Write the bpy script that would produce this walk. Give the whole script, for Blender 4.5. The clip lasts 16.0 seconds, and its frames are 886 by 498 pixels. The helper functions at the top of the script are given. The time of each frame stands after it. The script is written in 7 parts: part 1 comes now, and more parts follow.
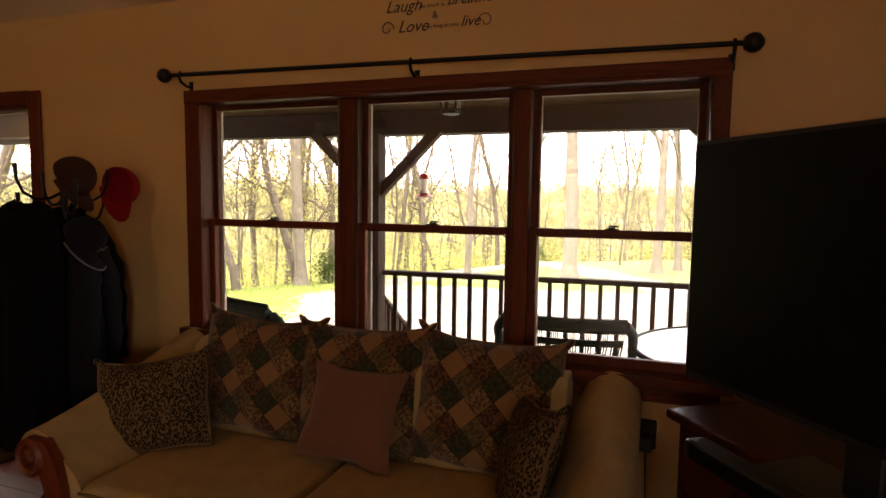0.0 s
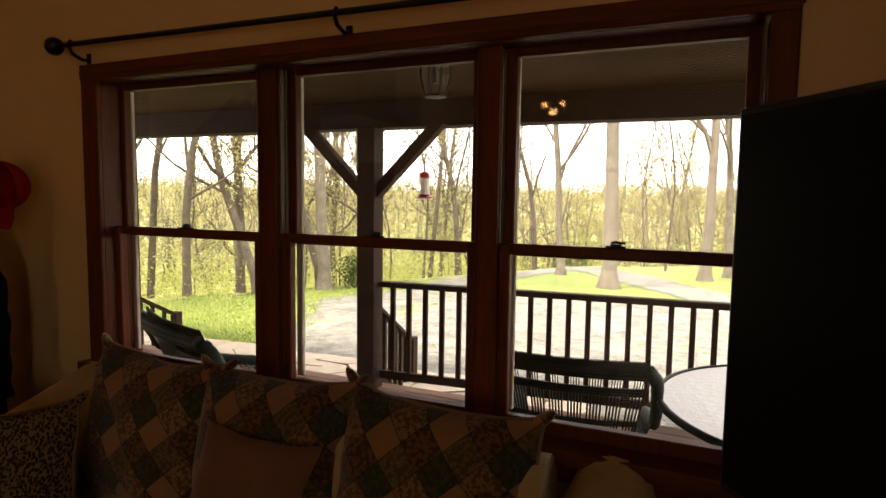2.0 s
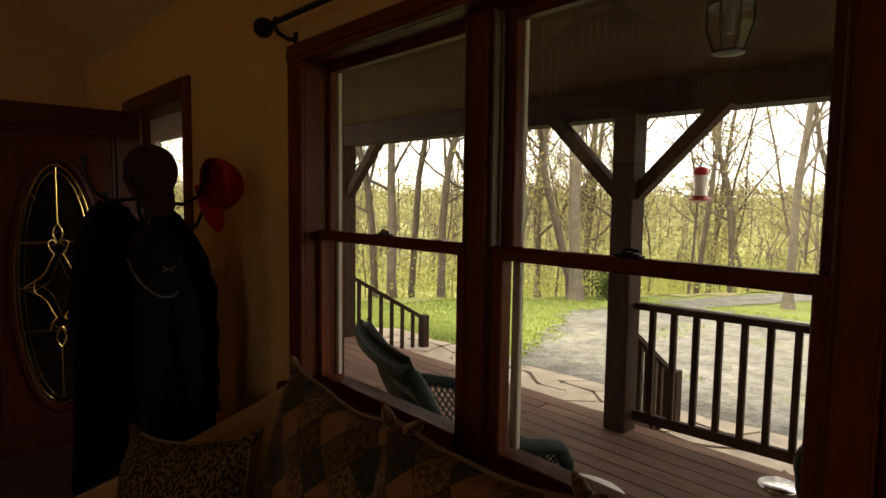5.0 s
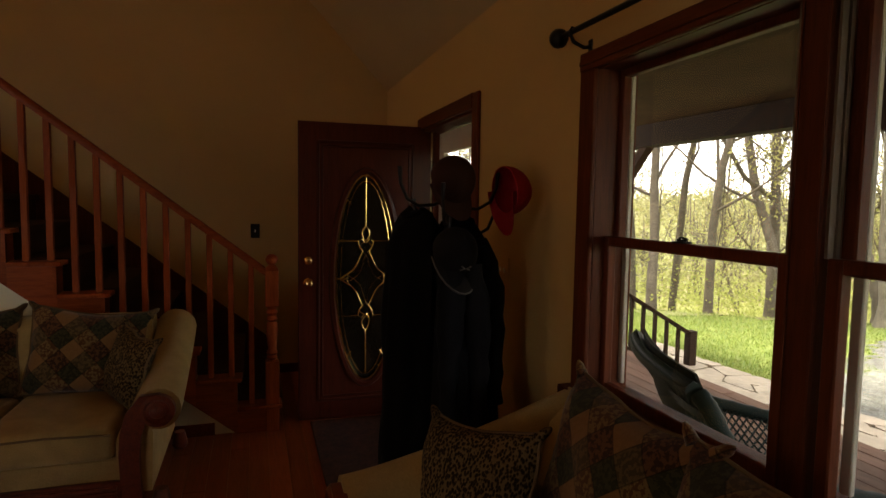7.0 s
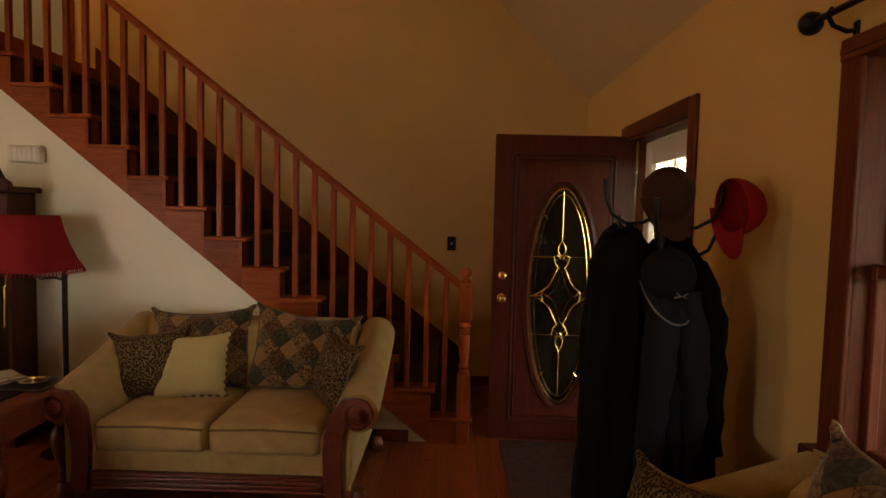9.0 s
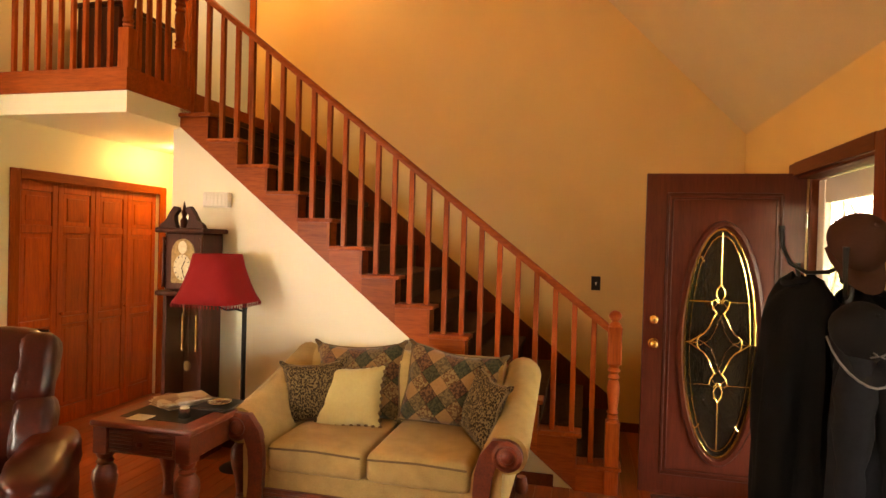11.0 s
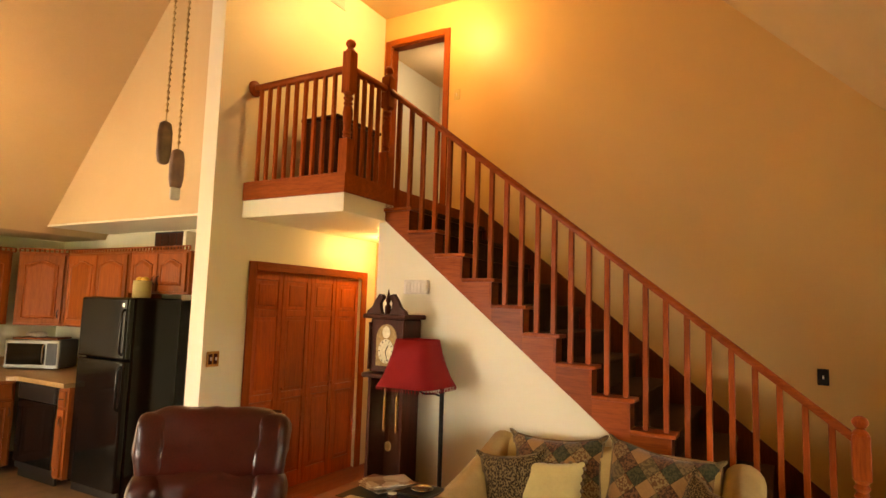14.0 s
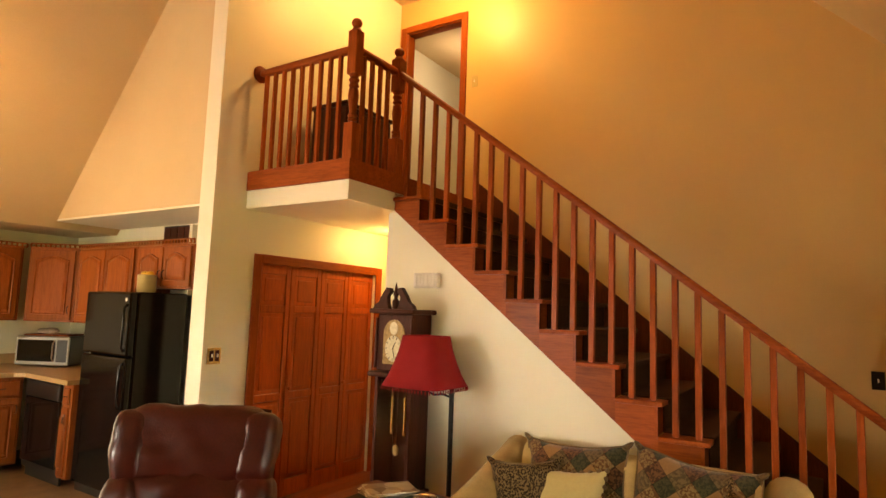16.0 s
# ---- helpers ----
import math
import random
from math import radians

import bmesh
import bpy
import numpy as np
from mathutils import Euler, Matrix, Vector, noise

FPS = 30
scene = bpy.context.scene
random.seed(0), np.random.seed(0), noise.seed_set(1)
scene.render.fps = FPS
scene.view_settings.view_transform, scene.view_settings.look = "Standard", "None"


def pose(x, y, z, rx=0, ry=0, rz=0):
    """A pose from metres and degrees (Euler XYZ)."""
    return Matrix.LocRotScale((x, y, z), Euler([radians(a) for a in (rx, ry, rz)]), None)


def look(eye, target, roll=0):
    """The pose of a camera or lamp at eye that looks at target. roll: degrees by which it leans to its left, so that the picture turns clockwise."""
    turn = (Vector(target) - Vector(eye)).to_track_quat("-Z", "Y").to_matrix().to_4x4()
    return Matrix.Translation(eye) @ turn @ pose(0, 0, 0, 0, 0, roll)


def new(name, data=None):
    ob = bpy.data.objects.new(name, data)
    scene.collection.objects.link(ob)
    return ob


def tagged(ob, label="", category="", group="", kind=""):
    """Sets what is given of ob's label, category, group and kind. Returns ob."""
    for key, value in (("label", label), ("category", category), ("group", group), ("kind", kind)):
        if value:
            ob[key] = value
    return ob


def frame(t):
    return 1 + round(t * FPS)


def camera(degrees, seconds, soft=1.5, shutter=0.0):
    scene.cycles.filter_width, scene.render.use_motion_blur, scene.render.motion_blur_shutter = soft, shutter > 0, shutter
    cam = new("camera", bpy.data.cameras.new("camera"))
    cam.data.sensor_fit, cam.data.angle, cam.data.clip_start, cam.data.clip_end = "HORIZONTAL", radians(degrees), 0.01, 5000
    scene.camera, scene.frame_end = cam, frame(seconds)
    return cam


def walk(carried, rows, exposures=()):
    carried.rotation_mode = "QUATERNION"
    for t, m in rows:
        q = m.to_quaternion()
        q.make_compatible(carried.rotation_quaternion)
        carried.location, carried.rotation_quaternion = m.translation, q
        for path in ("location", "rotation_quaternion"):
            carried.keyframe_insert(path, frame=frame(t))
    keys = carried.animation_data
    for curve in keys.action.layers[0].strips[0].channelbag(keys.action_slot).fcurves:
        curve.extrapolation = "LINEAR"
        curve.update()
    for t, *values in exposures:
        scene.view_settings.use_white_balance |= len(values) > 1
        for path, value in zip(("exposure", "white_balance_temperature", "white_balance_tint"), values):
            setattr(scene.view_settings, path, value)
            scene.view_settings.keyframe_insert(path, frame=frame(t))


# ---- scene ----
cam = camera(73.6, 16.0)
PATH = [
    (0, (0.642, 0.801, 1.527), (-0.03, 2.677, 1.356), 0.7),
    (0.5, (0.691, 1.023, 1.533), (-0.039, 2.878, 1.365), 0.8),
    (1, (0.745, 1.236, 1.55), (-0.043, 3.067, 1.38), 0.8),
    (1.5, (0.74, 1.403, 1.526), (-0.065, 3.225, 1.356), 0.8),
    (2, (0.705, 1.597, 1.537), (-0.104, 3.418, 1.368), 0.8),
    (2.5, (0.702, 1.754, 1.528), (-0.109, 3.575, 1.363), 1.0),
    (3, (0.709, 1.926, 1.538), (-0.131, 3.733, 1.376), 1.1),
    (3.5, (0.649, 2.007, 1.529), (-0.265, 3.778, 1.367), 1.0),
    (4, (0.545, 2.06, 1.524), (-0.443, 3.792, 1.364), 1.1),
    (4.5, (0.426, 2.164, 1.519), (-0.756, 3.769, 1.354), 1.0),
    (5, (0.345, 2.22, 1.516), (-1.145, 3.544, 1.354), 0.8),
    (5.2, (0.335, 2.215, 1.513), (-1.259, 3.412, 1.355), 0.8),
    (7.3, (0.272, 2.098, 1.512), (-1.651, 2.625, 1.356), 1.1),
    (7.5, (0.222, 2.104, 1.523), (-1.718, 2.565, 1.365), 1.2),
    (8, (0.158, 2.125, 1.536), (-1.819, 2.38, 1.374), 1.0),
    (8.2, (0.146, 2.126, 1.533), (-1.839, 2.311, 1.375), 1.2),
    (10.3, (0.162, 2.034, 1.525), (-1.817, 1.748, 1.466), 1.3),
    (10.5, (0.193, 2.032, 1.542), (-1.778, 1.699, 1.491), 1.5),
    (11, (0.213, 1.997, 1.573), (-1.732, 1.535, 1.547), 1.6),
    (11.5, (0.234, 1.967, 1.613), (-1.679, 1.385, 1.62), 1.6),
    (12, (0.246, 1.953, 1.639), (-1.63, 1.263, 1.701), 1.6),
    (12.5, (0.264, 1.919, 1.649), (-1.575, 1.137, 1.747), 1.7),
    (13, (0.284, 1.893, 1.676), (-1.516, 1.033, 1.811), 1.8),
    (13.5, (0.289, 1.873, 1.685), (-1.473, 0.942, 1.854), 1.8),
    (14, (0.293, 1.858, 1.679), (-1.432, 0.866, 1.875), 1.8),
    (14.5, (0.281, 1.865, 1.653), (-1.419, 0.831, 1.856), 1.8),
    (15, (0.203, 1.884, 1.625), (-1.479, 0.822, 1.832), 1.8),
    (15.5, (0.073, 1.832, 1.611), (-1.601, 0.757, 1.819), 1.9),
    (16, (-0.048, 1.827, 1.617), (-1.717, 0.745, 1.823), 2.0),
]
EXPOSURES = [(0, 3.7, 6750, 30), (1.5, 3.22, 6850, 26), (3.5, 2.6, 6950, 21), (5, 2.4, 7150, 20), (7.3, 2.98, 6650, 18), (8.2, 3.42, 6650, 18), (10.3, 5.4, 8200, 23), (11.5, 6.05, 7800, 15), (12.5, 5.87, 7750, 14), (14, 5.58, 7750, 14), (16, 5.56, 7750, 14)]
walk(cam, [(t, look(eye, target, roll)) for t, eye, target, roll in PATH], EXPOSURES)

# ---- world and lights ----
world = bpy.data.worlds.new("sky")
scene.world = world
world.use_nodes = True
wt = world.node_tree
sky = wt.nodes.new("ShaderNodeTexSky")
sky.sky_type, sky.sun_disc = "NISHITA", False
sky.sun_elevation, sky.sun_rotation = radians(58), radians(215)
sky.air_density, sky.dust_density = 1.0, 1.0
cloud = wt.nodes.new("ShaderNodeMix")
cloud.data_type = "RGBA"
cloud.inputs[0].default_value, cloud.inputs[7].default_value = 0.75, (5.4, 5.2, 4.6, 1)
wt.links.new(sky.outputs[0], cloud.inputs[6])
wt.links.new(cloud.outputs[2], wt.nodes["Background"].inputs[0])
wt.nodes["Background"].inputs[1].default_value = 0.15


def lamp(name, kind, m, energy, color, size=0.1, angle=0.0):
    data = bpy.data.lights.new(name, kind)
    data.energy, data.color = energy, color
    if kind == "AREA":
        data.shape, data.size, data.size_y = "RECTANGLE", size[0], size[1]
    elif kind == "SUN":
        data.angle = angle
    else:
        data.shadow_soft_size = size
    ob = new(name, data)
    ob.matrix_world = m
    return tagged(ob, kind="structure")


lamp("sun", "SUN", look((0, 0, 0), (0.35, 0.5, -1.0)), 1.5, (1.0, 0.95, 0.86), angle=radians(15))
WARM = (1.0, 0.6, 0.22)
lamp("landing_lamp", "POINT", pose(-4.25, -1.1, 4.8), 1.6, WARM, 0.07)
lamp("hall_lamp", "POINT", pose(-4.6, -1.62, 2.25), 0.42, WARM, 0.05)
lamp("pendant_light", "POINT", pose(-1.3, -3.1, 2.75), 0.28, WARM, 0.06)
lamp("upstairs_light", "POINT", pose(-6.2, -2.0, 4.6), 0.22, (1.0, 0.8, 0.6), 0.1)
lamp("patio_door_daylight", "AREA", pose(-0.3, -5.5, 1.15, -90, 0, 180), 1.6, (1.0, 0.86, 0.62), (1.4, 1.9))
# added fill from the unseen east side, brightens the stair wall and loveseat
lamp("east_window_daylight", "AREA", pose(2.88, -2.4, 1.4, 90, 0, 90), 0.55, (1.0, 0.82, 0.55), (1.5, 1.2))

# ---- materials ----
def nodes_of(name):
    m = bpy.data.materials.new(name)
    m.use_nodes = True
    nt = m.node_tree
    return m, nt, nt.nodes["Principled BSDF"]


def coords(nt, scale=(1, 1, 1), rot=(0, 0, 0), out="Object"):
    tc = nt.nodes.new("ShaderNodeTexCoord")
    mp = nt.nodes.new("ShaderNodeMapping")
    mp.inputs["Scale"].default_value = scale
    mp.inputs["Rotation"].default_value = rot
    nt.links.new(tc.outputs[out], mp.inputs[0])
    return mp.outputs[0]


def ramp(nt, fac, stops, mode="LINEAR"):
    r = nt.nodes.new("ShaderNodeValToRGB")
    r.color_ramp.interpolation = mode
    el = r.color_ramp.elements
    while len(el) < len(stops):
        el.new(0.5)
    for e, (p, c) in zip(el, stops):
        e.position, e.color = p, (*c, 1)
    nt.links.new(fac, r.inputs[0])
    return r.outputs[0]


def noise_tex(nt, vec, scale, detail=4, rough=0.6):
    n = nt.nodes.new("ShaderNodeTexNoise")
    n.inputs["Scale"].default_value, n.inputs["Detail"].default_value, n.inputs["Roughness"].default_value = scale, detail, rough
    nt.links.new(vec, n.inputs["Vector"])
    return n.outputs[0]


def mix(nt, a, b, fac, mode="MIX"):
    x = nt.nodes.new("ShaderNodeMix")
    x.data_type, x.blend_type = "RGBA", mode
    for sock, v in ((x.inputs[6], a), (x.inputs[7], b), (x.inputs[0], fac)):
        if isinstance(v, (int, float)):
            sock.default_value = v
        elif isinstance(v, tuple):
            sock.default_value = (*v, 1)
        else:
            nt.links.new(v, sock)
    return x.outputs[2]


def bump(nt, bsdf, h, strength, dist=0.01):
    b = nt.nodes.new("ShaderNodeBump")
    b.inputs["Strength"].default_value, b.inputs["Distance"].default_value = strength, dist
    nt.links.new(h, b.inputs["Height"])
    nt.links.new(b.outputs[0], bsdf.inputs["Normal"])


def shade(c, f):
    return tuple(min(1, x * f) for x in c)


def plain(name, c, rough=0.5, metal=0.0, var=0.15, scale=6, bumps=0.1, fine=60, coat=0.0, sheen=0.0):
    m, nt, b = nodes_of(name)
    v = coords(nt)
    big, small = noise_tex(nt, v, scale), noise_tex(nt, v, fine, 3)
    col = ramp(nt, big, [(0.3, shade(c, 1 - var)), (0.7, shade(c, 1 + var))])
    col = mix(nt, col, ramp(nt, small, [(0.3, shade(c, 1 - var)), (0.7, shade(c, 1 + var))]), 0.4)
    nt.links.new(col, b.inputs["Base Color"])
    b.inputs["Roughness"].default_value, b.inputs["Metallic"].default_value = rough, metal
    b.inputs["Coat Weight"].default_value, b.inputs["Sheen Weight"].default_value = coat, sheen
    if bumps:
        bump(nt, b, small, bumps, 0.004)
    return m


def wood(name, dark, light, axis="Z", rough=0.48, coat=0.06, scale=1.0, bumps=0.15):
    """Grain runs along the axis; every piece gets its own shade."""
    m, nt, b = nodes_of(name)
    k = {"X": (1.2, 14, 14), "Y": (14, 1.2, 14), "Z": (14, 14, 1.2)}[axis]
    oi = nt.nodes.new("ShaderNodeObjectInfo")
    v0 = coords(nt, tuple(s * scale for s in k))
    add = nt.nodes.new("ShaderNodeVectorMath")
    nt.links.new(v0, add.inputs[0])
    mul = nt.nodes.new("ShaderNodeMath")
    mul.operation = "MULTIPLY"
    mul.inputs[1].default_value = 37.0
    nt.links.new(oi.outputs["Random"], mul.inputs[0])
    nt.links.new(mul.outputs[0], add.inputs[1])
    v = add.outputs[0]
    grain, fine = noise_tex(nt, v, 1.6, 6, 0.65), noise_tex(nt, v, 7, 4, 0.7)
    col = ramp(nt, grain, [(0.28, dark), (0.5, tuple((a + c) / 2 for a, c in zip(dark, light))), (0.72, light)])
    col = mix(nt, col, ramp(nt, fine, [(0.36, shade(dark, 0.6)), (0.58, light)]), 0.3)
    tone = ramp(nt, oi.outputs["Random"], [(0, (0.82, 0.82, 0.82)), (1, (1.15, 1.12, 1.08))])
    col = mix(nt, col, tone, 1.0, "MULTIPLY")
    nt.links.new(col, b.inputs["Base Color"])
    b.inputs["Roughness"].default_value, b.inputs["Coat Weight"].default_value = rough, coat
    b.inputs["Coat Roughness"].default_value = 0.25
    bump(nt, b, fine, bumps, 0.003)
    return m


def glass_mat(name, tint=(1, 1, 1), rough=0.0):
    m, nt, b = nodes_of(name)
    nt.nodes.remove(b)
    tr, gl = nt.nodes.new("ShaderNodeBsdfTransparent"), nt.nodes.new("ShaderNodeBsdfGlossy")
    tr.inputs[0].default_value = (*tint, 1)
    gl.inputs["Roughness"].default_value = rough
    lw = nt.nodes.new("ShaderNodeLayerWeight")
    pw, ml = nt.nodes.new("ShaderNodeMath"), nt.nodes.new("ShaderNodeMath")
    pw.operation, ml.operation = "POWER", "MULTIPLY_ADD"
    pw.inputs[1].default_value, ml.inputs[1].default_value, ml.inputs[2].default_value = 5.0, 0.6, 0.03
    nt.links.new(lw.outputs["Facing"], pw.inputs[0])
    nt.links.new(pw.outputs[0], ml.inputs[0])
    mx = nt.nodes.new("ShaderNodeMixShader")
    nt.links.new(ml.outputs[0], mx.inputs[0])
    nt.links.new(tr.outputs[0], mx.inputs[1])
    nt.links.new(gl.outputs[0], mx.inputs[2])
    nt.links.new(mx.outputs[0], nt.nodes["Material Output"].inputs[0])
    return m


M = {}
M["tan_wall"] = plain("tan_wall", (0.6, 0.38, 0.135), 0.42, var=0.04, scale=1.5, bumps=0.12, fine=120)
M["white_wall"] = plain("white_wall", (0.76, 0.715, 0.54), 0.45, var=0.03, scale=1.5, bumps=0.1, fine=120)
M["ceiling"] = plain("ceiling_paint", (0.6, 0.44, 0.235), 0.8, var=0.05, scale=2, bumps=0.5, fine=90)
M["oak"] = wood("oak_red", (0.2, 0.037, 0.007), (0.36, 0.078, 0.015), "Z")
M["oak_x"] = wood("oak_red_x", (0.2, 0.037, 0.007), (0.36, 0.078, 0.015), "X")
M["oak_y"] = wood("oak_red_y", (0.2, 0.037, 0.007), (0.36, 0.078, 0.015), "Y")
M["trim"] = wood("window_trim", (0.08, 0.0175, 0.006), (0.15, 0.035, 0.011), "Z")
M["trim_x"] = wood("window_trim_x", (0.08, 0.0175, 0.006), (0.15, 0.035, 0.011), "X")
M["pine"] = wood("pine_door", (0.26, 0.037, 0.007), (0.5, 0.095, 0.016), "Z", 0.36, 0.15)
M["cab"] = wood("cabinet_oak", (0.2, 0.05, 0.011), (0.36, 0.1, 0.024), "Z", 0.4, 0.1)
M["cherry"] = wood("cherry_dark", (0.085, 0.015, 0.006), (0.19, 0.036, 0.012), "Y", 0.36, 0.15)
M["mahog"] = wood("mahogany", (0.03, 0.008, 0.004), (0.075, 0.017, 0.008), "Z", 0.42, 0.1)
M["floor"] = wood("floor_wood", (0.18, 0.03, 0.007), (0.33, 0.075, 0.018), "X", 0.35, 0.2)
M["deck"] = wood("deck_board", (0.085, 0.047, 0.031), (0.17, 0.1, 0.07), "X", 0.75, 0.0)
M["porch"] = wood("porch_timber", (0.018, 0.009, 0.005), (0.042, 0.0225, 0.013), "Z", 0.75, 0.0)
M["porch_x"] = wood("porch_timber_x", (0.016, 0.0085, 0.005), (0.038, 0.021, 0.012), "X", 0.75, 0.0)
M["porch_ceil"] = plain("porch_ceiling_board", (0.055, 0.03, 0.012), 0.9, var=0.5, scale=2.5, bumps=0.2, fine=25)
M["vinyl"] = plain("jamb_liner", (0.13, 0.085, 0.055), 0.5, var=0.08)
M["vinyl_out"] = plain("outside_jamb", (0.5, 0.45, 0.37), 0.6, var=0.1)
M["glass"] = glass_mat("window_glass", (0.96, 0.97, 0.95))
M["black"] = plain("black_plastic", (0.012, 0.011, 0.01), 0.35, var=0.2, bumps=0.03)
M["screen"] = plain("tv_screen", (0.004, 0.004, 0.0045), 0.38, var=0.1, bumps=0)
M["fridge"] = plain("fridge_black", (0.004, 0.004, 0.004), 0.1, var=0.1, bumps=0.02, fine=200)
M["iron"] = plain("black_iron", (0.015, 0.013, 0.012), 0.45, 0.6, bumps=0.1)
M["brass"] = plain("brass", (0.75, 0.5, 0.18), 0.2, 1.0, var=0.1, bumps=0.02)
M["steel"] = plain("steel", (0.55, 0.54, 0.52), 0.25, 1.0, var=0.08, bumps=0.02)
M["door"] = wood("door_dark_red", (0.055, 0.0115, 0.0065), (0.088, 0.019, 0.01), "Z", 0.4, 0.1)
M["sofa"] = plain("sofa_chenille", (0.4, 0.275, 0.105), 0.9, var=0.22, scale=9, bumps=0.6, fine=140, sheen=0.12)
M["cream"] = plain("cream_satin", (0.44, 0.35, 0.14), 0.6, var=0.1, bumps=0.15, sheen=0.3)
M["rust"] = plain("rust_cloth", (0.17, 0.072, 0.034), 0.85, var=0.1, bumps=0.3, sheen=0.2)
M["leather"] = plain("oxblood_leather", (0.042, 0.006, 0.003), 0.3, var=0.5, scale=4, bumps=0.3, fine=110, coat=0.1)
M["shade_red"] = plain("red_shade", (0.24, 0.012, 0.014), 0.7, var=0.08, bumps=0.3, fine=200)
M["carpet"] = plain("stair_carpet", (0.05, 0.021, 0.011), 0.95, var=0.5, scale=30, bumps=0.8, fine=250)
M["coat"] = plain("black_coat", (0.003, 0.003, 0.0035), 1.0, var=0.3, bumps=0.4)
M["coat_grey"] = plain("grey_coat", (0.009, 0.009, 0.011), 1.0, var=0.3, bumps=0.4)
M["cap_brown"] = plain("brown_cap", (0.042, 0.015, 0.009), 0.85, bumps=0.4)
M["cap_red"] = plain("red_cap", (0.29, 0.01, 0.012), 0.8, bumps=0.4)
M["cap_black"] = plain("black_cap", (0.008, 0.007, 0.008), 0.8, bumps=0.4)
M["grey"] = plain("grey_mark", (0.13, 0.12, 0.115), 0.6)
M["white"] = plain("white_plastic", (0.7, 0.66, 0.58), 0.4, var=0.05)
M["paper"] = plain("paper", (0.6, 0.55, 0.46), 0.6, var=0.25, scale=14)
M["yellow"] = plain("yellow_plastic", (0.7, 0.45, 0.06), 0.35, var=0.06)
M["counter"] = plain("laminate", (0.4, 0.26, 0.11), 0.35, var=0.15, scale=40, bumps=0.02)
M["tile"] = plain("kitchen_floor", (0.22, 0.13, 0.06), 0.5, var=0.35, scale=7)
M["rug"] = plain("door_rug", (0.05, 0.015, 0.01), 0.95, var=0.8, scale=22, bumps=0.6)
M["wicker"] = plain("green_wicker", (0.012, 0.02, 0.018), 0.55, var=0.3, bumps=0.2)
M["cush"] = plain("grey_green_cushion", (0.02, 0.022, 0.016), 0.9, var=0.15, bumps=0.4)


for dull in ("tv_screen", "black_coat", "grey_coat", "mahogany", "porch_timber", "porch_timber_x", "deck_board"):
    bpy.data.materials[dull].node_tree.nodes["Principled BSDF"].inputs["Specular IOR Level"].default_value = 0.12
for dull in ("oak_red", "oak_red_x", "oak_red_y", "window_trim", "window_trim_x", "cabinet_oak"):
    bpy.data.materials[dull].node_tree.nodes["Principled BSDF"].inputs["Specular IOR Level"].default_value = 0.12
for dull in ("porch_ceiling_board", "oxblood_leather", "jamb_liner", "fridge_black"):
    bpy.data.materials[dull].node_tree.nodes["Principled BSDF"].inputs["Specular IOR Level"].default_value = 0.1 if dull[0] == "p" else 0.3


# ---- mesh helpers ----
def thing(name, loc, label, category, group="", rz=0.0, kind=""):
    ob = new(name)
    ob.empty_display_size = 0.1
    ob.matrix_basis = pose(*loc, 0, 0, rz)
    return tagged(ob, label, category, group, kind)


def part(name, bm, material, parent=None, label="", smooth=False, kind=""):
    me = bpy.data.meshes.new(name)
    bmesh.ops.recalc_face_normals(bm, faces=bm.faces)
    if smooth:
        for f in bm.faces:
            f.smooth = True
        for e in bm.edges:
            if len(e.link_faces) == 2 and e.calc_face_angle(0) > 0.9:
                e.smooth = False
    bm.to_mesh(me)
    bm.free()
    me.materials.append(material)
    ob = new(name, me)
    ob.parent = parent
    return tagged(ob, label, kind=kind)


def solo(name, bm, material, label, category, group="", kind="", smooth=False):
    return tagged(part(name, bm, material, smooth=smooth), label, category, group, kind)


def box(bm, x0, x1, y0, y1, z0, z1, bevel=0.0, seg=1):
    m = Matrix.Translation(((x0 + x1) / 2, (y0 + y1) / 2, (z0 + z1) / 2)) @ Matrix.Diagonal((abs(x1 - x0), abs(y1 - y0), abs(z1 - z0), 1))
    vs = bmesh.ops.create_cube(bm, size=1, matrix=m)["verts"]
    if bevel:
        es = {e for v in vs for e in v.link_edges}
        bmesh.ops.bevel(bm, geom=list(es), offset=bevel, segments=seg, affect="EDGES", profile=0.5)
    return bm


def boxed(*a, **k):
    return box(bmesh.new(), *a, **k)


def prism(bm, pts, axis, a, b):
    """Extrude a polygon: pts in the two other axes, from a to b along the axis."""
    def at(p, v):
        return {"x": (v, p[0], p[1]), "y": (p[0], v, p[1]), "z": (p[0], p[1], v)}[axis]
    lo, hi = [bm.verts.new(at(p, a)) for p in pts], [bm.verts.new(at(p, b)) for p in pts]
    bm.faces.new(lo)
    bm.faces.new(list(reversed(hi)))
    n = len(pts)
    for i in range(n):
        bm.faces.new((lo[i], hi[i], hi[(i + 1) % n], lo[(i + 1) % n]))
    return bm


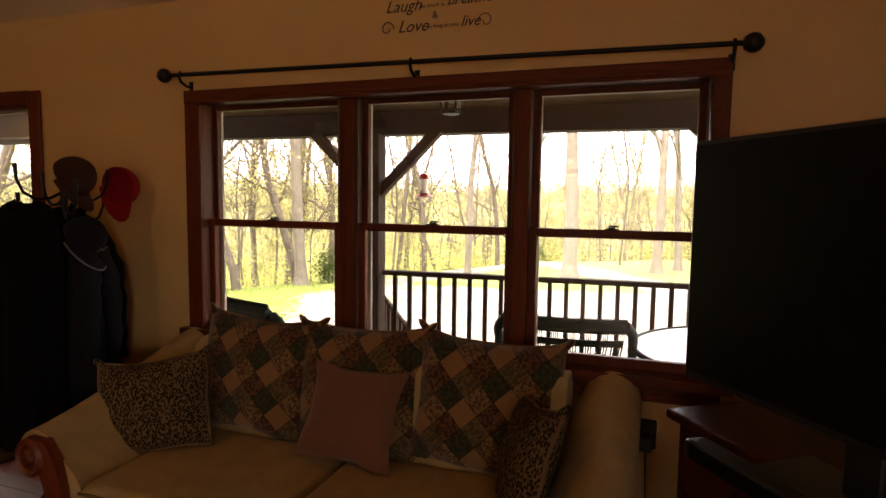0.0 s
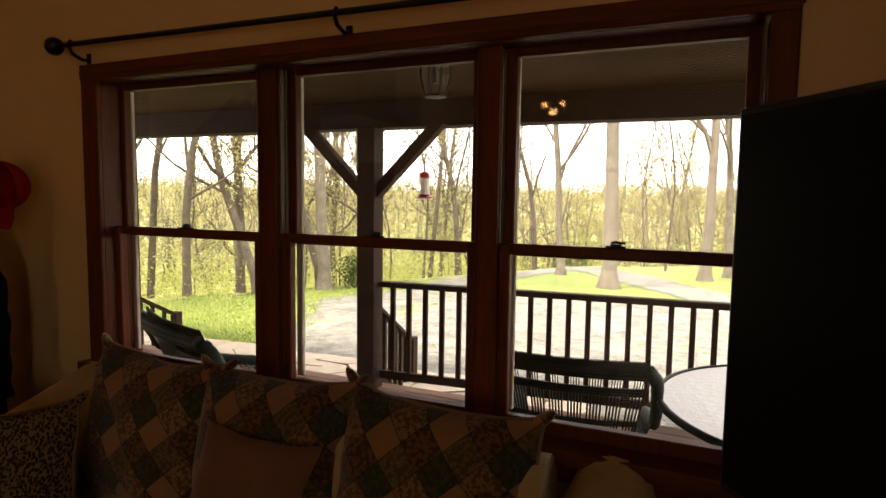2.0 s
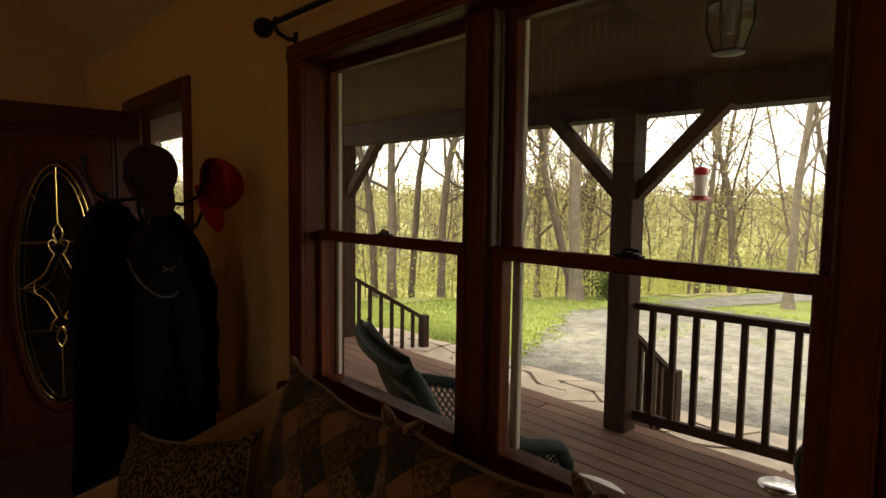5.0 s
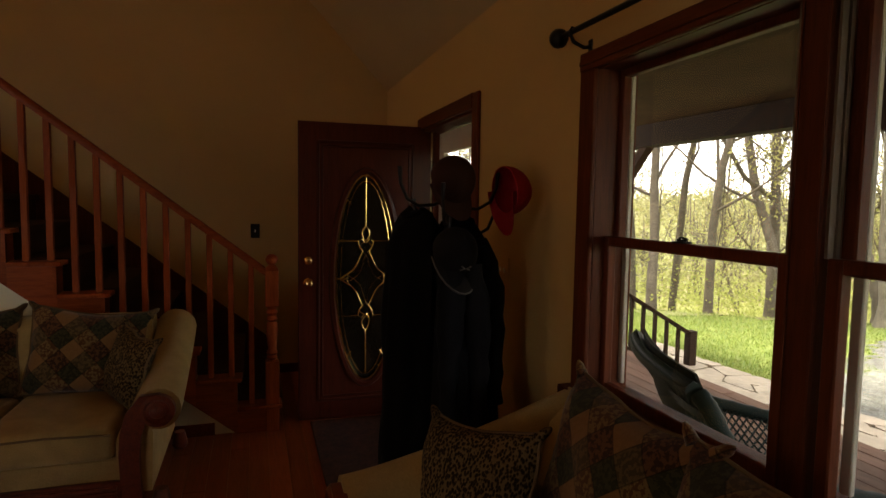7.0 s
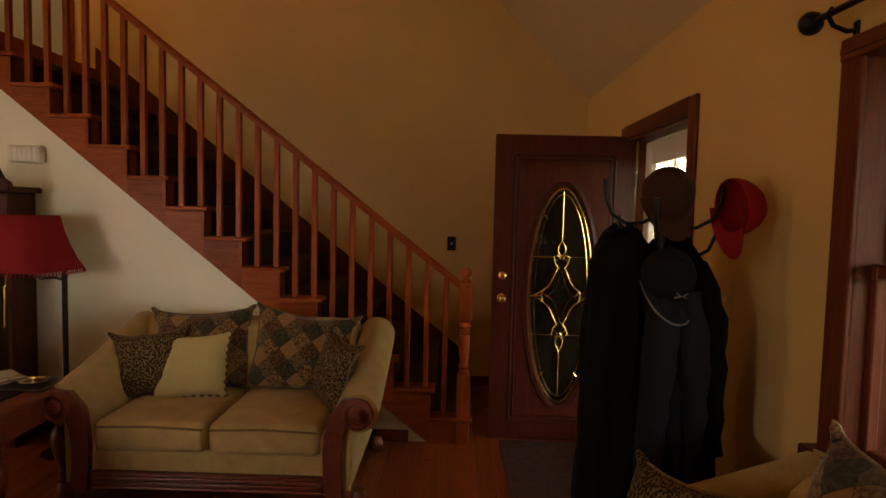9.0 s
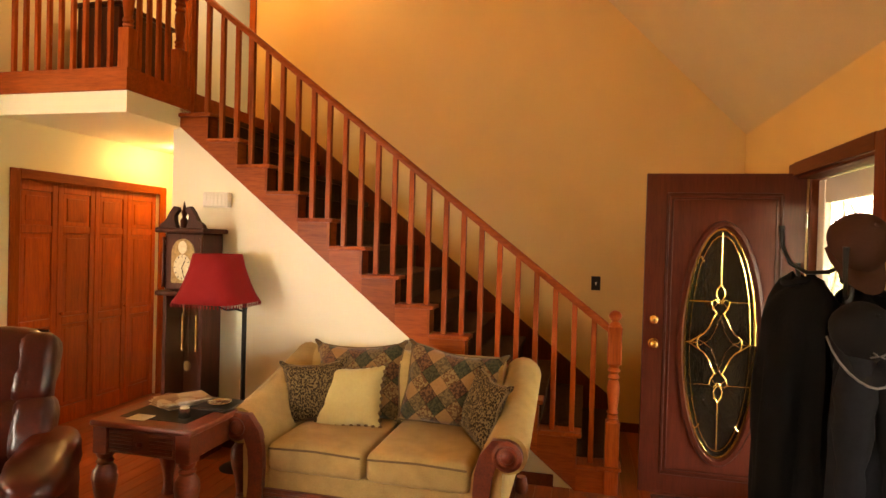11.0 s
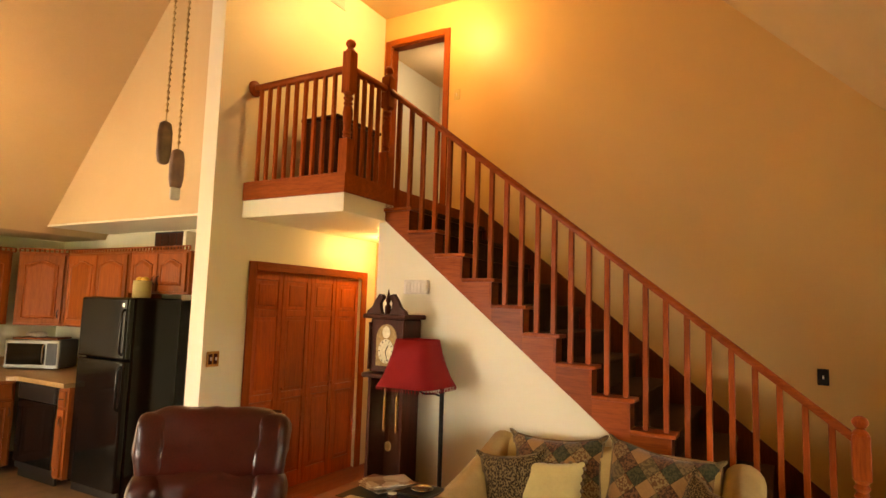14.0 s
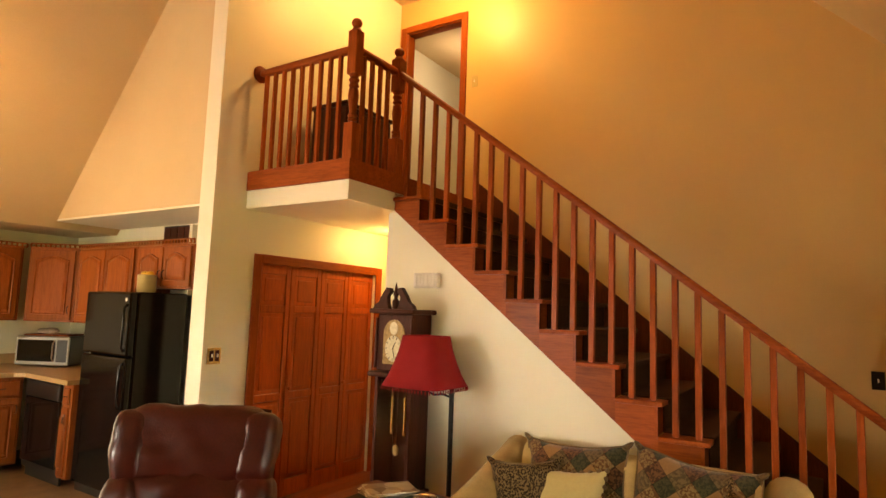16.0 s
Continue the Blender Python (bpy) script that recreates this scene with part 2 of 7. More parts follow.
def tube(bm, pts, radii, seg=8, caps=True):
    """A round bar through points; radii a number or one a point."""
    pts = [Vector(p) for p in pts]
    if isinstance(radii, (int, float)):
        radii = [radii] * len(pts)
    rings, side = [], None
    for i, p in enumerate(pts):
        d = (pts[min(i + 1, len(pts) - 1)] - pts[max(i - 1, 0)]).normalized()
        if side is None:
            side = d.orthogonal().normalized()
        side = (side - d * side.dot(d)).normalized()
        up = d.cross(side)
        rings.append([bm.verts.new(p + radii[i] * (math.cos(2 * math.pi * k / seg) * side + math.sin(2 * math.pi * k / seg) * up)) for k in range(seg)])
    for a, b in zip(rings, rings[1:]):
        for k in range(seg):
            bm.faces.new((a[k], a[(k + 1) % seg], b[(k + 1) % seg], b[k]))
    if caps:
        bm.faces.new(rings[0])
        bm.faces.new(list(reversed(rings[-1])))
    return bm


def lathe(bm, prof, c=(0, 0, 0), seg=20, square=False):
    """Turn a profile of (radius, height) round the upright axis at c; square: four sides."""
    rings = []
    n = 4 if square else seg
    off = math.pi / 4 if square else 0
    for r, z in prof:
        r = max(r, 1e-4) * (1.414 if square else 1)
        rings.append([bm.verts.new((c[0] + r * math.cos(off + 2 * math.pi * k / n), c[1] + r * math.sin(off + 2 * math.pi * k / n), c[2] + z)) for k in range(n)])
    for a, b in zip(rings, rings[1:]):
        for k in range(n):
            bm.faces.new((a[k], a[(k + 1) % n], b[(k + 1) % n], b[k]))
    bm.faces.new(rings[0])
    bm.faces.new(list(reversed(rings[-1])))
    return bm


def wall_with_holes(bm, axis, c0, c1, u0, u1, z0, z1, holes):
    """A wall along u (x or y) between c0 and c1 in its thickness, with rectangular holes (u0, u1, z0, z1)."""
    us = sorted({u0, u1, *[h[0] for h in holes], *[h[1] for h in holes]})
    zs = sorted({z0, z1, *[h[2] for h in holes], *[h[3] for h in holes]})
    us, zs = [u for u in us if u0 <= u <= u1], [z for z in zs if z0 <= z <= z1]
    solid = {}
    for i in range(len(us) - 1):
        for j in range(len(zs) - 1):
            cu, cz = (us[i] + us[i + 1]) / 2, (zs[j] + zs[j + 1]) / 2
            solid[i, j] = not any(h[0] < cu < h[1] and h[2] < cz < h[3] for h in holes)

    def V(u, c, z):
        return bm.verts.new((u, c, z) if axis == "x" else (c, u, z))
    for (i, j), s in solid.items():
        if not s:
            continue
        a, b, p, q = us[i], us[i + 1], zs[j], zs[j + 1]
        for c in (c0, c1):
            bm.faces.new([V(a, c, p), V(b, c, p), V(b, c, q), V(a, c, q)])
        for (di, dj, e) in ((-1, 0, ((a, p), (a, q))), (1, 0, ((b, p), (b, q))), (0, -1, ((a, p), (b, p))), (0, 1, ((a, q), (b, q)))):
            if not solid.get((i + di, j + dj), False):
                (ua, za), (ub, zb) = e
                bm.faces.new([V(ua, c0, za), V(ub, c0, zb), V(ub, c1, zb), V(ua, c1, za)])
    bmesh.ops.remove_doubles(bm, verts=bm.verts, dist=1e-5)
    return bm


# ---- the shell of the room ----
YN, YO, XW, XS, YH, XK = 3.24, 3.4, -4.99, -3.63, -2.03, -2.8   # north wall in and out, west wall, stair face, hall wall, kitchen wall
LAND = 2.66
RISE, RUN, Y1 = 0.19, 0.246, 2.265
DOOR = (-3.78, -2.74, 0.0, 2.03)
WIN = (-1.545, 0.835, 0.8, 2.005)

solo("wall_north", wall_with_holes(bmesh.new(), "x", YN, YO, XW - 0.15, 2.8, -0.3, 2.52, [DOOR, WIN]), M["tan_wall"], "tan painted wall with a triple window and a front door", "wall", kind="structure")
solo("wall_west", wall_with_holes(bmesh.new(), "y", XW, XW - 0.12, -5.6, 3.24, 0, 5.1, [(-1.93, -1.23, LAND, 4.6)]), M["tan_wall"], "tall tan painted gable wall along the stairs", "wall", kind="structure")
# the opening in this unseen wall is assumed, made for the added east fill
solo("wall_east", wall_with_holes(bmesh.new(), "y", 2.8, 2.95, -5.6, 3.24, 0, 5.1, [(-3.2, -1.6, 0.78, 2.02)]), M["tan_wall"], "tan painted wall", "wall", kind="structure")
solo("wall_south", boxed(XW, 2.8, -5.75, -5.6, 0, 2.4), M["white_wall"], "white painted kitchen wall", "wall", kind="structure")
bm = prism(bmesh.new(), [(3.4, 2.5), (3.4, 2.66), (0.8, 5.1), (-2.2, 5.1), (-4.6, 2.45), (-5.7, 2.45), (-5.7, 2.29), (-4.5, 2.29), (-2.2, 4.95), (0.88, 4.95), (3.24, 2.5)], "x", -5.1, 2.95)
solo("ceiling", bm, M["ceiling"], "tan textured cathedral ceiling with a flat top", "ceiling", kind="structure")
solo("floor", boxed(-5.1, 2.95, -5.7, 3.4, -0.3, -0.004), M["floor"], "dark subfloor of the room", "floor", kind="structure")
# wall of the hall, with the closet's opening, and the high wall on the kitchen's side
solo("wall_hall", wall_with_holes(bmesh.new(), "x", YH, YH - 0.17, XW, XK, 0, 4.95, [(-4.75, -3.28, 0, 1.96)]), M["white_wall"], "white painted wall with a closet opening", "wall", kind="structure")
bm = prism(bmesh.new(), [(-2.2, 2.37), (-2.2, 4.95), (-4.5, 2.37)], "x", XK, XK - 0.12)
solo("wall_kitchen", bm, M["ceiling"], "cream painted header wall above the kitchen", "wall", kind="structure")
solo("kitchen_ceiling", boxed(XW, XK, -5.6, -2.2, 2.35, 2.368), M["white_wall"], "white kitchen ceiling", "ceiling", kind="structure")
# white wall under the stairs
bm = prism(bmesh.new(), [(2.0, 0), (-1.03, 0), (-1.03, 2.36), (-0.95, 2.36)], "x", XS - 0.03, XS - 0.12)
solo("wall_stair", bm, M["white_wall"], "white painted triangular wall under the stairs", "wall", kind="structure")
solo("landing", boxed(XW, -3.1, YH, -0.955, 2.367, 2.51), M["white_wall"], "white painted edge of the upstairs landing", "landing", kind="structure")
solo("landing_floor", boxed(XW, -3.09, YH, -0.95, 2.512, LAND), M["oak_y"], "red oak landing edge", "landing", kind="structure")

# ---- windows ----
HOLE = (-1.545, 0.835, 0.83, 2.005)
GLASS_X = [(-1.513, -0.808), (-0.642, 0.03), (0.17, 0.782)]


def sash(name, win, x0, x1, y, z0, z1, stile, top, bottom):
    bm = bmesh.new()
    d = 0.017
    box(bm, x0 - stile, x0, y - d, y + d, z0 - bottom, z1 + top, 0.004)
    box(bm, x1, x1 + stile, y - d, y + d, z0 - bottom, z1 + top, 0.004)
    box(bm, x0, x1, y - d, y + d, z0 - bottom, z0, 0.004)
    box(bm, x0, x1, y - d, y + d, z1, z1 + top, 0.004)
    s = part(name, bm, M["trim"], win)
    p = part("pane", boxed(x0 - 0.003, x1 + 0.003, y - 0.002, y + 0.002, z0 - 0.003, z1 + 0.003), M["glass"], s, "clear window pane")
    p.visible_shadow = False
    return s


for i, (a, b) in enumerate(GLASS_X):
    w = thing("window_%d" % (i + 1), ((a + b) / 2, 3.32, 0.83), "double-hung window with red-brown wood sashes", "window", "triple window", kind="structure")
    c = (a + b) / 2
    h = (b - a) / 2
    sash("upper_sash", w, -h, h, 0.025, 1.402 - 0.83, 1.96 - 0.83, 0.036, 0.034, 0.035)
    sash("lower_sash", w, -h + 0.002, h + 0.004, -0.015, 0.882 - 0.83, 1.374 - 0.83, 0.036, 0.032, 0.05)
    bm = boxed(-0.028, 0.028, -0.028, 0.006, 0.576, 0.581, 0.002)
    box(bm, -0.016, 0.014, -0.02, 0.002, 0.581, 0.587, 0.002)
    tube(bm, [(-0.014, -0.01, 0.588), (-0.006, -0.01, 0.592), (0.026, -0.016, 0.59)], 0.0038, 6)
    part("sash_lock", bm, M["iron"], w, "dark metal sash lock")
    for s in (-1, 1):
        bm = bmesh.new()
        for q in range(3):
            box(bm, s * (h + 0.03 + 0.004 * (q % 2)), s * (h + 0.037), -0.036 + q * 0.013, -0.026 + q * 0.013, 0.575, 1.15)
        part("jamb_liner", bm, M["vinyl"], w, "pale ribbed jamb liner")
        part("outer_stop", boxed(s * (h + 0.002), s * (h + 0.03), 0.044, 0.06, 0.04, 1.15, bevel=0.003), M["vinyl_out"], w, "pale outside jamb strip")
# casing, mullions and stool
for name, dims, mt in (("trim", (-1.625, HOLE[0] + 0.012, YN - 0.02, YN, 0.83, 2.045), "trim"), ("trim", (0.823, 0.885, YN - 0.02, YN, 0.83, 2.045), "trim"),
                       ("trim", (-1.625, 0.885, YN - 0.024, YN - 0.001, 1.985, 2.05), "trim_x"), ("trim", (-0.762, -0.686, YN + 0.036, YO - 0.02, 0.842, 1.985), "trim"),
                       ("trim", (0.066, 0.136, YN + 0.036, YO - 0.02, 0.842, 1.985), "trim"), ("window_sill", (-1.66, 0.94, YN - 0.055, YO + 0.03, 0.8, 0.842), "trim_x"),
                       ("trim", (-1.62, 0.9, YN - 0.018, YN, 0.735, 0.8), "trim_x")):
    b = boxed(*dims, bevel=0.006, seg=2)
    if mt == "trim_x" and name == "trim":
        box(b, dims[0] + 0.01, dims[1] - 0.01, dims[2] - 0.006, dims[2], dims[4] + 0.02, dims[4] + 0.035)
    solo(name, b, M[mt], "red-brown stained window trim", "trim", kind="structure")
for x in (-0.762, -0.692, 0.066, 0.13):
    solo("trim", boxed(x, x + 0.006, YN + 0.03, YN + 0.036, 0.845, 1.984, bevel=0.002), M["trim"], "red-brown stained mullion bead", "trim", kind="structure")
for dims in ((HOLE[0] - 0.0, -1.535, YN, YO, 0.84, 2.0), (0.825, HOLE[1], YN, YO, 0.84, 2.0)):
    solo("trim", boxed(*dims), M["trim"], "red-brown stained window jamb", "trim", kind="structure")
solo("trim", boxed(HOLE[0], HOLE[1], YN, YO, 1.985, 2.004), M["trim_x"], "red-brown stained window head", "trim", kind="structure")
# curtain rod
rod = thing("curtain_rod", (-0.37, YN, 2.13), "black metal curtain rod with round ball finials", "curtain rod")
part("rod", tube(bmesh.new(), [(-1.3, -0.075, -0.012), (1.29, -0.075, -0.047)], 0.01, 10), M["iron"], rod, smooth=True)
for s in (-1.3, 1.29):
    bm = lathe(bmesh.new(), [(0.005, -0.035), (0.022, -0.03), (0.034, -0.012), (0.036, 0.003), (0.03, 0.02), (0.012, 0.034)], seg=14)
    bmesh.ops.transform(bm, matrix=pose(s + math.copysign(0.02, s), -0.075, -0.03 - 0.0135 * s, 0, 90, 0), verts=bm.verts)
    part("finial", bm, M["iron"], rod, "black ball finial", True)
for s in (-1.22, 0.01, 1.25):
    bm = tube(bmesh.new(), [(s, -0.002, -0.045), (s, -0.03, -0.05), (s, -0.07, -0.035), (s, -0.088, -0.005), (s, -0.075, 0.014)], 0.007, 8)
    box(bm, s - 0.012, s + 0.012, -0.006, 0, -0.08, -0.02, 0.002)
    bmesh.ops.translate(bm, vec=(0, 0, -0.03 - 0.0135 * s), verts=bm.verts)
    part("bracket", bm, M["iron"], rod)


# wall lettering
def text_mesh(body, size, m, material, parent, shear=0.0):
    cu = bpy.data.curves.new("lettering", "FONT")
    cu.body, cu.size, cu.extrude, cu.align_x, cu.shear, cu.resolution_u = body, size, 0.0006, "CENTER", shear, 3
    ob = bpy.data.objects.new("lettering", cu)
    dg = bpy.context.evaluated_depsgraph_get()
    me = bpy.data.meshes.new_from_object(ob.evaluated_get(dg))
    bpy.data.objects.remove(ob)
    me.materials.clear()
    me.materials.append(material)
    o = new("lettering", me)
    o.parent, o.matrix_basis = parent, m
    return o


ink = M["black"]
quote = thing("wall_lettering", (-0.28, YN - 0.002, 2.27), "dark script lettering stuck on the tan wall", "wall decal")
for body, size, x, z, sh in (("Laugh", 0.085, -0.165, 0.06, 0.35), ("as much as you", 0.03, 0.015, 0.07, 0), ("breathe", 0.075, 0.17, 0.07, 0.35), ("&", 0.05, 0.0, 0.015, 0),
                             ("Love", 0.085, -0.115, -0.04, 0.35), ("as long as you", 0.03, 0.04, -0.03, 0), ("live", 0.075, 0.175, -0.035, 0.35)):
    text_mesh(body, size * 0.85, pose(x * 0.9, 0, 0.01 + z * 0.88, 90, 0, 0), ink, quote, sh)
for s in (-1, 1):
    pts = [(s * (0.225 - 0.034 * math.cos(a) * (1 - a / 9)), 0, -0.005 + 0.035 * math.sin(a) * (1 - a / 9)) for a in [k * 0.5 for k in range(14)]]
    part("flourish", tube(bmesh.new(), pts, 0.0022, 5), ink, quote)


# ---- front door ----
def ellipse(cy, cz, a, b, n=40):
    return [(cy + a * math.cos(2 * math.pi * k / n), cz + b * math.sin(2 * math.pi * k / n)) for k in range(n)]


def ring_tube(bm, cy, cz, a, b, x, r, n=40):
    pts = [(x, y, z) for y, z in ellipse(cy, cz, a, b, n)]
    return tube(bm, pts + [pts[0]], r, 6, caps=False)


def front_door():
    W, H, T = 0.915, 2.03, 0.044
    d = thing("front_door", (-3.79, 3.295, 0.012), "open dark red-brown front door with an oval leaded glass", "door")
    oy, oz, oa, ob_ = -0.457, 0.97, 0.215, 0.725
    bm = bmesh.new()
    n = 40
    el = ellipse(oy, oz, oa, ob_, n)

    def rim(y, z):
        dy, dz = y - oy, z - oz
        k = min((0 - oy if dy > 0 else W + oy) / max(abs(dy), 1e-6), (H - oz if dz > 0 else oz) / max(abs(dz), 1e-6))
        return oy + dy * k, oz + dz * k
    loops = {}
    for side, x in ((0, -T / 2), (1, T / 2)):
        loops[side, 0] = [bm.verts.new((x, y, z)) for y, z in el]
        loops[side, 1] = [bm.verts.new((x, *rim(y, z))) for y, z in el]
    corners = [(0, H), (-W, H), (-W, 0), (0, 0)]
    cv = {(s, c): bm.verts.new((x, *c)) for s, x in ((0, -T / 2), (1, T / 2)) for c in corners}
    for k in range(n):
        j = (k + 1) % n
        for s in (0, 1):
            bm.faces.new((loops[s, 0][k], loops[s, 0][j], loops[s, 1][j], loops[s, 1][k]))
            p, q = loops[s, 1][k].co, loops[s, 1][j].co
            if abs(p.y - q.y) > 1e-4 and abs(p.z - q.z) > 1e-4:
                best = min(corners, key=lambda c: (Vector((p.x, *c)) - (p + q) / 2).length)
                bm.faces.new((loops[s, 1][k], loops[s, 1][j], cv[s, best]))
        bm.faces.new((loops[0, 0][k], loops[0, 0][j], loops[1, 0][j], loops[1, 0][k]))
    for (a, b) in zip(corners, corners[1:] + corners[:1]):
        bm.faces.new((cv[0, a], cv[0, b], cv[1, b], cv[1, a]))
    part("leaf", bm, M["door"], d)
    for x in (-T / 2, T / 2):
        part("oval_frame", ring_tube(bmesh.new(), oy, oz, oa + 0.022, ob_ + 0.022, x, 0.022), M["door"], d, "dark red oval glass moulding", True)
        bm = bmesh.new()
        y0, y1, z0, z1 = -W + 0.13, -0.13, 0.13, H - 0.13
        for dd, r in ((0, 0.011), (0.028, 0.007)):
            for p, q in (((y0 + dd, z0 + dd), (y1 - dd, z0 + dd)), ((y1 - dd, z0 + dd), (y1 - dd, z1 - dd)), ((y1 - dd, z1 - dd), (y0 + dd, z1 - dd)), ((y0 + dd, z1 - dd), (y0 + dd, z0 + dd))):
                tube(bm, [(x, *p), (x, *q)], r, 6)
        part("panel_moulding", bm, M["door"], d, smooth=True)
    g = bmesh.new()
    vs = [g.verts.new((x, y, z)) for x in (-0.004, 0.004) for y, z in ellipse(oy, oz, oa + 0.004, ob_ + 0.004, n)]
    g.faces.new(vs[:n])
    g.faces.new(list(reversed(vs[n:])))
    for k in range(n):
        j = (k + 1) % n
        g.faces.new((vs[k], vs[j], vs[n + j], vs[n + k]))
    m, nt, b = nodes_of("leaded_glass")
    b.inputs["Base Color"].default_value = (0.012, 0.009, 0.006, 1)
    b.inputs["Roughness"].default_value = 0.1
    bump(nt, b, noise_tex(nt, coords(nt), 45, 3), 0.25, 0.004)
    part("glass", g, m, d, "dark textured glass")
    came = bmesh.new()
    X = 0.012
    ring_tube(came, oy, oz, oa - 0.01, ob_ - 0.01, X, 0.009)
    ring_tube(came, oy, oz, oa - 0.04, ob_ - 0.05, X, 0.004)

    def line(*pts):
        tube(came, [(X, oy + u * oa, oz + v * ob_) for u, v in pts], 0.0036, 6)
    line((0, 0.96), (0, 0.51))
    line((0, -0.51), (0, -0.92))
    for v in (-0.36, 0.0, 0.36):
        line((-0.96 if v == 0 else -0.9, v), (-0.62 if v == 0 else -0.25, v))
        line((0.62 if v == 0 else 0.25, v), (0.96 if v == 0 else 0.9, v))
    for u, v in ((0.52, 0.72), (-0.52, 0.72), (0.52, -0.72), (-0.52, -0.72)):
        line((u * 0.92, v * 0.98), (u * 1.2, v * 1.06))
    for s in (-1, 1):
        for sg in (-1, 1):
            def curl(*f):
                return [(s * u, sg * v) for u, v in f]
            line(*curl((0, 0.51), (0.1, 0.46), (0.12, 0.42), (0.06, 0.38), (-0.1, 0.34), (-0.2, 0.31), (-0.06, 0.26), (0.04, 0.2), (0.14, 0.1), (0.24, 0.04), (0.4, 0.0), (0.58, -0.03), (0.6, 0.03), (0.5, 0.07)))
            line(*curl((0.02, 0.34), (0.12, 0.38), (0.25, 0.36), (0.2, 0.3), (0.1, 0.26), (0.2, 0.2), (0.3, 0.13), (0.42, 0.08), (0.58, 0.05), (0.82, 0.0)))
    part("leading", came, M["brass"], d, "brass leading of the oval glass", True)
    for nm, z, r in (("knob", 0.95, 0.029), ("deadbolt", 1.1, 0.024)):
        for s in (-1, 1):
            bm = lathe(bmesh.new(), [(0.034, 0), (0.032, 0.006), (0.012, 0.01), (0.012, 0.03 if nm == "knob" else 0.012), (r, 0.038), (r, 0.055), (r * 0.6, 0.066)] if nm == "knob" else [(0.034, 0), (0.03, 0.01), (0.024, 0.02), (0.01, 0.024)], seg=16)
            bmesh.ops.transform(bm, matrix=pose(s * T / 2, -W + 0.065, z, 0, 90 * s, 0), verts=bm.verts)
            part("door_" + nm, bm, M["brass"], d, "round brass " + nm, True)
    for z in (0.25, 1.0, 1.75):
        bm = boxed(-0.004, 0.05, -0.002, 0.0, z - 0.05, z + 0.05)
        tube(bm, [(T / 2 + 0.004, 0.002, z - 0.05), (T / 2 + 0.004, 0.002, z + 0.05)], 0.007, 8)
        part("hinge", bm, M["steel"], d)


front_door()
for dims, mt in (((DOOR[1] - 0.005, DOOR[1] + 0.085, YN - 0.02, YN, 0, 2.105), "trim"), ((DOOR[0] - 0.085, DOOR[0] + 0.005, YN - 0.02, YN, 0, 2.105), "trim"), ((DOOR[0], DOOR[1], YN - 0.023, YN - 0.001, 2.025, 2.108), "trim_x"),
                 ((DOOR[1] - 0.02, DOOR[1], YN, YO, 0, 2.03), "trim"), ((DOOR[0], DOOR[0] + 0.02, YN + 0.07, YO, 0, 2.03), "trim"), ((DOOR[0], DOOR[1], YN, YO, 2.01, 2.03), "trim_x")):
    solo("trim", boxed(*dims, bevel=0.005), M[mt], "red-brown stained door casing", "trim", kind="structure")
sd = thing("storm_door", (-3.26, 3.375, 0), "cream storm door with a tall glass pane", "door")
for d in ((-0.5, -0.4, -0.02, 0.02, 0.02, 2.0), (0.4, 0.5, -0.02, 0.02, 0.02, 2.0), (-0.4, 0.4, -0.02, 0.02, 0.02, 0.3), (-0.4, 0.4, -0.02, 0.02, 1.86, 2.0), (-0.4, 0.4, -0.018, 0.018, 1.02, 1.07)):
    part("rail", boxed(*d, bevel=0.006), M["white"], sd)
p = part("pane", boxed(-0.4, 0.4, -0.003, 0.003, 0.3, 1.86), M["glass"], sd, "clear storm-door glass")
p.visible_shadow = False
solo("door_rug", boxed(-3.7, -2.75, 2.45, 3.15, 0.014, 0.026, bevel=0.005), M["rug"], "dark red patterned rug inside the front door", "rug")


# ---- stairs ----
def zlow(y):
    return 2.367 * (2.0 - y) / 2.95


st = thing("staircase", (0, 0, 0), "red oak staircase with a dark carpet runner", "stairs", kind="structure")
for k in range(1, 14):
    y = Y1 - (k - 1) * RUN
    z = k * RISE
    part("tread", boxed(XW + 0.02, XS + 0.022, y - RUN - 0.03, y, z - 0.028, z, bevel=0.008, seg=2), M["oak_x"], st)
    part("riser", boxed(XW + 0.02, XS, y - 0.05, y - 0.03, z - RISE, z - 0.028), M["oak_x"], st)
    bm = boxed(XW + 0.06, XS - 0.12, y - RUN - 0.03, y + 0.006, z, z + 0.01, 0.004)
    box(bm, XW + 0.06, XS - 0.12, y - 0.03, y - 0.02, z - RISE + 0.008, z - 0.026)
    box(bm, XW + 0.06, XS - 0.12, y, y + 0.008, z - 0.03, z + 0.008, 0.003)
    part("carpet", bm, M["carpet"], st, "dark carpet runner")
    ya, yb = y - 0.03, y - RUN - 0.03
    part("stringer", prism(bmesh.new(), [(ya, max(0, zlow(ya))), (yb, max(0, zlow(yb))), (yb, z - 0.028), (ya, z - 0.028)], "x", XS - 0.03, XS - 0.002), M["oak_y"], st)
part("riser", boxed(XW + 0.02, XS, -0.985, -0.955, 2.47, LAND - 0.15), M["oak_x"], st)


def znose(y):
    return RISE * (1 + (Y1 - y) / RUN)


bm = prism(bmesh.new(), [(2.2, 0.0), (2.28, 0.0), (2.28, 0.28), (-0.98, znose(-0.98) + 0.16), (-0.98, 2.4)], "x", XW + 0.02, XW + 0.001)
solo("wall_skirt", bm, M["trim"], "dark red skirting along the stairs on the wall", "trim", kind="structure")
bal = thing("stair_railing", (0, 0, 0), "red oak stair railing with square balusters", "railing")
RH = 0.89


def zrail(y):
    return znose(y) + RH - 0.1


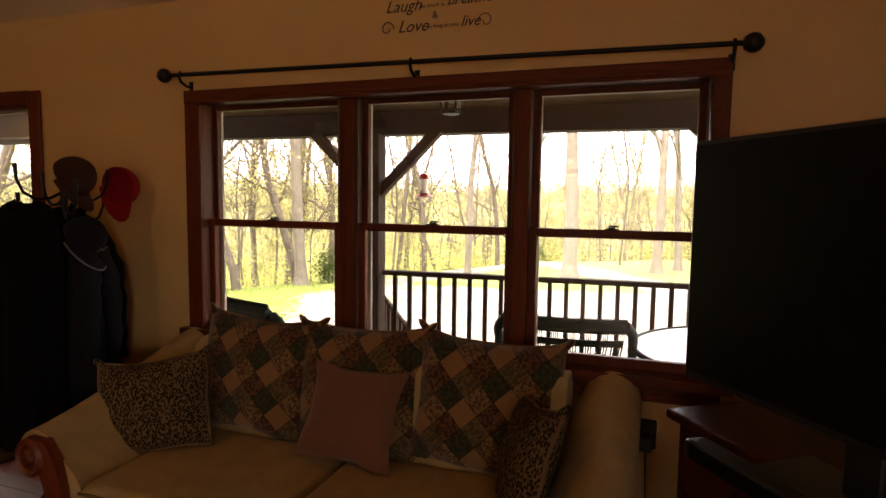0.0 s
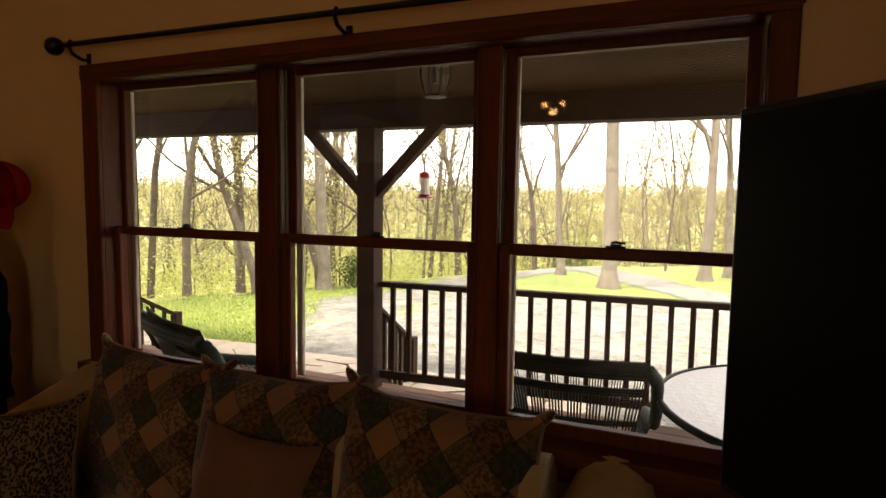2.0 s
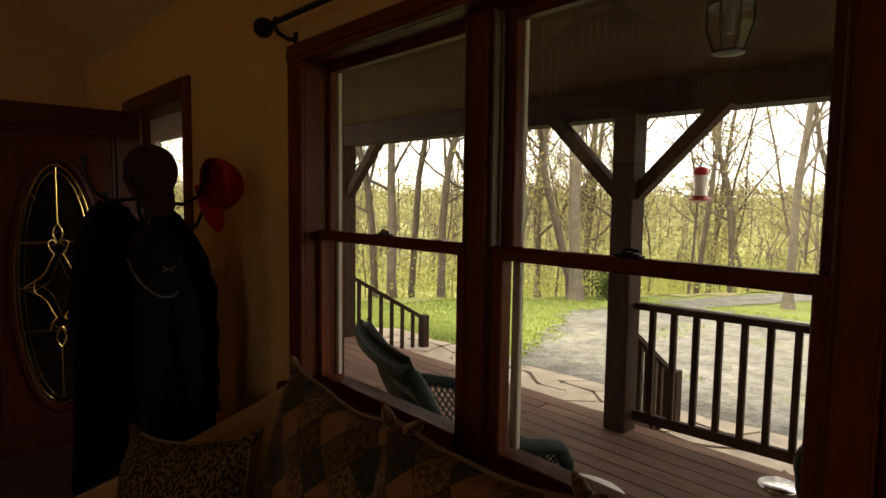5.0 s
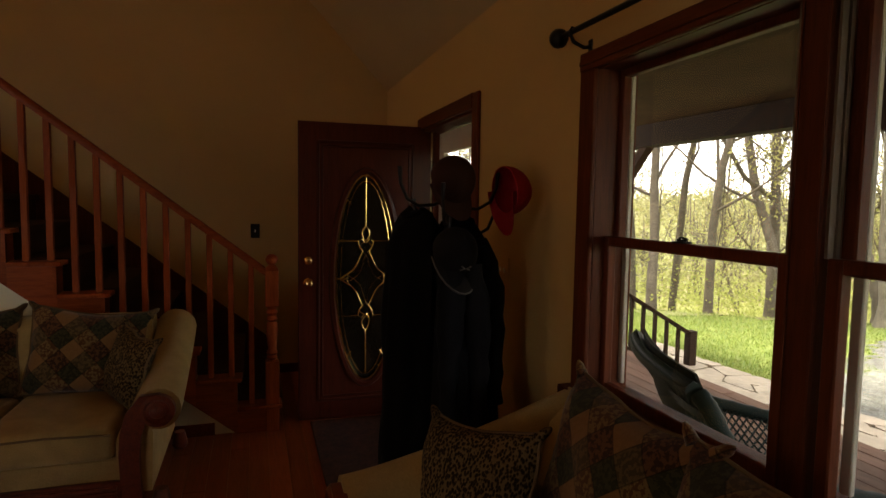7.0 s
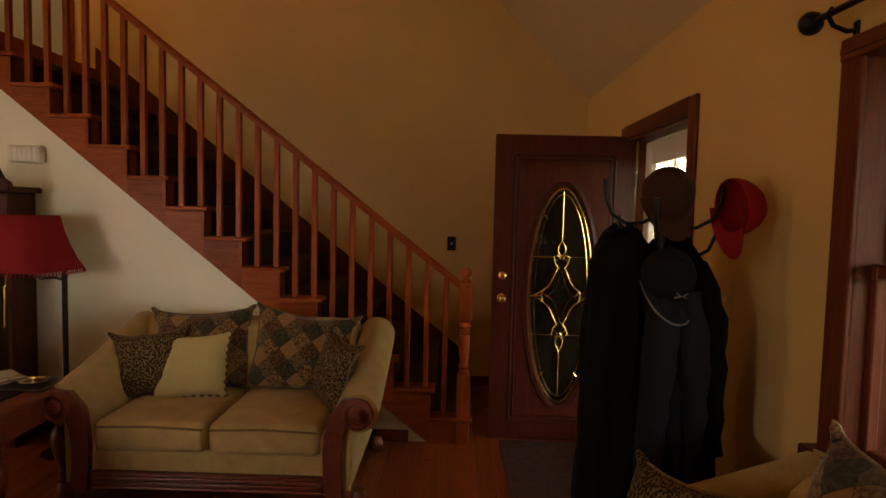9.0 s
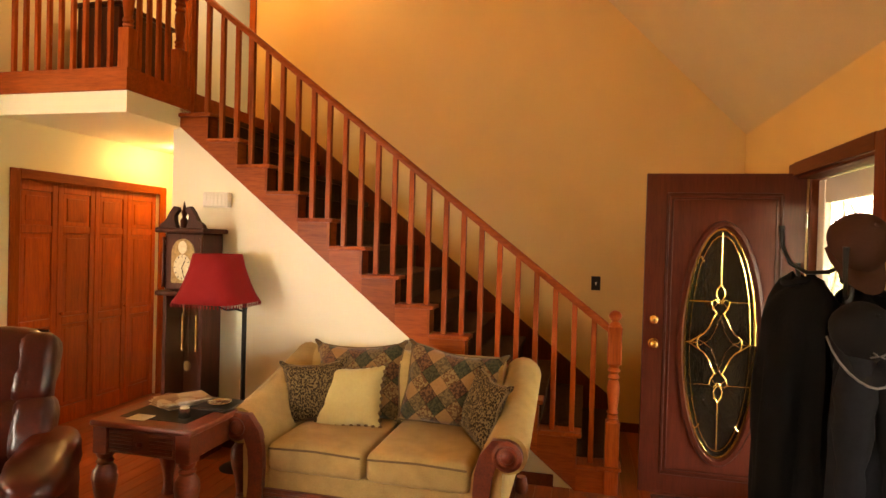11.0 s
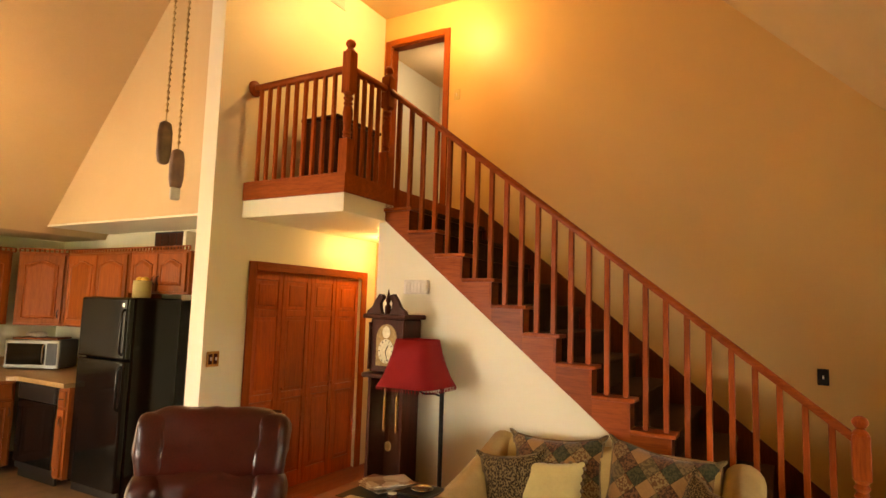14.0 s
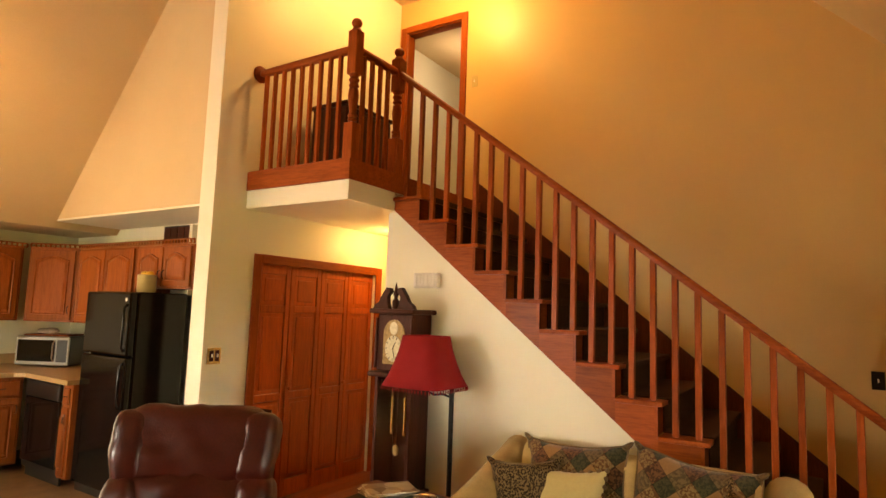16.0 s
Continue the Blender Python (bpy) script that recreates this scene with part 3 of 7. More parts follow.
for k in range(1, 14):
    y = Y1 - (k - 1) * RUN
    for j, dy in enumerate((0.065, 0.188)):
        if k == 1 and j == 0:
            continue
        yb = y - dy
        part("baluster", boxed(XS - 0.058, XS - 0.024, yb - 0.017, yb + 0.017, k * RISE, zrail(yb) - 0.02, bevel=0.003), M["oak"], bal)
ya, yb = Y1 - 0.1, -0.99
bm = bmesh.new()
prof = [(-0.026, -0.03), (0.026, -0.03), (0.032, -0.005), (0.028, 0.018), (0.012, 0.028), (-0.012, 0.028), (-0.028, 0.018), (-0.032, -0.005)]
va, vb = [[bm.verts.new((XS - 0.04 + u, q, zrail(q) + w)) for u, w in prof] for q in (ya, yb)]
bm.faces.new(va)
bm.faces.new(list(reversed(vb)))
for k in range(8):
    bm.faces.new((va[k], vb[k], vb[(k + 1) % 8], va[(k + 1) % 8]))
part("handrail", bm, M["oak_y"], bal, smooth=True)


def newel(name, x, y, z, base, turn, head, parent):
    """A post: square base, turned middle, square head, ball."""
    r = 0.043
    t = turn
    p = part(name, boxed(x - r, x + r, y - r, y + r, z, z + base, bevel=0.004), M["oak"], parent)
    prof = [(0.04, 0), (0.028, 0.01), (0.036, 0.025), (0.028, 0.04), (0.038, 0.055), (0.026, 0.075), (0.03, t * 0.3), (0.04, t * 0.55), (0.034, t * 0.7), (0.024, t - 0.1), (0.038, t - 0.085), (0.027, t - 0.06), (0.04, t - 0.04), (0.028, t - 0.02), (0.04, t)]
    part("turning", lathe(bmesh.new(), prof, (x, y, z + base), 18), M["oak"], p, smooth=True)
    zh = z + base + t
    part("block", boxed(x - r, x + r, y - r, y + r, zh, zh + head, bevel=0.006), M["oak"], p)
    part("ball", lathe(bmesh.new(), [(0.043, 0), (0.03, 0.02), (0.02, 0.03), (0.03, 0.04), (0.04, 0.058), (0.04, 0.07), (0.03, 0.088), (0.012, 0.098)], (x, y, zh + head), 18), M["oak"], p, smooth=True)


newel("newel_post", XS - 0.035, Y1 - 0.06, 0, 0.47, 0.36, 0.24, bal)
newel("newel_post", XS - 0.035, -1.0, 2.5, 0.45, 0.38, 0.27, bal)
land = thing("landing_railing", (0, 0, LAND), "red oak landing railing with square balusters and turned posts", "railing")
newel("newel_post", -3.15, -1.0, 0, 0.27, 0.36, 0.33, land)
for k in range(9):
    y = -1.14 - k * 0.1
    part("baluster", boxed(-3.165, -3.135, y - 0.015, y + 0.015, 0, 0.81, bevel=0.003), M["oak"], land)
for k in range(4):
    x = -3.25 - k * 0.095
    part("baluster", boxed(x - 0.015, x + 0.015, -1.015, -0.985, 0, 0.81, bevel=0.003), M["oak"], land)
part("handrail", boxed(-3.18, -3.12, YH + 0.02, -1.04, 0.8, 0.855, bevel=0.018, seg=2), M["oak_y"], land)
part("handrail", boxed(-3.63, -3.19, -1.03, -0.97, 0.8, 0.855, bevel=0.018, seg=2), M["oak_x"], land)
bm = lathe(bmesh.new(), [(0.07, 0), (0.068, 0.012), (0.055, 0.02), (0.01, 0.022)], seg=20)
bmesh.ops.transform(bm, matrix=pose(-3.15, YH, 0.83, -90, 0, 0), verts=bm.verts)
part("rosette", bm, M["oak"], land, "round oak wall rosette", True)
part("shoe", boxed(-3.19, -3.11, YH, -0.955, -0.01, 0.012, bevel=0.005), M["oak_y"], land)

# upper door and room behind it
for dims, mt in (((XW, XW + 0.02, -1.235, -1.165, LAND, 4.665), "oak"), ((XW, XW + 0.02, -2.005, -1.925, LAND, 4.665), "oak"), ((XW + 0.001, XW + 0.023, -1.93, -1.23, 4.595, 4.668), "oak_y"), ((XW - 0.12, XW, -1.245, -1.23, LAND, 4.6), "oak"), ((XW - 0.12, XW, -1.93, -1.915, LAND, 4.6), "oak"), ((XW - 0.12, XW, -1.915, -1.245, 4.585, 4.6), "oak_y")):
    solo("trim", boxed(*dims, bevel=0.004), M[mt], "red oak door casing upstairs", "trim", kind="structure")
solo("upper_room", prism(bmesh.new(), [(-2.6, LAND - 0.1), (-0.6, LAND - 0.1), (-0.6, LAND - 0.01), (-2.6, LAND - 0.01)], "x", -7.2, XW - 0.12), M["carpet"], "carpeted floor of the room upstairs", "floor", kind="structure")
solo("wall_upper", boxed(-7.3, -7.2, -2.6, -0.6, LAND, 5.1), M["white_wall"], "pale wall of the room upstairs", "wall", kind="structure")
solo("wall_upper_side", boxed(-7.2, -5.11, -2.7, -2.6, LAND, 5.1), M["white_wall"], "pale wall of the room upstairs", "wall", kind="structure")
solo("wall_upper_side_2", boxed(-7.2, -5.11, -0.6, -0.5, LAND, 5.1), M["white_wall"], "pale wall of the room upstairs", "wall", kind="structure")
solo("ceiling_upper", boxed(-7.3, -5.0, -2.7, -0.5, 5.0, 5.1), M["ceiling"], "ceiling of the room upstairs", "ceiling", kind="structure")
cabt = thing("landing_cabinet", (-3.95, -1.72, LAND), "dark wooden cabinet on the landing", "cabinet")
part("body", boxed(-0.3, 0.3, -0.2, 0.2, 0.08, 0.66, bevel=0.01), M["mahog"], cabt)
part("top", boxed(-0.33, 0.33, -0.22, 0.22, 0.66, 0.69, bevel=0.008), M["mahog"], cabt)
for sx in (-1, 1):
    for sy in (-1, 1):
        part("leg", boxed(sx * 0.26 - 0.025, sx * 0.26 + 0.025, sy * 0.16 - 0.025, sy * 0.16 + 0.025, 0, 0.08), M["mahog"], cabt)
    part("door", boxed(sx * 0.15 - 0.13, sx * 0.15 + 0.13, 0.2, 0.215, 0.12, 0.62, bevel=0.006), M["mahog"], cabt)

# closet bifold doors
def bifold(x0, x1, knob):
    d = thing("bifold_door", ((x0 + x1) / 2, YH - 0.06, 0.01), "orange stained pine bifold door leaf with raised panels", "door", "closet doors")
    w = (x1 - x0) / 2 - 0.002
    H = 1.945
    s = 0.05
    part("core", boxed(-w + 0.004, w - 0.004, 0, 0.012, 0.004, H - 0.004), M["pine"], d)
    for a in (-w, w - s):
        part("stile", boxed(a, a + s, -0.004, 0.03, 0, H, bevel=0.004), M["pine"], d)
    rails = [(0, 0.14), (0.81, 0.87), (1.54, 1.6), (H - 0.085, H)]
    for a, b in rails:
        part("rail", boxed(-w + s, w - s, -0.004, 0.029, a, b, bevel=0.003), M["pine"], d)
    for (a, b), (c, e) in zip(rails, rails[1:]):
        part("panel", boxed(-w + s + 0.004, w - s - 0.004, 0.006, 0.023, b + 0.004, c - 0.004, bevel=0.002), M["pine"], d)
        part("field", boxed(-w + s + 0.034, w - s - 0.034, 0.02, 0.028, b + 0.034, c - 0.034, bevel=0.005), M["pine"], d)
    if knob:
        bm = lathe(bmesh.new(), [(0.008, 0), (0.008, 0.012), (0.016, 0.02), (0.014, 0.03), (0.004, 0.034)], seg=12)
        bmesh.ops.transform(bm, matrix=pose(knob * (w - 0.03), 0.03, 0.9, -90, 0, 0), verts=bm.verts)
        part("knob", bm, M["pine"], d, smooth=True)


for i in range(4):
    bifold(-4.75 + i * 0.3675, -4.75 + (i + 1) * 0.3675, (0, -1, 1, 0)[i])
for dims, mt in (((-3.285, -3.205, YH, YH + 0.018, 0, 2.02), "oak"), ((-4.835, -4.745, YH, YH + 0.018, 0, 2.02), "oak"), ((-4.75, -3.28, YH, YH + 0.02, 1.945, 2.022), "oak_x")):
    solo("trim", boxed(*dims, bevel=0.005), M[mt], "red oak closet casing", "trim", kind="structure")
solo("closet_back", boxed(-4.9, -3.2, -2.9, -2.86, 0, 2.3), M["white_wall"], "white back wall of the closet", "wall", kind="structure")
for dims in ((XS - 0.03, XS - 0.018, -1.0, 1.85, 0, 0.09), (-3.2, XK, YH, YH + 0.012, 0, 0.09), (-2.65, 2.8, YN - 0.012, YN, 0, 0.09), (XW, XW + 0.012, 2.3, 3.2, 0, 0.09), (XK, XK + 0.012, -2.2, YH, 0, 0.09)):
    solo("baseboard", boxed(*dims, bevel=0.003), M["trim_x"], "red-brown stained baseboard", "trim", kind="structure")


# ---- plates and small wall things ----
def plate(loc, rz, w, h, material, toggles, label):
    p = thing("switch_plate", loc, label, "switch plate", rz=rz)
    part("cover", boxed(-w / 2, w / 2, -0.006, 0, -h / 2, h / 2, bevel=0.003), material, p)
    for x in toggles:
        part("toggle", boxed(x - 0.005, x + 0.005, -0.016, -0.006, -0.012, 0.012, bevel=0.002), M["white"], p, "pale switch lever")
    return p


plate((XW, 2.106, 1.252), 90, 0.075, 0.12, M["iron"], [0], "dark metal switch plate on the tan wall")
plate((XW, -1.067, 3.906), 90, 0.075, 0.12, M["cream"], [0], "pale switch plate upstairs")
pl = plate((-2.9, YH, 1.22), 180, 0.12, 0.12, M["brass"], [], "brass double switch plate on the white wall")
for x in (-0.024, 0.024):
    part("inlay", boxed(x - 0.018, x + 0.018, -0.009, -0.005, -0.04, 0.04, bevel=0.002), M["mahog"], pl)
    part("toggle", boxed(x - 0.005, x + 0.005, -0.02, -0.008, -0.01, 0.014, bevel=0.002), M["white"], pl)
plate((-2.33, YN, 1.2), 0, 0.17, 0.13, M["tan_wall"], [-0.05, 0, 0.05], "wide tan triple switch plate by the door")
ch = thing("door_chime", (XS - 0.03, -0.63, 1.83), "white ribbed door chime box on the white wall", "door chime", rz=90)
part("box", boxed(-0.105, 0.105, -0.05, 0, -0.055, 0.055, bevel=0.006), M["white"], ch)
for k in range(6):
    part("rib", boxed(-0.09 + k * 0.032, -0.07 + k * 0.032, -0.056, -0.05, -0.045, 0.045, bevel=0.003), M["white"], ch)
vt = thing("wall_vent", (-4.1, YH, 4.8), "white metal wall register high on the wall", "vent", rz=180)
part("frame", boxed(-0.17, 0.17, -0.012, 0, -0.09, 0.09, bevel=0.004), M["white"], vt)
for k in range(6):
    part("slat", boxed(-0.15, 0.15, -0.02, -0.012, -0.075 + k * 0.026, -0.062 + k * 0.026, bevel=0.002), M["white"], vt)
ou = thing("wall_outlet", (0.64, YN, 0.6), "dark outlet plate with a black charger plugged in", "outlet")
part("cover", boxed(-0.038, 0.038, -0.006, 0, -0.06, 0.06, bevel=0.003), M["iron"], ou)
part("charger", boxed(-0.025, 0.025, -0.05, -0.006, -0.06, 0.005, bevel=0.006), M["black"], ou, "black charger")
part("cord", tube(bmesh.new(), [(0, -0.03, -0.06), (0.005, -0.03, -0.25), (0.08, -0.05, -0.5), (0.25, -0.06, -0.56)], 0.0035, 6), M["black"], ou)

# ---- patterned fabrics ----
def patchwork(name):
    """Diamond patches of five cloths."""
    m, nt, b = nodes_of(name)
    v = coords(nt, (1, 1, 1), (0, radians(45), 0))
    sc = nt.nodes.new("ShaderNodeVectorMath")
    sc.operation = "SCALE"
    sc.inputs["Scale"].default_value = 11.6
    nt.links.new(v, sc.inputs[0])
    flat = nt.nodes.new("ShaderNodeVectorMath")
    flat.operation = "MULTIPLY"
    flat.inputs[1].default_value = (1, 0, 1)
    nt.links.new(sc.outputs[0], flat.inputs[0])
    fl = nt.nodes.new("ShaderNodeVectorMath")
    fl.operation = "FLOOR"
    nt.links.new(flat.outputs[0], fl.inputs[0])
    dot = nt.nodes.new("ShaderNodeVectorMath")
    dot.operation = "DOT_PRODUCT"
    dot.inputs[1].default_value = (1, 0, 2)
    nt.links.new(fl.outputs[0], dot.inputs[0])
    wrap = nt.nodes.new("ShaderNodeMath")
    wrap.operation, wrap.inputs[1].default_value, wrap.inputs[2].default_value = "WRAP", 5.0, 0.0
    nt.links.new(dot.outputs["Value"], wrap.inputs[0])
    fifth = nt.nodes.new("ShaderNodeMath")
    fifth.operation, fifth.inputs[1].default_value, fifth.inputs[2].default_value = "MULTIPLY_ADD", 0.2, 0.05
    nt.links.new(wrap.outputs[0], fifth.inputs[0])
    pick = ramp(nt, fifth.outputs[0], [(0.0, (0.25, 0.13, 0.045)), (0.2, (0.1, 0.042, 0.014)), (0.4, (0.026, 0.025, 0.011)), (0.6, (0.07, 0.045, 0.018)), (0.8, (0.05, 0.02, 0.01))], "CONSTANT")
    alt = ramp(nt, fifth.outputs[0], [(0.0, (0.23, 0.12, 0.04)), (0.2, (0.2, 0.125, 0.046)), (0.4, (0.05, 0.045, 0.019)), (0.6, (0.13, 0.082, 0.032)), (0.8, (0.13, 0.055, 0.022))], "CONSTANT")
    wob = noise_tex(nt, coords(nt), 70, 2)
    leaf = ramp(nt, wob, [(0.47, (0, 0, 0)), (0.53, (1, 1, 1))])
    fr = nt.nodes.new("ShaderNodeVectorMath")
    fr.operation = "FRACTION"
    nt.links.new(flat.outputs[0], fr.inputs[0])
    sx = nt.nodes.new("ShaderNodeSeparateXYZ")
    nt.links.new(fr.outputs[0], sx.inputs[0])
    edge = [ramp(nt, sx.outputs[k], [(0.0, (0.35,) * 3), (0.035, (1, 1, 1)), (0.965, (1, 1, 1)), (1.0, (0.35,) * 3)]) for k in (0, 2)]
    col = mix(nt, pick, alt, leaf)
    seam = mix(nt, edge[0], edge[1], 1.0, "MULTIPLY")
    nt.links.new(mix(nt, col, seam, 1.0, "MULTIPLY"), b.inputs["Base Color"])
    b.inputs["Roughness"].default_value, b.inputs["Sheen Weight"].default_value = 0.9, 0.2
    bump(nt, b, wob, 0.3, 0.004)
    return m


def leopard(name):
    m, nt, b = nodes_of(name)
    vo = nt.nodes.new("ShaderNodeTexVoronoi")
    vo.inputs["Scale"].default_value = 120
    nt.links.new(coords(nt, (1, 1, 0.7)), vo.inputs["Vector"])
    col = ramp(nt, vo.outputs["Distance"], [(0.25, (0.018, 0.011, 0.006)), (0.5, (0.04, 0.024, 0.011)), (0.6, (0.15, 0.1, 0.042))])
    nt.links.new(col, b.inputs["Base Color"])
    b.inputs["Roughness"].default_value = 0.9
    bump(nt, b, vo.outputs["Distance"], 0.5, 0.004)
    return m


M["patch"] = patchwork("patchwork_cloth")
M["leopard"] = leopard("spotted_cloth")
M["piping"] = plain("piping_cord", (0.15, 0.095, 0.042), 0.95)


def pillow_point(u, v, w, h, t, seed, side):
    e = max(0.0, (1 - abs(u) ** 2.6)) ** 0.55 * max(0.0, (1 - abs(v) ** 2.6)) ** 0.55
    pin = 1 - 0.07 * (1 - abs(v) ** 2) * abs(u) ** 3
    piv = 1 - 0.07 * (1 - abs(u) ** 2) * abs(v) ** 3
    n = noise.noise(Vector((u * 1.7 + seed, v * 1.7, seed * 3.1))) * 0.022 + noise.noise(Vector((u * 4 + seed, v * 4, side * 5.0))) * 0.008 * e
    sag = -0.03 * h * (1 - u * u) * (v > 0) * v
    return Vector((u * w / 2 * pin + n * 0.4, side * t / 2 * e + n * 0.6, v * h / 2 * piv + n * 0.5 + sag))


def pillow(name, w, h, t, material, m, label, seed, trim="piping", group="", category="pillow"):
    """A stuffed cushion standing on its lower edge: x across, z up, thick along y."""
    n = 18
    ob = new(name)
    ob.empty_display_size = 0.1
    ob.matrix_basis = m
    tagged(ob, label, category, group)
    bm = bmesh.new()
    grid = {}
    for side in (-1, 1):
        for i in range(n + 1):
            for j in range(n + 1):
                u, v = -1 + 2 * i / n, -1 + 2 * j / n
                if side == 1 and (i in (0, n) or j in (0, n)):
                    grid[side, i, j] = grid[-1, i, j]
                else:
                    grid[side, i, j] = bm.verts.new(pillow_point(u, v, w, h, t, seed, side) + Vector((0, 0, h / 2)))
    for side in (-1, 1):
        for i in range(n):
            for j in range(n):
                f = [grid[side, i, j], grid[side, i + 1, j], grid[side, i + 1, j + 1], grid[side, i, j + 1]]
                bm.faces.new(f if side < 0 else list(reversed(f)))
    rim = [(-1 + 2 * k / n, -1) for k in range(n)] + [(1, -1 + 2 * k / n) for k in range(n)] + [(1 - 2 * k / n, 1) for k in range(n)] + [(-1, 1 - 2 * k / n) for k in range(n)]
    edge = [pillow_point(u, v, w, h, t, seed, -1) + Vector((0, 0, h / 2)) for u, v in rim]
    part("cover", bm, material, ob, smooth=True)
    if trim == "piping":
        part("piping", tube(bmesh.new(), edge + [edge[0]], 0.006, 6, False), M["piping"], ob, "corded piping", True)
        for c in (2 * n, 3 * n):
            e = edge[c]
            d = (e - Vector((0, 0, h / 2))).normalized()
            part("corner_ear", tube(bmesh.new(), [e - d * 0.03, e + d * 0.012, e + d * 0.03], [0.02, 0.014, 0.005], 8), material, ob, smooth=True)
    elif trim == "pompom":
        for k, e in enumerate(edge):
            if k % 2 == 0:
                pb = bmesh.new()
                bmesh.ops.create_icosphere(pb, subdivisions=1, radius=0.015, matrix=Matrix.Translation(e))
                part("pompom", pb, M["piping"], ob)
    return ob


for dull in ("brown_cap", "black_cap", "red_cap", "grey_green_cushion", "green_wicker", "patchwork_cloth", "spotted_cloth", "rust_cloth", "sofa_chenille", "stair_carpet", "cream_satin", "red_shade", "door_dark_red"):
    bpy.data.materials[dull].node_tree.nodes["Principled BSDF"].inputs["Specular IOR Level"].default_value = 0.12


# ---- sofas ----
def sofa(name, loc, rz, W, inner, label, seats=2):
    """Front towards -y; x across. Rolled arms that sweep up to the back, carved show wood on the arm fronts."""
    s = thing(name, loc, label, "sofa", rz=rz)
    D, F = 0.46, -0.44
    aw = (W - inner) / 2
    part("base", boxed(-inner / 2 - 0.03, inner / 2 + 0.03, F + 0.03, D - 0.05, 0.1, 0.3, bevel=0.02, seg=2), M["sofa"], s)
    fr_ = part("front_rail", boxed(-inner / 2 - 0.02, inner / 2 + 0.02, F + 0.0, F + 0.03, 0.1, 0.19, bevel=0.006), M["cherry"], s, "fluted dark wood front rail")
    for k in range(3):
        part("flute", tube(bmesh.new(), [(-inner / 2, F - 0.004, 0.115 + 0.025 * k), (inner / 2, F - 0.004, 0.115 + 0.025 * k)], 0.009, 8), M["cherry"], fr_, smooth=True)
    for sx in (-1, 1):
        for y in (F + 0.06, D - 0.1):
            part("foot", lathe(bmesh.new(), [(0.025, 0), (0.045, 0.03), (0.04, 0.07), (0.03, 0.11)], (sx * (W / 2 - 0.1), y, 0), 14), M["cherry"], s, "turned dark wood foot", True)
    n = inner / seats
    for k in range(seats):
        x0 = -inner / 2 + k * n
        bm = boxed(x0 + 0.003, x0 + n - 0.003, F - 0.01, 0.2, 0.29, 0.45, bevel=0.045, seg=4)
        for v in bm.verts:
            u, q = (v.co.x - x0) / n * 2 - 1, (v.co.y - F) / 0.64 * 2 - 1
            if v.co.z > 0.4:
                v.co.z += 0.02 * max(0, (1 - u * u) * (1 - q * q * 0.6)) + 0.004 * noise.noise(v.co * 7)
        c = part("seat_cushion", bm, M["sofa"], s, "plump tan seat cushion", True)
        pts = [(x0 + 0.02, F - 0.012, 0.42), (x0 + n / 2, F - 0.014, 0.43), (x0 + n - 0.02, F - 0.012, 0.42)]
        part("piping", tube(bmesh.new(), pts, 0.006, 6), M["piping"], c)
    # back: a padded slab with a rolled top
    bm = bmesh.new()
    prof = [(0.18, 0.3), (0.2, 0.6), (0.24, 0.8), (0.28, 0.84), (0.36, 0.85), (0.42, 0.81), (0.44, 0.74), (0.42, 0.3), (0.42, 0.1), (0.3, 0.1)]
    prism(bm, prof, "x", -inner / 2 - 0.06, inner / 2 + 0.06)
    part("back", bm, M["sofa"], s, smooth=True)
    # arms
    for sx in (-1, 1):
        bm = bmesh.new()
        rows = 12
        rings = []
        for r in range(rows + 1):
            q = r / rows
            y = F + 0.02 + q * (D - F - 0.06)
            top = 0.615 + 0.235 * q ** 1.3
            roll = 0.1 + 0.012 * q
            cx, cz = sx * (inner / 2 + aw - roll - 0.0), top - roll
            x0, zs = inner / 2 - 0.005, 0.38
            ring = [(sx * x0, 0.12), (sx * x0, zs), (sx * (x0 + 0.012), zs + 0.25 * (cz - zs)), (sx * (x0 + 0.035), zs + 0.6 * (cz - zs))]
            for a in range(0, 13):
                th = math.pi * (0.9 - a / 12 * 1.5)
                ring.append((cx + sx * roll * math.cos(th), cz + roll * math.sin(th)))
            ring += [(sx * (inner / 2 + aw * 0.55), cz - roll * 1.1), (sx * (inner / 2 + aw * 0.52), 0.12)]
            rings.append([bm.verts.new((x, y, z)) for x, z in ring])
        m = len(rings[0])
        for a, b in zip(rings, rings[1:]):
            for k in range(m):
                bm.faces.new((a[k], a[(k + 1) % m], b[(k + 1) % m], b[k]))
        bm.faces.new(rings[0])
        bm.faces.new(list(reversed(rings[-1])))
        arm = part("arm", bm, M["sofa"], s, "rolled tan arm", True)
        # carved front: a scroll and a tapering stem
        sc = bmesh.new()
        cx, cz = sx * (inner / 2 + aw - 0.1), 0.515
        path = [(cx, cz + 0.012), (cx - sx * 0.05, cz + 0.02), (cx - sx * 0.095, cz - 0.03), (cx - sx * 0.118, cz - 0.11), (cx - sx * 0.125, cz - 0.2), (cx - sx * 0.122, cz - 0.32), (cx - sx * 0.112, cz - 0.42)]
        wid = [0.07, 0.062, 0.05, 0.046, 0.044, 0.042, 0.042]
        left_e, right_e = [], []
        for k, (px, pz) in enumerate(path):
            ax, az = path[max(0, k - 1)]
            bx, bz = path[min(len(path) - 1, k + 1)]
            d = Vector((bx - ax, bz - az)).normalized()
            left_e.append((px - d.y * wid[k], pz + d.x * wid[k]))
            right_e.append((px + d.y * wid[k], pz - d.x * wid[k]))
        A = [[sc.verts.new((x, y, z)) for x, z in left_e] for y in (F - 0.015, F + 0.03)]
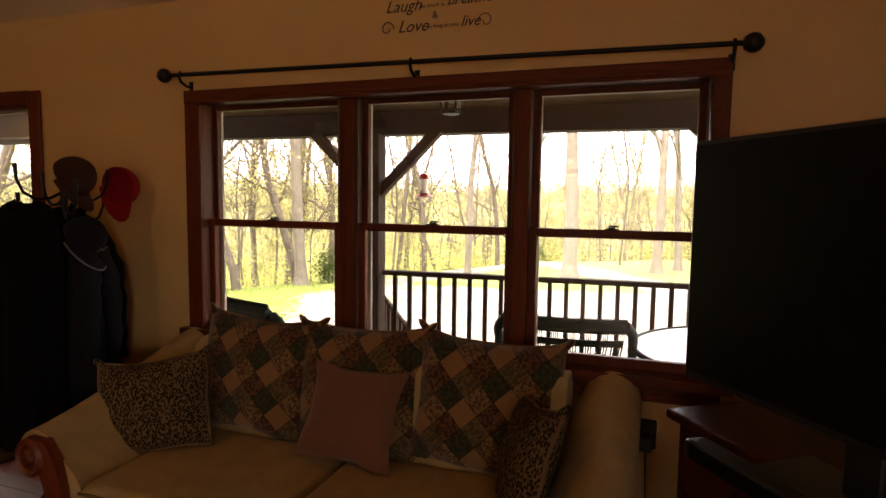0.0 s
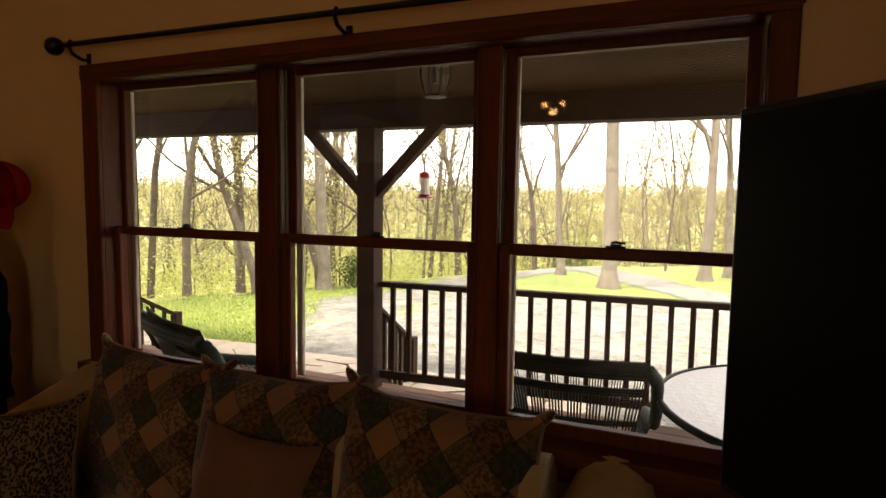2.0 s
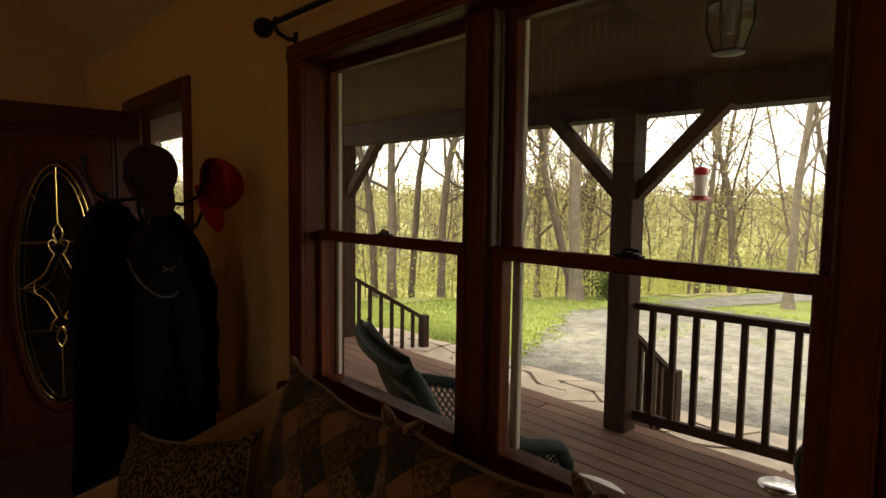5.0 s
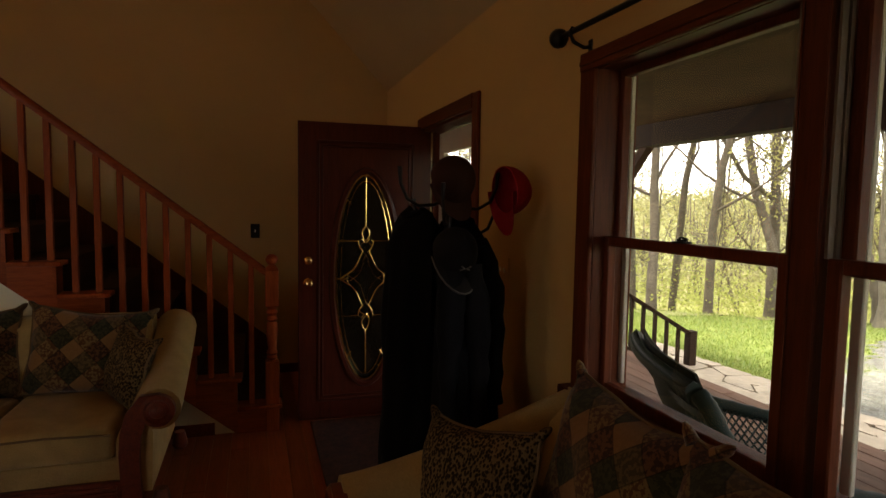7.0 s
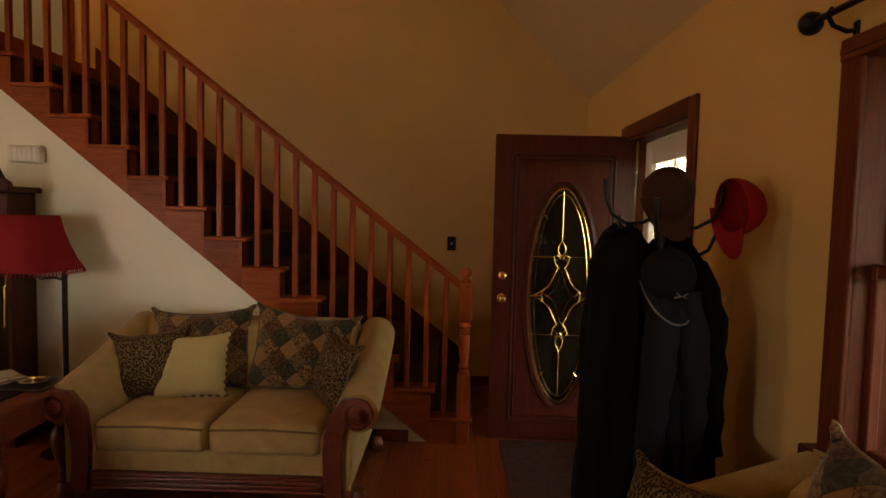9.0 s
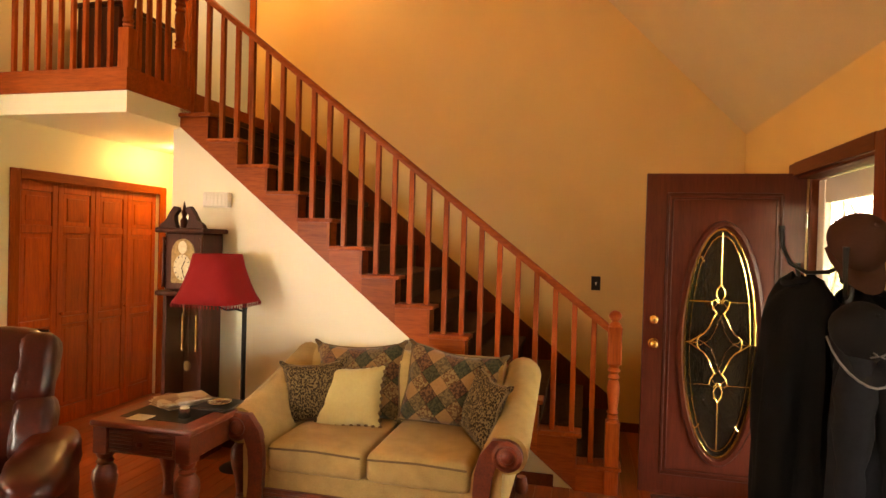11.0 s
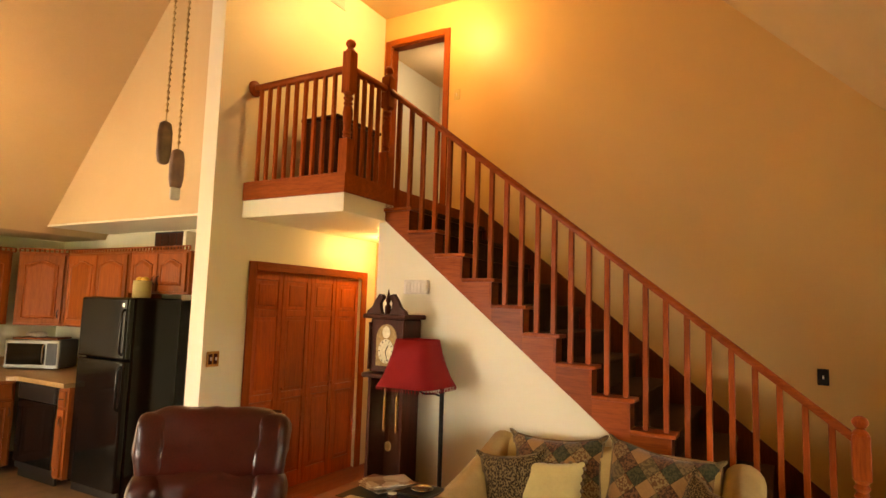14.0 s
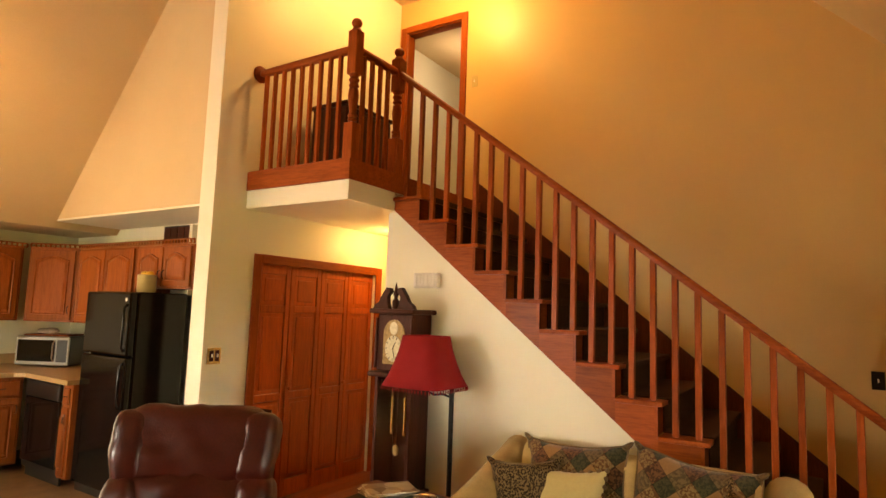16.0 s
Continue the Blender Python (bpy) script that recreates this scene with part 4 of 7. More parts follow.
        B = [[sc.verts.new((x, y, z)) for x, z in right_e] for y in (F - 0.015, F + 0.03)]
        for k in range(len(path) - 1):
            for P, Q in ((A[0], B[0]), (A[1], B[1]), (A[0], A[1]), (B[0], B[1])):
                sc.faces.new((P[k], P[k + 1], Q[k + 1], Q[k]))
        for k in (0, -1):
            sc.faces.new((A[0][k], A[1][k], B[1][k], B[0][k]))
        disc = lathe(bmesh.new(), [(0.078, 0), (0.076, 0.04), (0.06, 0.05), (0.05, 0.04), (0.036, 0.042), (0.03, 0.055), (0.012, 0.06)], seg=22)
        bmesh.ops.transform(disc, matrix=pose(cx, F + 0.025, cz, 90, 0, 0), verts=disc.verts)
        part("carved_front", sc, M["cherry"], arm, "carved dark wood arm front", True)
        part("scroll", disc, M["cherry"], arm, "carved dark wood scroll", True)
    return s


def on(loc, rz, x, y, z, rx=0, ry=0, dz=0):
    return pose(*loc, 0, 0, rz) @ pose(x, y, z, rx, ry, dz)


SA = (-0.53, 2.785, 0)
sofa("sofa", SA, 0, 2.3, 1.64, "tan chenille sofa with rolled arms below the window")
for k, x in enumerate((-0.545, -0.0, 0.545)):
    pillow("back_pillow", 0.62, 0.56, 0.22, M["patch"], on(SA, 0, x, 0.2, 0.43, -13, (2, -1, 2)[k]), "patchwork back pillow in tan, olive and brown diamonds", 3.7 * k + 1, group="sofa back pillows")
pillow("throw_pillow", 0.42, 0.4, 0.15, M["rust"], on(SA, 0, 0.03, 0.02, 0.465, -22, 3), "plain rust-pink throw pillow leaning on the sofa", 9.1, trim="none")
pillow("throw_pillow", 0.47, 0.42, 0.15, M["leopard"], on(SA, 0, -0.78, -0.12, 0.44, -28, -7, 30), "brown spotted throw pillow in the sofa corner", 5.3)
pillow("throw_pillow", 0.42, 0.4, 0.14, M["leopard"], on(SA, 0, 0.74, -0.08, 0.455, -20, -10, -62), "brown spotted throw pillow against the sofa arm", 7.9)
LB = (-3.15, 0.91, 0)
sofa("loveseat", LB, 90, 1.7, 1.14, "tan chenille loveseat with rolled arms in front of the stairs")
for k, x in enumerate((-0.29, 0.29)):
    pillow("back_pillow", 0.6, 0.48, 0.2, M["patch"], on(LB, 90, x, 0.16, 0.43, -14, (-3, 6)[k]), "patchwork back pillow in tan, olive and brown diamonds", 2.3 * k + 12, group="loveseat back pillows")
pillow("throw_pillow", 0.4, 0.38, 0.14, M["cream"], on(LB, 90, -0.26, -0.04, 0.44, -27, -3, 6), "cream satin throw pillow with pompom edging", 15.2, trim="pompom")
pillow("throw_pillow", 0.38, 0.36, 0.13, M["leopard"], on(LB, 90, -0.47, -0.04, 0.455, -20, -4, 22), "brown spotted throw pillow in the loveseat corner", 6.6)
pillow("throw_pillow", 0.38, 0.38, 0.14, M["leopard"], on(LB, 90, 0.5, -0.06, 0.455, -16, 8, -58), "brown spotted throw pillow with a cream back", 8.8)


# ---- end table and what lies on it ----
def turned_leg(bm, x, y, h):
    return lathe(bm, [(0.03, 0), (0.038, 0.02), (0.03, 0.05), (0.026, 0.08), (0.034, 0.15), (0.055, 0.24), (0.064, 0.3), (0.058, 0.34), (0.036, 0.37), (0.045, 0.385), (0.03, 0.4), (0.042, 0.415), (0.042, h)], (x, y, 0), 20)


et = thing("end_table", (-2.62, -0.15, 0), "dark cherry end table with turned legs and a fluted drawer", "table")
part("tabletop", boxed(-0.3, 0.3, -0.3, 0.3, 0.572, 0.605, bevel=0.012, seg=3), M["cherry"], et)
part("apron", boxed(-0.27, 0.27, -0.27, 0.27, 0.44, 0.572, bevel=0.004), M["cherry"], et)
dr = part("drawer", boxed(0.268, 0.28, -0.19, 0.19, 0.45, 0.562, bevel=0.003), M["cherry"], et, "fluted drawer front")
for k in range(6):
    for q in (-1, 1):
        part("flute", tube(bmesh.new(), [(0.281, q * 0.05, 0.462 + k * 0.018), (0.281, q * 0.185, 0.462 + k * 0.018)], 0.006, 6), M["cherry"], dr, smooth=True)
part("knob", lathe(bmesh.new(), [(0.004, -0.012), (0.014, -0.008), (0.014, 0.008), (0.004, 0.012)], (0.295, 0, 0.506), 12), M["cherry"], dr, smooth=True)
for sx in (-1, 1):
    for sy in (-1, 1):
        part("corner_block", boxed(sx * 0.245 - 0.042, sx * 0.245 + 0.042, sy * 0.245 - 0.042, sy * 0.245 + 0.042, 0.43, 0.573, bevel=0.004), M["cherry"], et)
        part("leg", turned_leg(bmesh.new(), sx * 0.245, sy * 0.245, 0.435), M["cherry"], et, smooth=True)
part("glass_inset", boxed(-0.2, 0.2, -0.2, 0.2, 0.604, 0.608), M["screen"], et, "dark glass inset")


def sheet_stack(name, loc, rz, w, d, n, label):
    t = thing(name, loc, label, "magazine", rz=rz)
    for k in range(n):
        a = random.uniform(-14, 14)
        bm = boxed(-w / 2, w / 2, -d / 2, d / 2, 0, 0.005, bevel=0.001)
        for v in bm.verts:
            v.co.z += 0.012 * (v.co.x / w) ** 2 * (k % 2)
        bmesh.ops.transform(bm, matrix=pose(random.uniform(-0.02, 0.02), random.uniform(-0.02, 0.02), k * 0.0065, 0, 0, a), verts=bm.verts)
        part("magazine", bm, M["print"], t)


m_, nt_, b_ = nodes_of("printed_page")
pv = nt_.nodes.new("ShaderNodeTexVoronoi")
pv.inputs["Scale"].default_value = 14
nt_.links.new(coords(nt_), pv.inputs["Vector"])
nt_.links.new(ramp(nt_, pv.outputs["Color"], [(0.1, (0.2, 0.12, 0.07)), (0.35, (0.5, 0.42, 0.32)), (0.55, (0.62, 0.58, 0.5)), (0.8, (0.3, 0.2, 0.12))]), b_.inputs["Base Color"])
b_.inputs["Roughness"].default_value = 0.35
M["print"] = m_
sheet_stack("magazines", (-2.74, -0.22, 0.609), 60, 0.2, 0.27, 5, "untidy pile of glossy magazines on the end table")
solo("coaster", boxed(-2.47, -2.38, -0.28, -0.17, 0.609, 0.613, bevel=0.002), M["paper"], "pale paper note lying on the end table", "note")
cd = thing("candle_jar", (-2.5, -0.02, 0.608), "small white candle in a glass jar", "candle")
part("jar", lathe(bmesh.new(), [(0.026, 0), (0.03, 0.004), (0.03, 0.05), (0.026, 0.05)], seg=16), M["steel"], cd, smooth=True)
part("wax", lathe(bmesh.new(), [(0.025, 0.045), (0.025, 0.052), (0.003, 0.053)], seg=16), M["white"], cd, "white wax")
tr = thing("tray", (-2.75, 0.02, 0.606), "black tray with a silver dish on the end table", "tray")
part("base", boxed(-0.11, 0.11, -0.11, 0.11, 0, 0.014, bevel=0.006), M["black"], tr)
part("dish", lathe(bmesh.new(), [(0.03, 0.014), (0.055, 0.016), (0.066, 0.026), (0.062, 0.028), (0.05, 0.02), (0.004, 0.018)], seg=24), M["steel"], tr, "silver dish", True)

# ---- floor lamp ----
fl = thing("floor_lamp", (-3.36, -0.215, 0), "black swing-arm floor lamp with a dark red bell shade", "floor lamp")
part("base", lathe(bmesh.new(), [(0.14, 0), (0.14, 0.012), (0.1, 0.025), (0.02, 0.04)], seg=28), M["iron"], fl, smooth=True)
part("pole", tube(bmesh.new(), [(0, 0, 0.03), (0, 0, 1.09)], 0.016, 12), M["iron"], fl, smooth=True)
part("arm", tube(bmesh.new(), [(0, 0, 1.06), (0, -0.06, 1.075), (0, -0.14, 1.065), (0, -0.21, 1.09), (0, -0.21, 1.44)], 0.008, 8), M["iron"], fl, smooth=True)
part("finial", lathe(bmesh.new(), [(0.014, 1.07), (0.02, 1.085), (0.012, 1.1), (0.018, 1.115), (0.004, 1.13)], (0, 0, 0), 12), M["iron"], fl, smooth=True)
bm = bmesh.new()
rows = [(0.236, 0), (0.205, 0.06), (0.176, 0.14), (0.15, 0.23), (0.132, 0.325)]
vr = []
for r, z in rows:
    ring = []
    for k in range(32):
        a = 2 * math.pi * k / 32 + math.pi / 4
        c, s_ = math.cos(a), math.sin(a)
        q = 1 / (abs(c) ** 5 + abs(s_) ** 5) ** 0.2
        ring.append(bm.verts.new((r * q * c, -0.21 + r * q * s_, 1.12 + z)))
    vr.append(ring)
for a, b in zip(vr, vr[1:]):
    for k in range(32):
        bm.faces.new((a[k], a[(k + 1) % 32], b[(k + 1) % 32], b[k]))
sh = part("shade", bm, M["shade_red"], fl, "dark red fabric bell shade", True)
so = sh.modifiers.new("thick", "SOLIDIFY")
so.thickness = 0.004
bm = bmesh.new()
for k in range(72):
    a = 2 * math.pi * k / 72
    c, s_ = math.cos(a), math.sin(a)
    q = 0.236 / (abs(c) ** 5 + abs(s_) ** 5) ** 0.2
    lathe(bm, [(0.002, 0.0), (0.005, -0.014), (0.002, -0.026)], (q * c, -0.21 + q * s_, 1.118), 5)
part("bead_fringe", bm, M["shade_red"], sh, "dark red beaded fringe")

# ---- longcase clock ----
M["dial_silver"] = plain("dial_silver", (0.46, 0.4, 0.26), 0.35, 0.5, var=0.2, scale=40, bumps=0.05)
M["dial_brass"] = plain("dial_brass", (0.24, 0.15, 0.05), 0.4, 0.4, var=0.45, scale=35, bumps=0.05)
gc = thing("grandfather_clock", (-3.5, -0.72, 0), "dark mahogany longcase clock with a brass dial and weights", "clock")
for nm, d in (("plinth", (-0.13, 0.13, -0.24, 0.24, 0, 0.34)), ("waist_back", (-0.11, -0.09, -0.19, 0.19, 0.34, 1.14)), ("hood", (-0.13, 0.11, -0.2, 0.2, 1.18, 1.58))):
    part(nm, boxed(*d, bevel=0.008), M["mahog"], gc)
for s in (-1, 1):
    part("waist_side", boxed(-0.11, 0.11, s * 0.19 - 0.02, s * 0.19 + 0.02, 0.34, 1.14, bevel=0.004), M["mahog"], gc)
    part("column", lathe(bmesh.new(), [(0.016, 0), (0.012, 0.03), (0.014, 0.15), (0.011, 0.32), (0.016, 0.35)], (0.118, s * 0.2, 1.2), 12), M["mahog"], gc, smooth=True)
for z, e in ((0.34, 0.03), (1.14, 0.04), (1.58, 0.045)):
    part("moulding", boxed(-0.13, 0.12 + e, -0.21 - e, 0.21 + e, z, z + 0.035, bevel=0.01, seg=2), M["mahog"], gc)
bm = bmesh.new()
for s in (-1, 1):
    arc = [(s * 0.235, 1.615), (s * 0.22, 1.64), (s * 0.17, 1.665), (s * 0.13, 1.72), (s * 0.085, 1.765), (s * 0.05, 1.76), (s * 0.035, 1.735), (s * 0.055, 1.72), (s * 0.075, 1.7), (s * 0.07, 1.66), (s * 0.05, 1.615)]
    prism(bm, arc, "x", 0.1, 0.14)
part("pediment", bm, M["mahog"], gc, "open scrolled pediment")
part("finial", lathe(bmesh.new(), [(0.03, 1.615), (0.03, 1.67), (0.014, 1.69), (0.024, 1.72), (0.014, 1.75), (0.003, 1.8)], (0.11, 0, 0), 14), M["mahog"], gc, smooth=True)
bm = bmesh.new()
arch = [(-0.12, 1.23), (0.12, 1.23), (0.12, 1.44)] + [(0.12 * math.cos(a * math.pi / 12), 1.44 + 0.1 * math.sin(a * math.pi / 12)) for a in range(1, 12)] + [(-0.12, 1.44)]
prism(bm, arch, "x", 0.108, 0.116)
dial = part("dial", bm, M["dial_brass"], gc, "brass arched dial")
bm = lathe(bmesh.new(), [(0.09, 0), (0.09, 0.006), (0.065, 0.007)], seg=28)
bmesh.ops.transform(bm, matrix=pose(0.116, 0, 1.34, 0, 90, 0), verts=bm.verts)
part("chapter_ring", bm, M["dial_silver"], dial, "silvered chapter ring")
bm = lathe(bmesh.new(), [(0.045, 0), (0.045, 0.005), (0.01, 0.008)], seg=20)
bmesh.ops.transform(bm, matrix=pose(0.117, 0, 1.48, 0, 90, 0), verts=bm.verts)
part("moon_disc", bm, M["dial_silver"], dial)
for k in range(12):
    a = radians(30 * k)
    part("hour_mark", tube(bmesh.new(), [(0.1235, 0.068 * math.sin(a), 1.34 + 0.068 * math.cos(a)), (0.1235, 0.086 * math.sin(a), 1.34 + 0.086 * math.cos(a))], 0.003, 5), M["black"], dial)
for a, l in ((35, 0.055), (160, 0.08)):
    part("clock_hand", tube(bmesh.new(), [(0.126, 0, 1.34), (0.126, l * math.sin(radians(a)), 1.34 + l * math.cos(radians(a)))], 0.003, 6), M["black"], dial)
for y in (-0.075, 0.075):
    w_ = part("weight", tube(bmesh.new(), [(0.02, y, 0.74), (0.02, y, 1.0)], 0.018, 12), M["brass"], gc, "brass weight", True)
    part("chain", tube(bmesh.new(), [(0.02, y, 1.0), (0.02, y, 1.14)], 0.003, 5), M["brass"], w_)
part("pendulum", tube(bmesh.new(), [(0.05, 0.01, 0.66), (0.05, 0.01, 1.14)], 0.005, 6), M["mahog"], gc)
bm = lathe(bmesh.new(), [(0.012, -0.005), (0.036, -0.004), (0.038, 0.0), (0.03, 0.006), (0.012, 0.008)], seg=20)
bmesh.ops.transform(bm, matrix=pose(0.055, 0.01, 0.64, 0, 90, 0), verts=bm.verts)
part("pendulum_bob", bm, M["dial_brass"], gc, "small brass pendulum bob")
p = part("glass_door", boxed(0.106, 0.11, -0.17, 0.17, 0.4, 1.12), M["glass"], gc, "clear clock door glass")

for o in gc.children_recursive:
    for v in o.data.vertices:
        v.co.y *= 0.76

# ---- recliner ----
def puff(bm, c, size, rot=(0, 0, 0), power=3.0, n=16, wrinkle=0.012, seed=0.0):
    """A rounded, slightly creased upholstery block."""
    start = len(bm.verts)
    bmesh.ops.create_uvsphere(bm, u_segments=n * 2, v_segments=n, radius=1)
    bm.verts.ensure_lookup_table()
    m = pose(*c, *rot)
    for v in list(bm.verts)[start:]:
        d = v.co.copy()
        k = (abs(d.x) ** power + abs(d.y) ** power + abs(d.z) ** power) ** (-1 / power)
        p = d * k
        p = Vector((p.x * size[0] / 2, p.y * size[1] / 2, p.z * size[2] / 2))
        w = noise.noise(Vector((p.x * 7 + seed, p.y * 7, p.z * 11))) + 0.5 * noise.noise(Vector((p.x * 16, p.y * 16 + seed, p.z * 20)))
        v.co = m @ (p + d * w * wrinkle)
    return bm


rc = thing("recliner", (-1.72, -0.62, 0), "oxblood leather recliner with a plump pillow back", "armchair", rz=128)
part("seat", puff(bmesh.new(), (0, -0.12, 0.36), (0.56, 0.66, 0.26), power=4), M["leather"], rc, smooth=True)
part("lower_back", puff(bmesh.new(), (0, 0.2, 0.6), (0.68, 0.28, 0.42), (-14, 0, 0), 5, n=28, wrinkle=0.022, seed=3), M["leather"], rc, smooth=True)
part("upper_back", puff(bmesh.new(), (0, 0.265, 0.925), (0.68, 0.23, 0.36), (-14, 0, 0), 6, n=30, wrinkle=0.016, seed=7), M["leather"], rc, "plump leather head pillow", True)
for s in (-1, 1):
    part("side_bolster", puff(bmesh.new(), (s * 0.29, 0.262, 0.905), (0.18, 0.255, 0.34), (-14, s * 4, 0), 4.5, n=20, wrinkle=0.012, seed=11 + s), M["leather"], rc, "rounded leather side bolster", True)
    part("lower_bolster", puff(bmesh.new(), (s * 0.3, 0.185, 0.63), (0.18, 0.28, 0.32), (-14, 0, 0), 4.0, n=20, wrinkle=0.012, seed=21 + s), M["leather"], rc, smooth=True)
part("seam", tube(bmesh.new(), [(-0.3, 0.13, 0.755), (-0.1, 0.12, 0.752), (0.1, 0.12, 0.752), (0.3, 0.13, 0.755)], 0.006, 6), M["leather"], rc)
part("back_shell", puff(bmesh.new(), (0, 0.33, 0.66), (0.7, 0.16, 0.78), (-12, 0, 0), 7, wrinkle=0.004), M["leather"], rc, smooth=True)
part("base", boxed(-0.36, 0.36, -0.36, 0.32, 0.03, 0.28, bevel=0.04, seg=3), M["leather"], rc)
for s in (-1, 1):
    part("arm", puff(bmesh.new(), (s * 0.39, -0.08, 0.32), (0.2, 0.8, 0.5), power=5, seed=s, wrinkle=0.008), M["leather"], rc, smooth=True)
    part("arm_pad", puff(bmesh.new(), (s * 0.39, -0.1, 0.57), (0.25, 0.74, 0.17), power=3, seed=4 + s), M["leather"], rc, "creased leather arm pad", True)
part("footrest", puff(bmesh.new(), (0, -0.44, 0.27), (0.56, 0.12, 0.36), power=5, wrinkle=0.005), M["leather"], rc, smooth=True)
part("top_welt", tube(bmesh.new(), [(-0.33, 0.33, 1.075), (-0.15, 0.335, 1.092), (0.15, 0.335, 1.092), (0.33, 0.33, 1.075)], 0.008, 6), M["leather"], rc)

# ---- television and its stand ----
TVZ = -54.2
ts = thing("tv_stand", (1.32, 2.57, 0), "dark mahogany television stand with turned legs", "cabinet", rz=TVZ)
part("top", boxed(-0.7, 0.7, -0.26, 0.26, 0.765, 0.8, bevel=0.012, seg=3), M["mahog"], ts)
part("body", boxed(-0.66, 0.66, -0.23, 0.23, 0.3, 0.765, bevel=0.006), M["mahog"], ts)
for k in range(2):
    f = part("drawer", boxed(-0.62 + k * 0.63, -0.01 + k * 0.63, -0.245, -0.23, 0.55, 0.74, bevel=0.006), M["mahog"], ts)
    part("handle", tube(bmesh.new(), [(-0.37 + k * 0.63, -0.245, 0.65), (-0.36 + k * 0.63, -0.265, 0.64), (-0.27 + k * 0.63, -0.265, 0.64), (-0.26 + k * 0.63, -0.245, 0.65)], 0.005, 6), M["iron"], f)
    part("door", boxed(-0.62 + k * 0.63, -0.01 + k * 0.63, -0.242, -0.23, 0.33, 0.53, bevel=0.006), M["mahog"], ts)
for sx in (-1, 1):
    for sy in (-1, 1):
        part("leg", lathe(bmesh.new(), [(0.03, 0), (0.045, 0.05), (0.055, 0.12), (0.035, 0.2), (0.05, 0.24), (0.05, 0.3)], (sx * 0.6, sy * 0.18, 0), 16), M["mahog"], ts, smooth=True)
tv = thing("television", (1.115, 2.4, 0.8), "large black flat television on a dark stand", "television", rz=TVZ)
part("frame", boxed(-0.62, 0.62, 0.0, 0.045, 0.147, 0.92, bevel=0.008, seg=2), M["black"], tv)
part("screen", boxed(-0.605, 0.605, -0.004, 0.001, 0.172, 0.905), M["screen"], tv, "glossy black screen")
part("foot", boxed(-0.25, 0.25, -0.1, 0.14, 0, 0.015, bevel=0.006), M["black"], tv)
part("neck", boxed(-0.05, 0.05, 0.01, 0.05, 0.015, 0.16, bevel=0.006), M["black"], tv)
sb = thing("sound_bar", (1.08, 2.33, 0.8), "black sound bar under the television", "speaker", rz=TVZ)
part("body", boxed(-0.4, 0.4, -0.13, -0.06, 0, 0.055, bevel=0.012, seg=2), M["black"], sb)
part("grille", boxed(-0.37, 0.37, -0.134, -0.129, 0.008, 0.047), M["coat"], sb, "dark cloth grille")

# ---- coat rack with coats and caps ----
CR = (-2.02, 2.86)
ck = thing("coat_rack", (*CR, 0), "black iron coat rack with curled hooks", "coat rack")
part("pole", tube(bmesh.new(), [(0, 0, 0.02), (0, 0, 1.62)], 0.016, 12), M["iron"], ck, smooth=True)
for k in range(3):
    a = 2 * math.pi * k / 3 + 0.5
    part("foot", tube(bmesh.new(), [(0, 0, 0.18), (0.12 * math.cos(a), 0.12 * math.sin(a), 0.14), (0.25 * math.cos(a), 0.25 * math.sin(a), 0.02)], 0.011, 8), M["iron"], ck, smooth=True)
for k, (a, z) in enumerate(((72, 1.52), (-104, 1.53), (168, 1.5), (-24, 1.46), (84, 1.41), (-150, 1.4))):
    c, s_ = math.cos(radians(a)), math.sin(radians(a))
    pts = [(0.012, 0), (0.06, -0.025), (0.12, -0.03), (0.17, 0.0), (0.195, 0.06), (0.2, 0.13)]
    part("hook", tube(bmesh.new(), [(r * c, r * s_, z + dz) for r, dz in pts], [0.007] * 5 + [0.01], 8), M["iron"], ck, smooth=True)


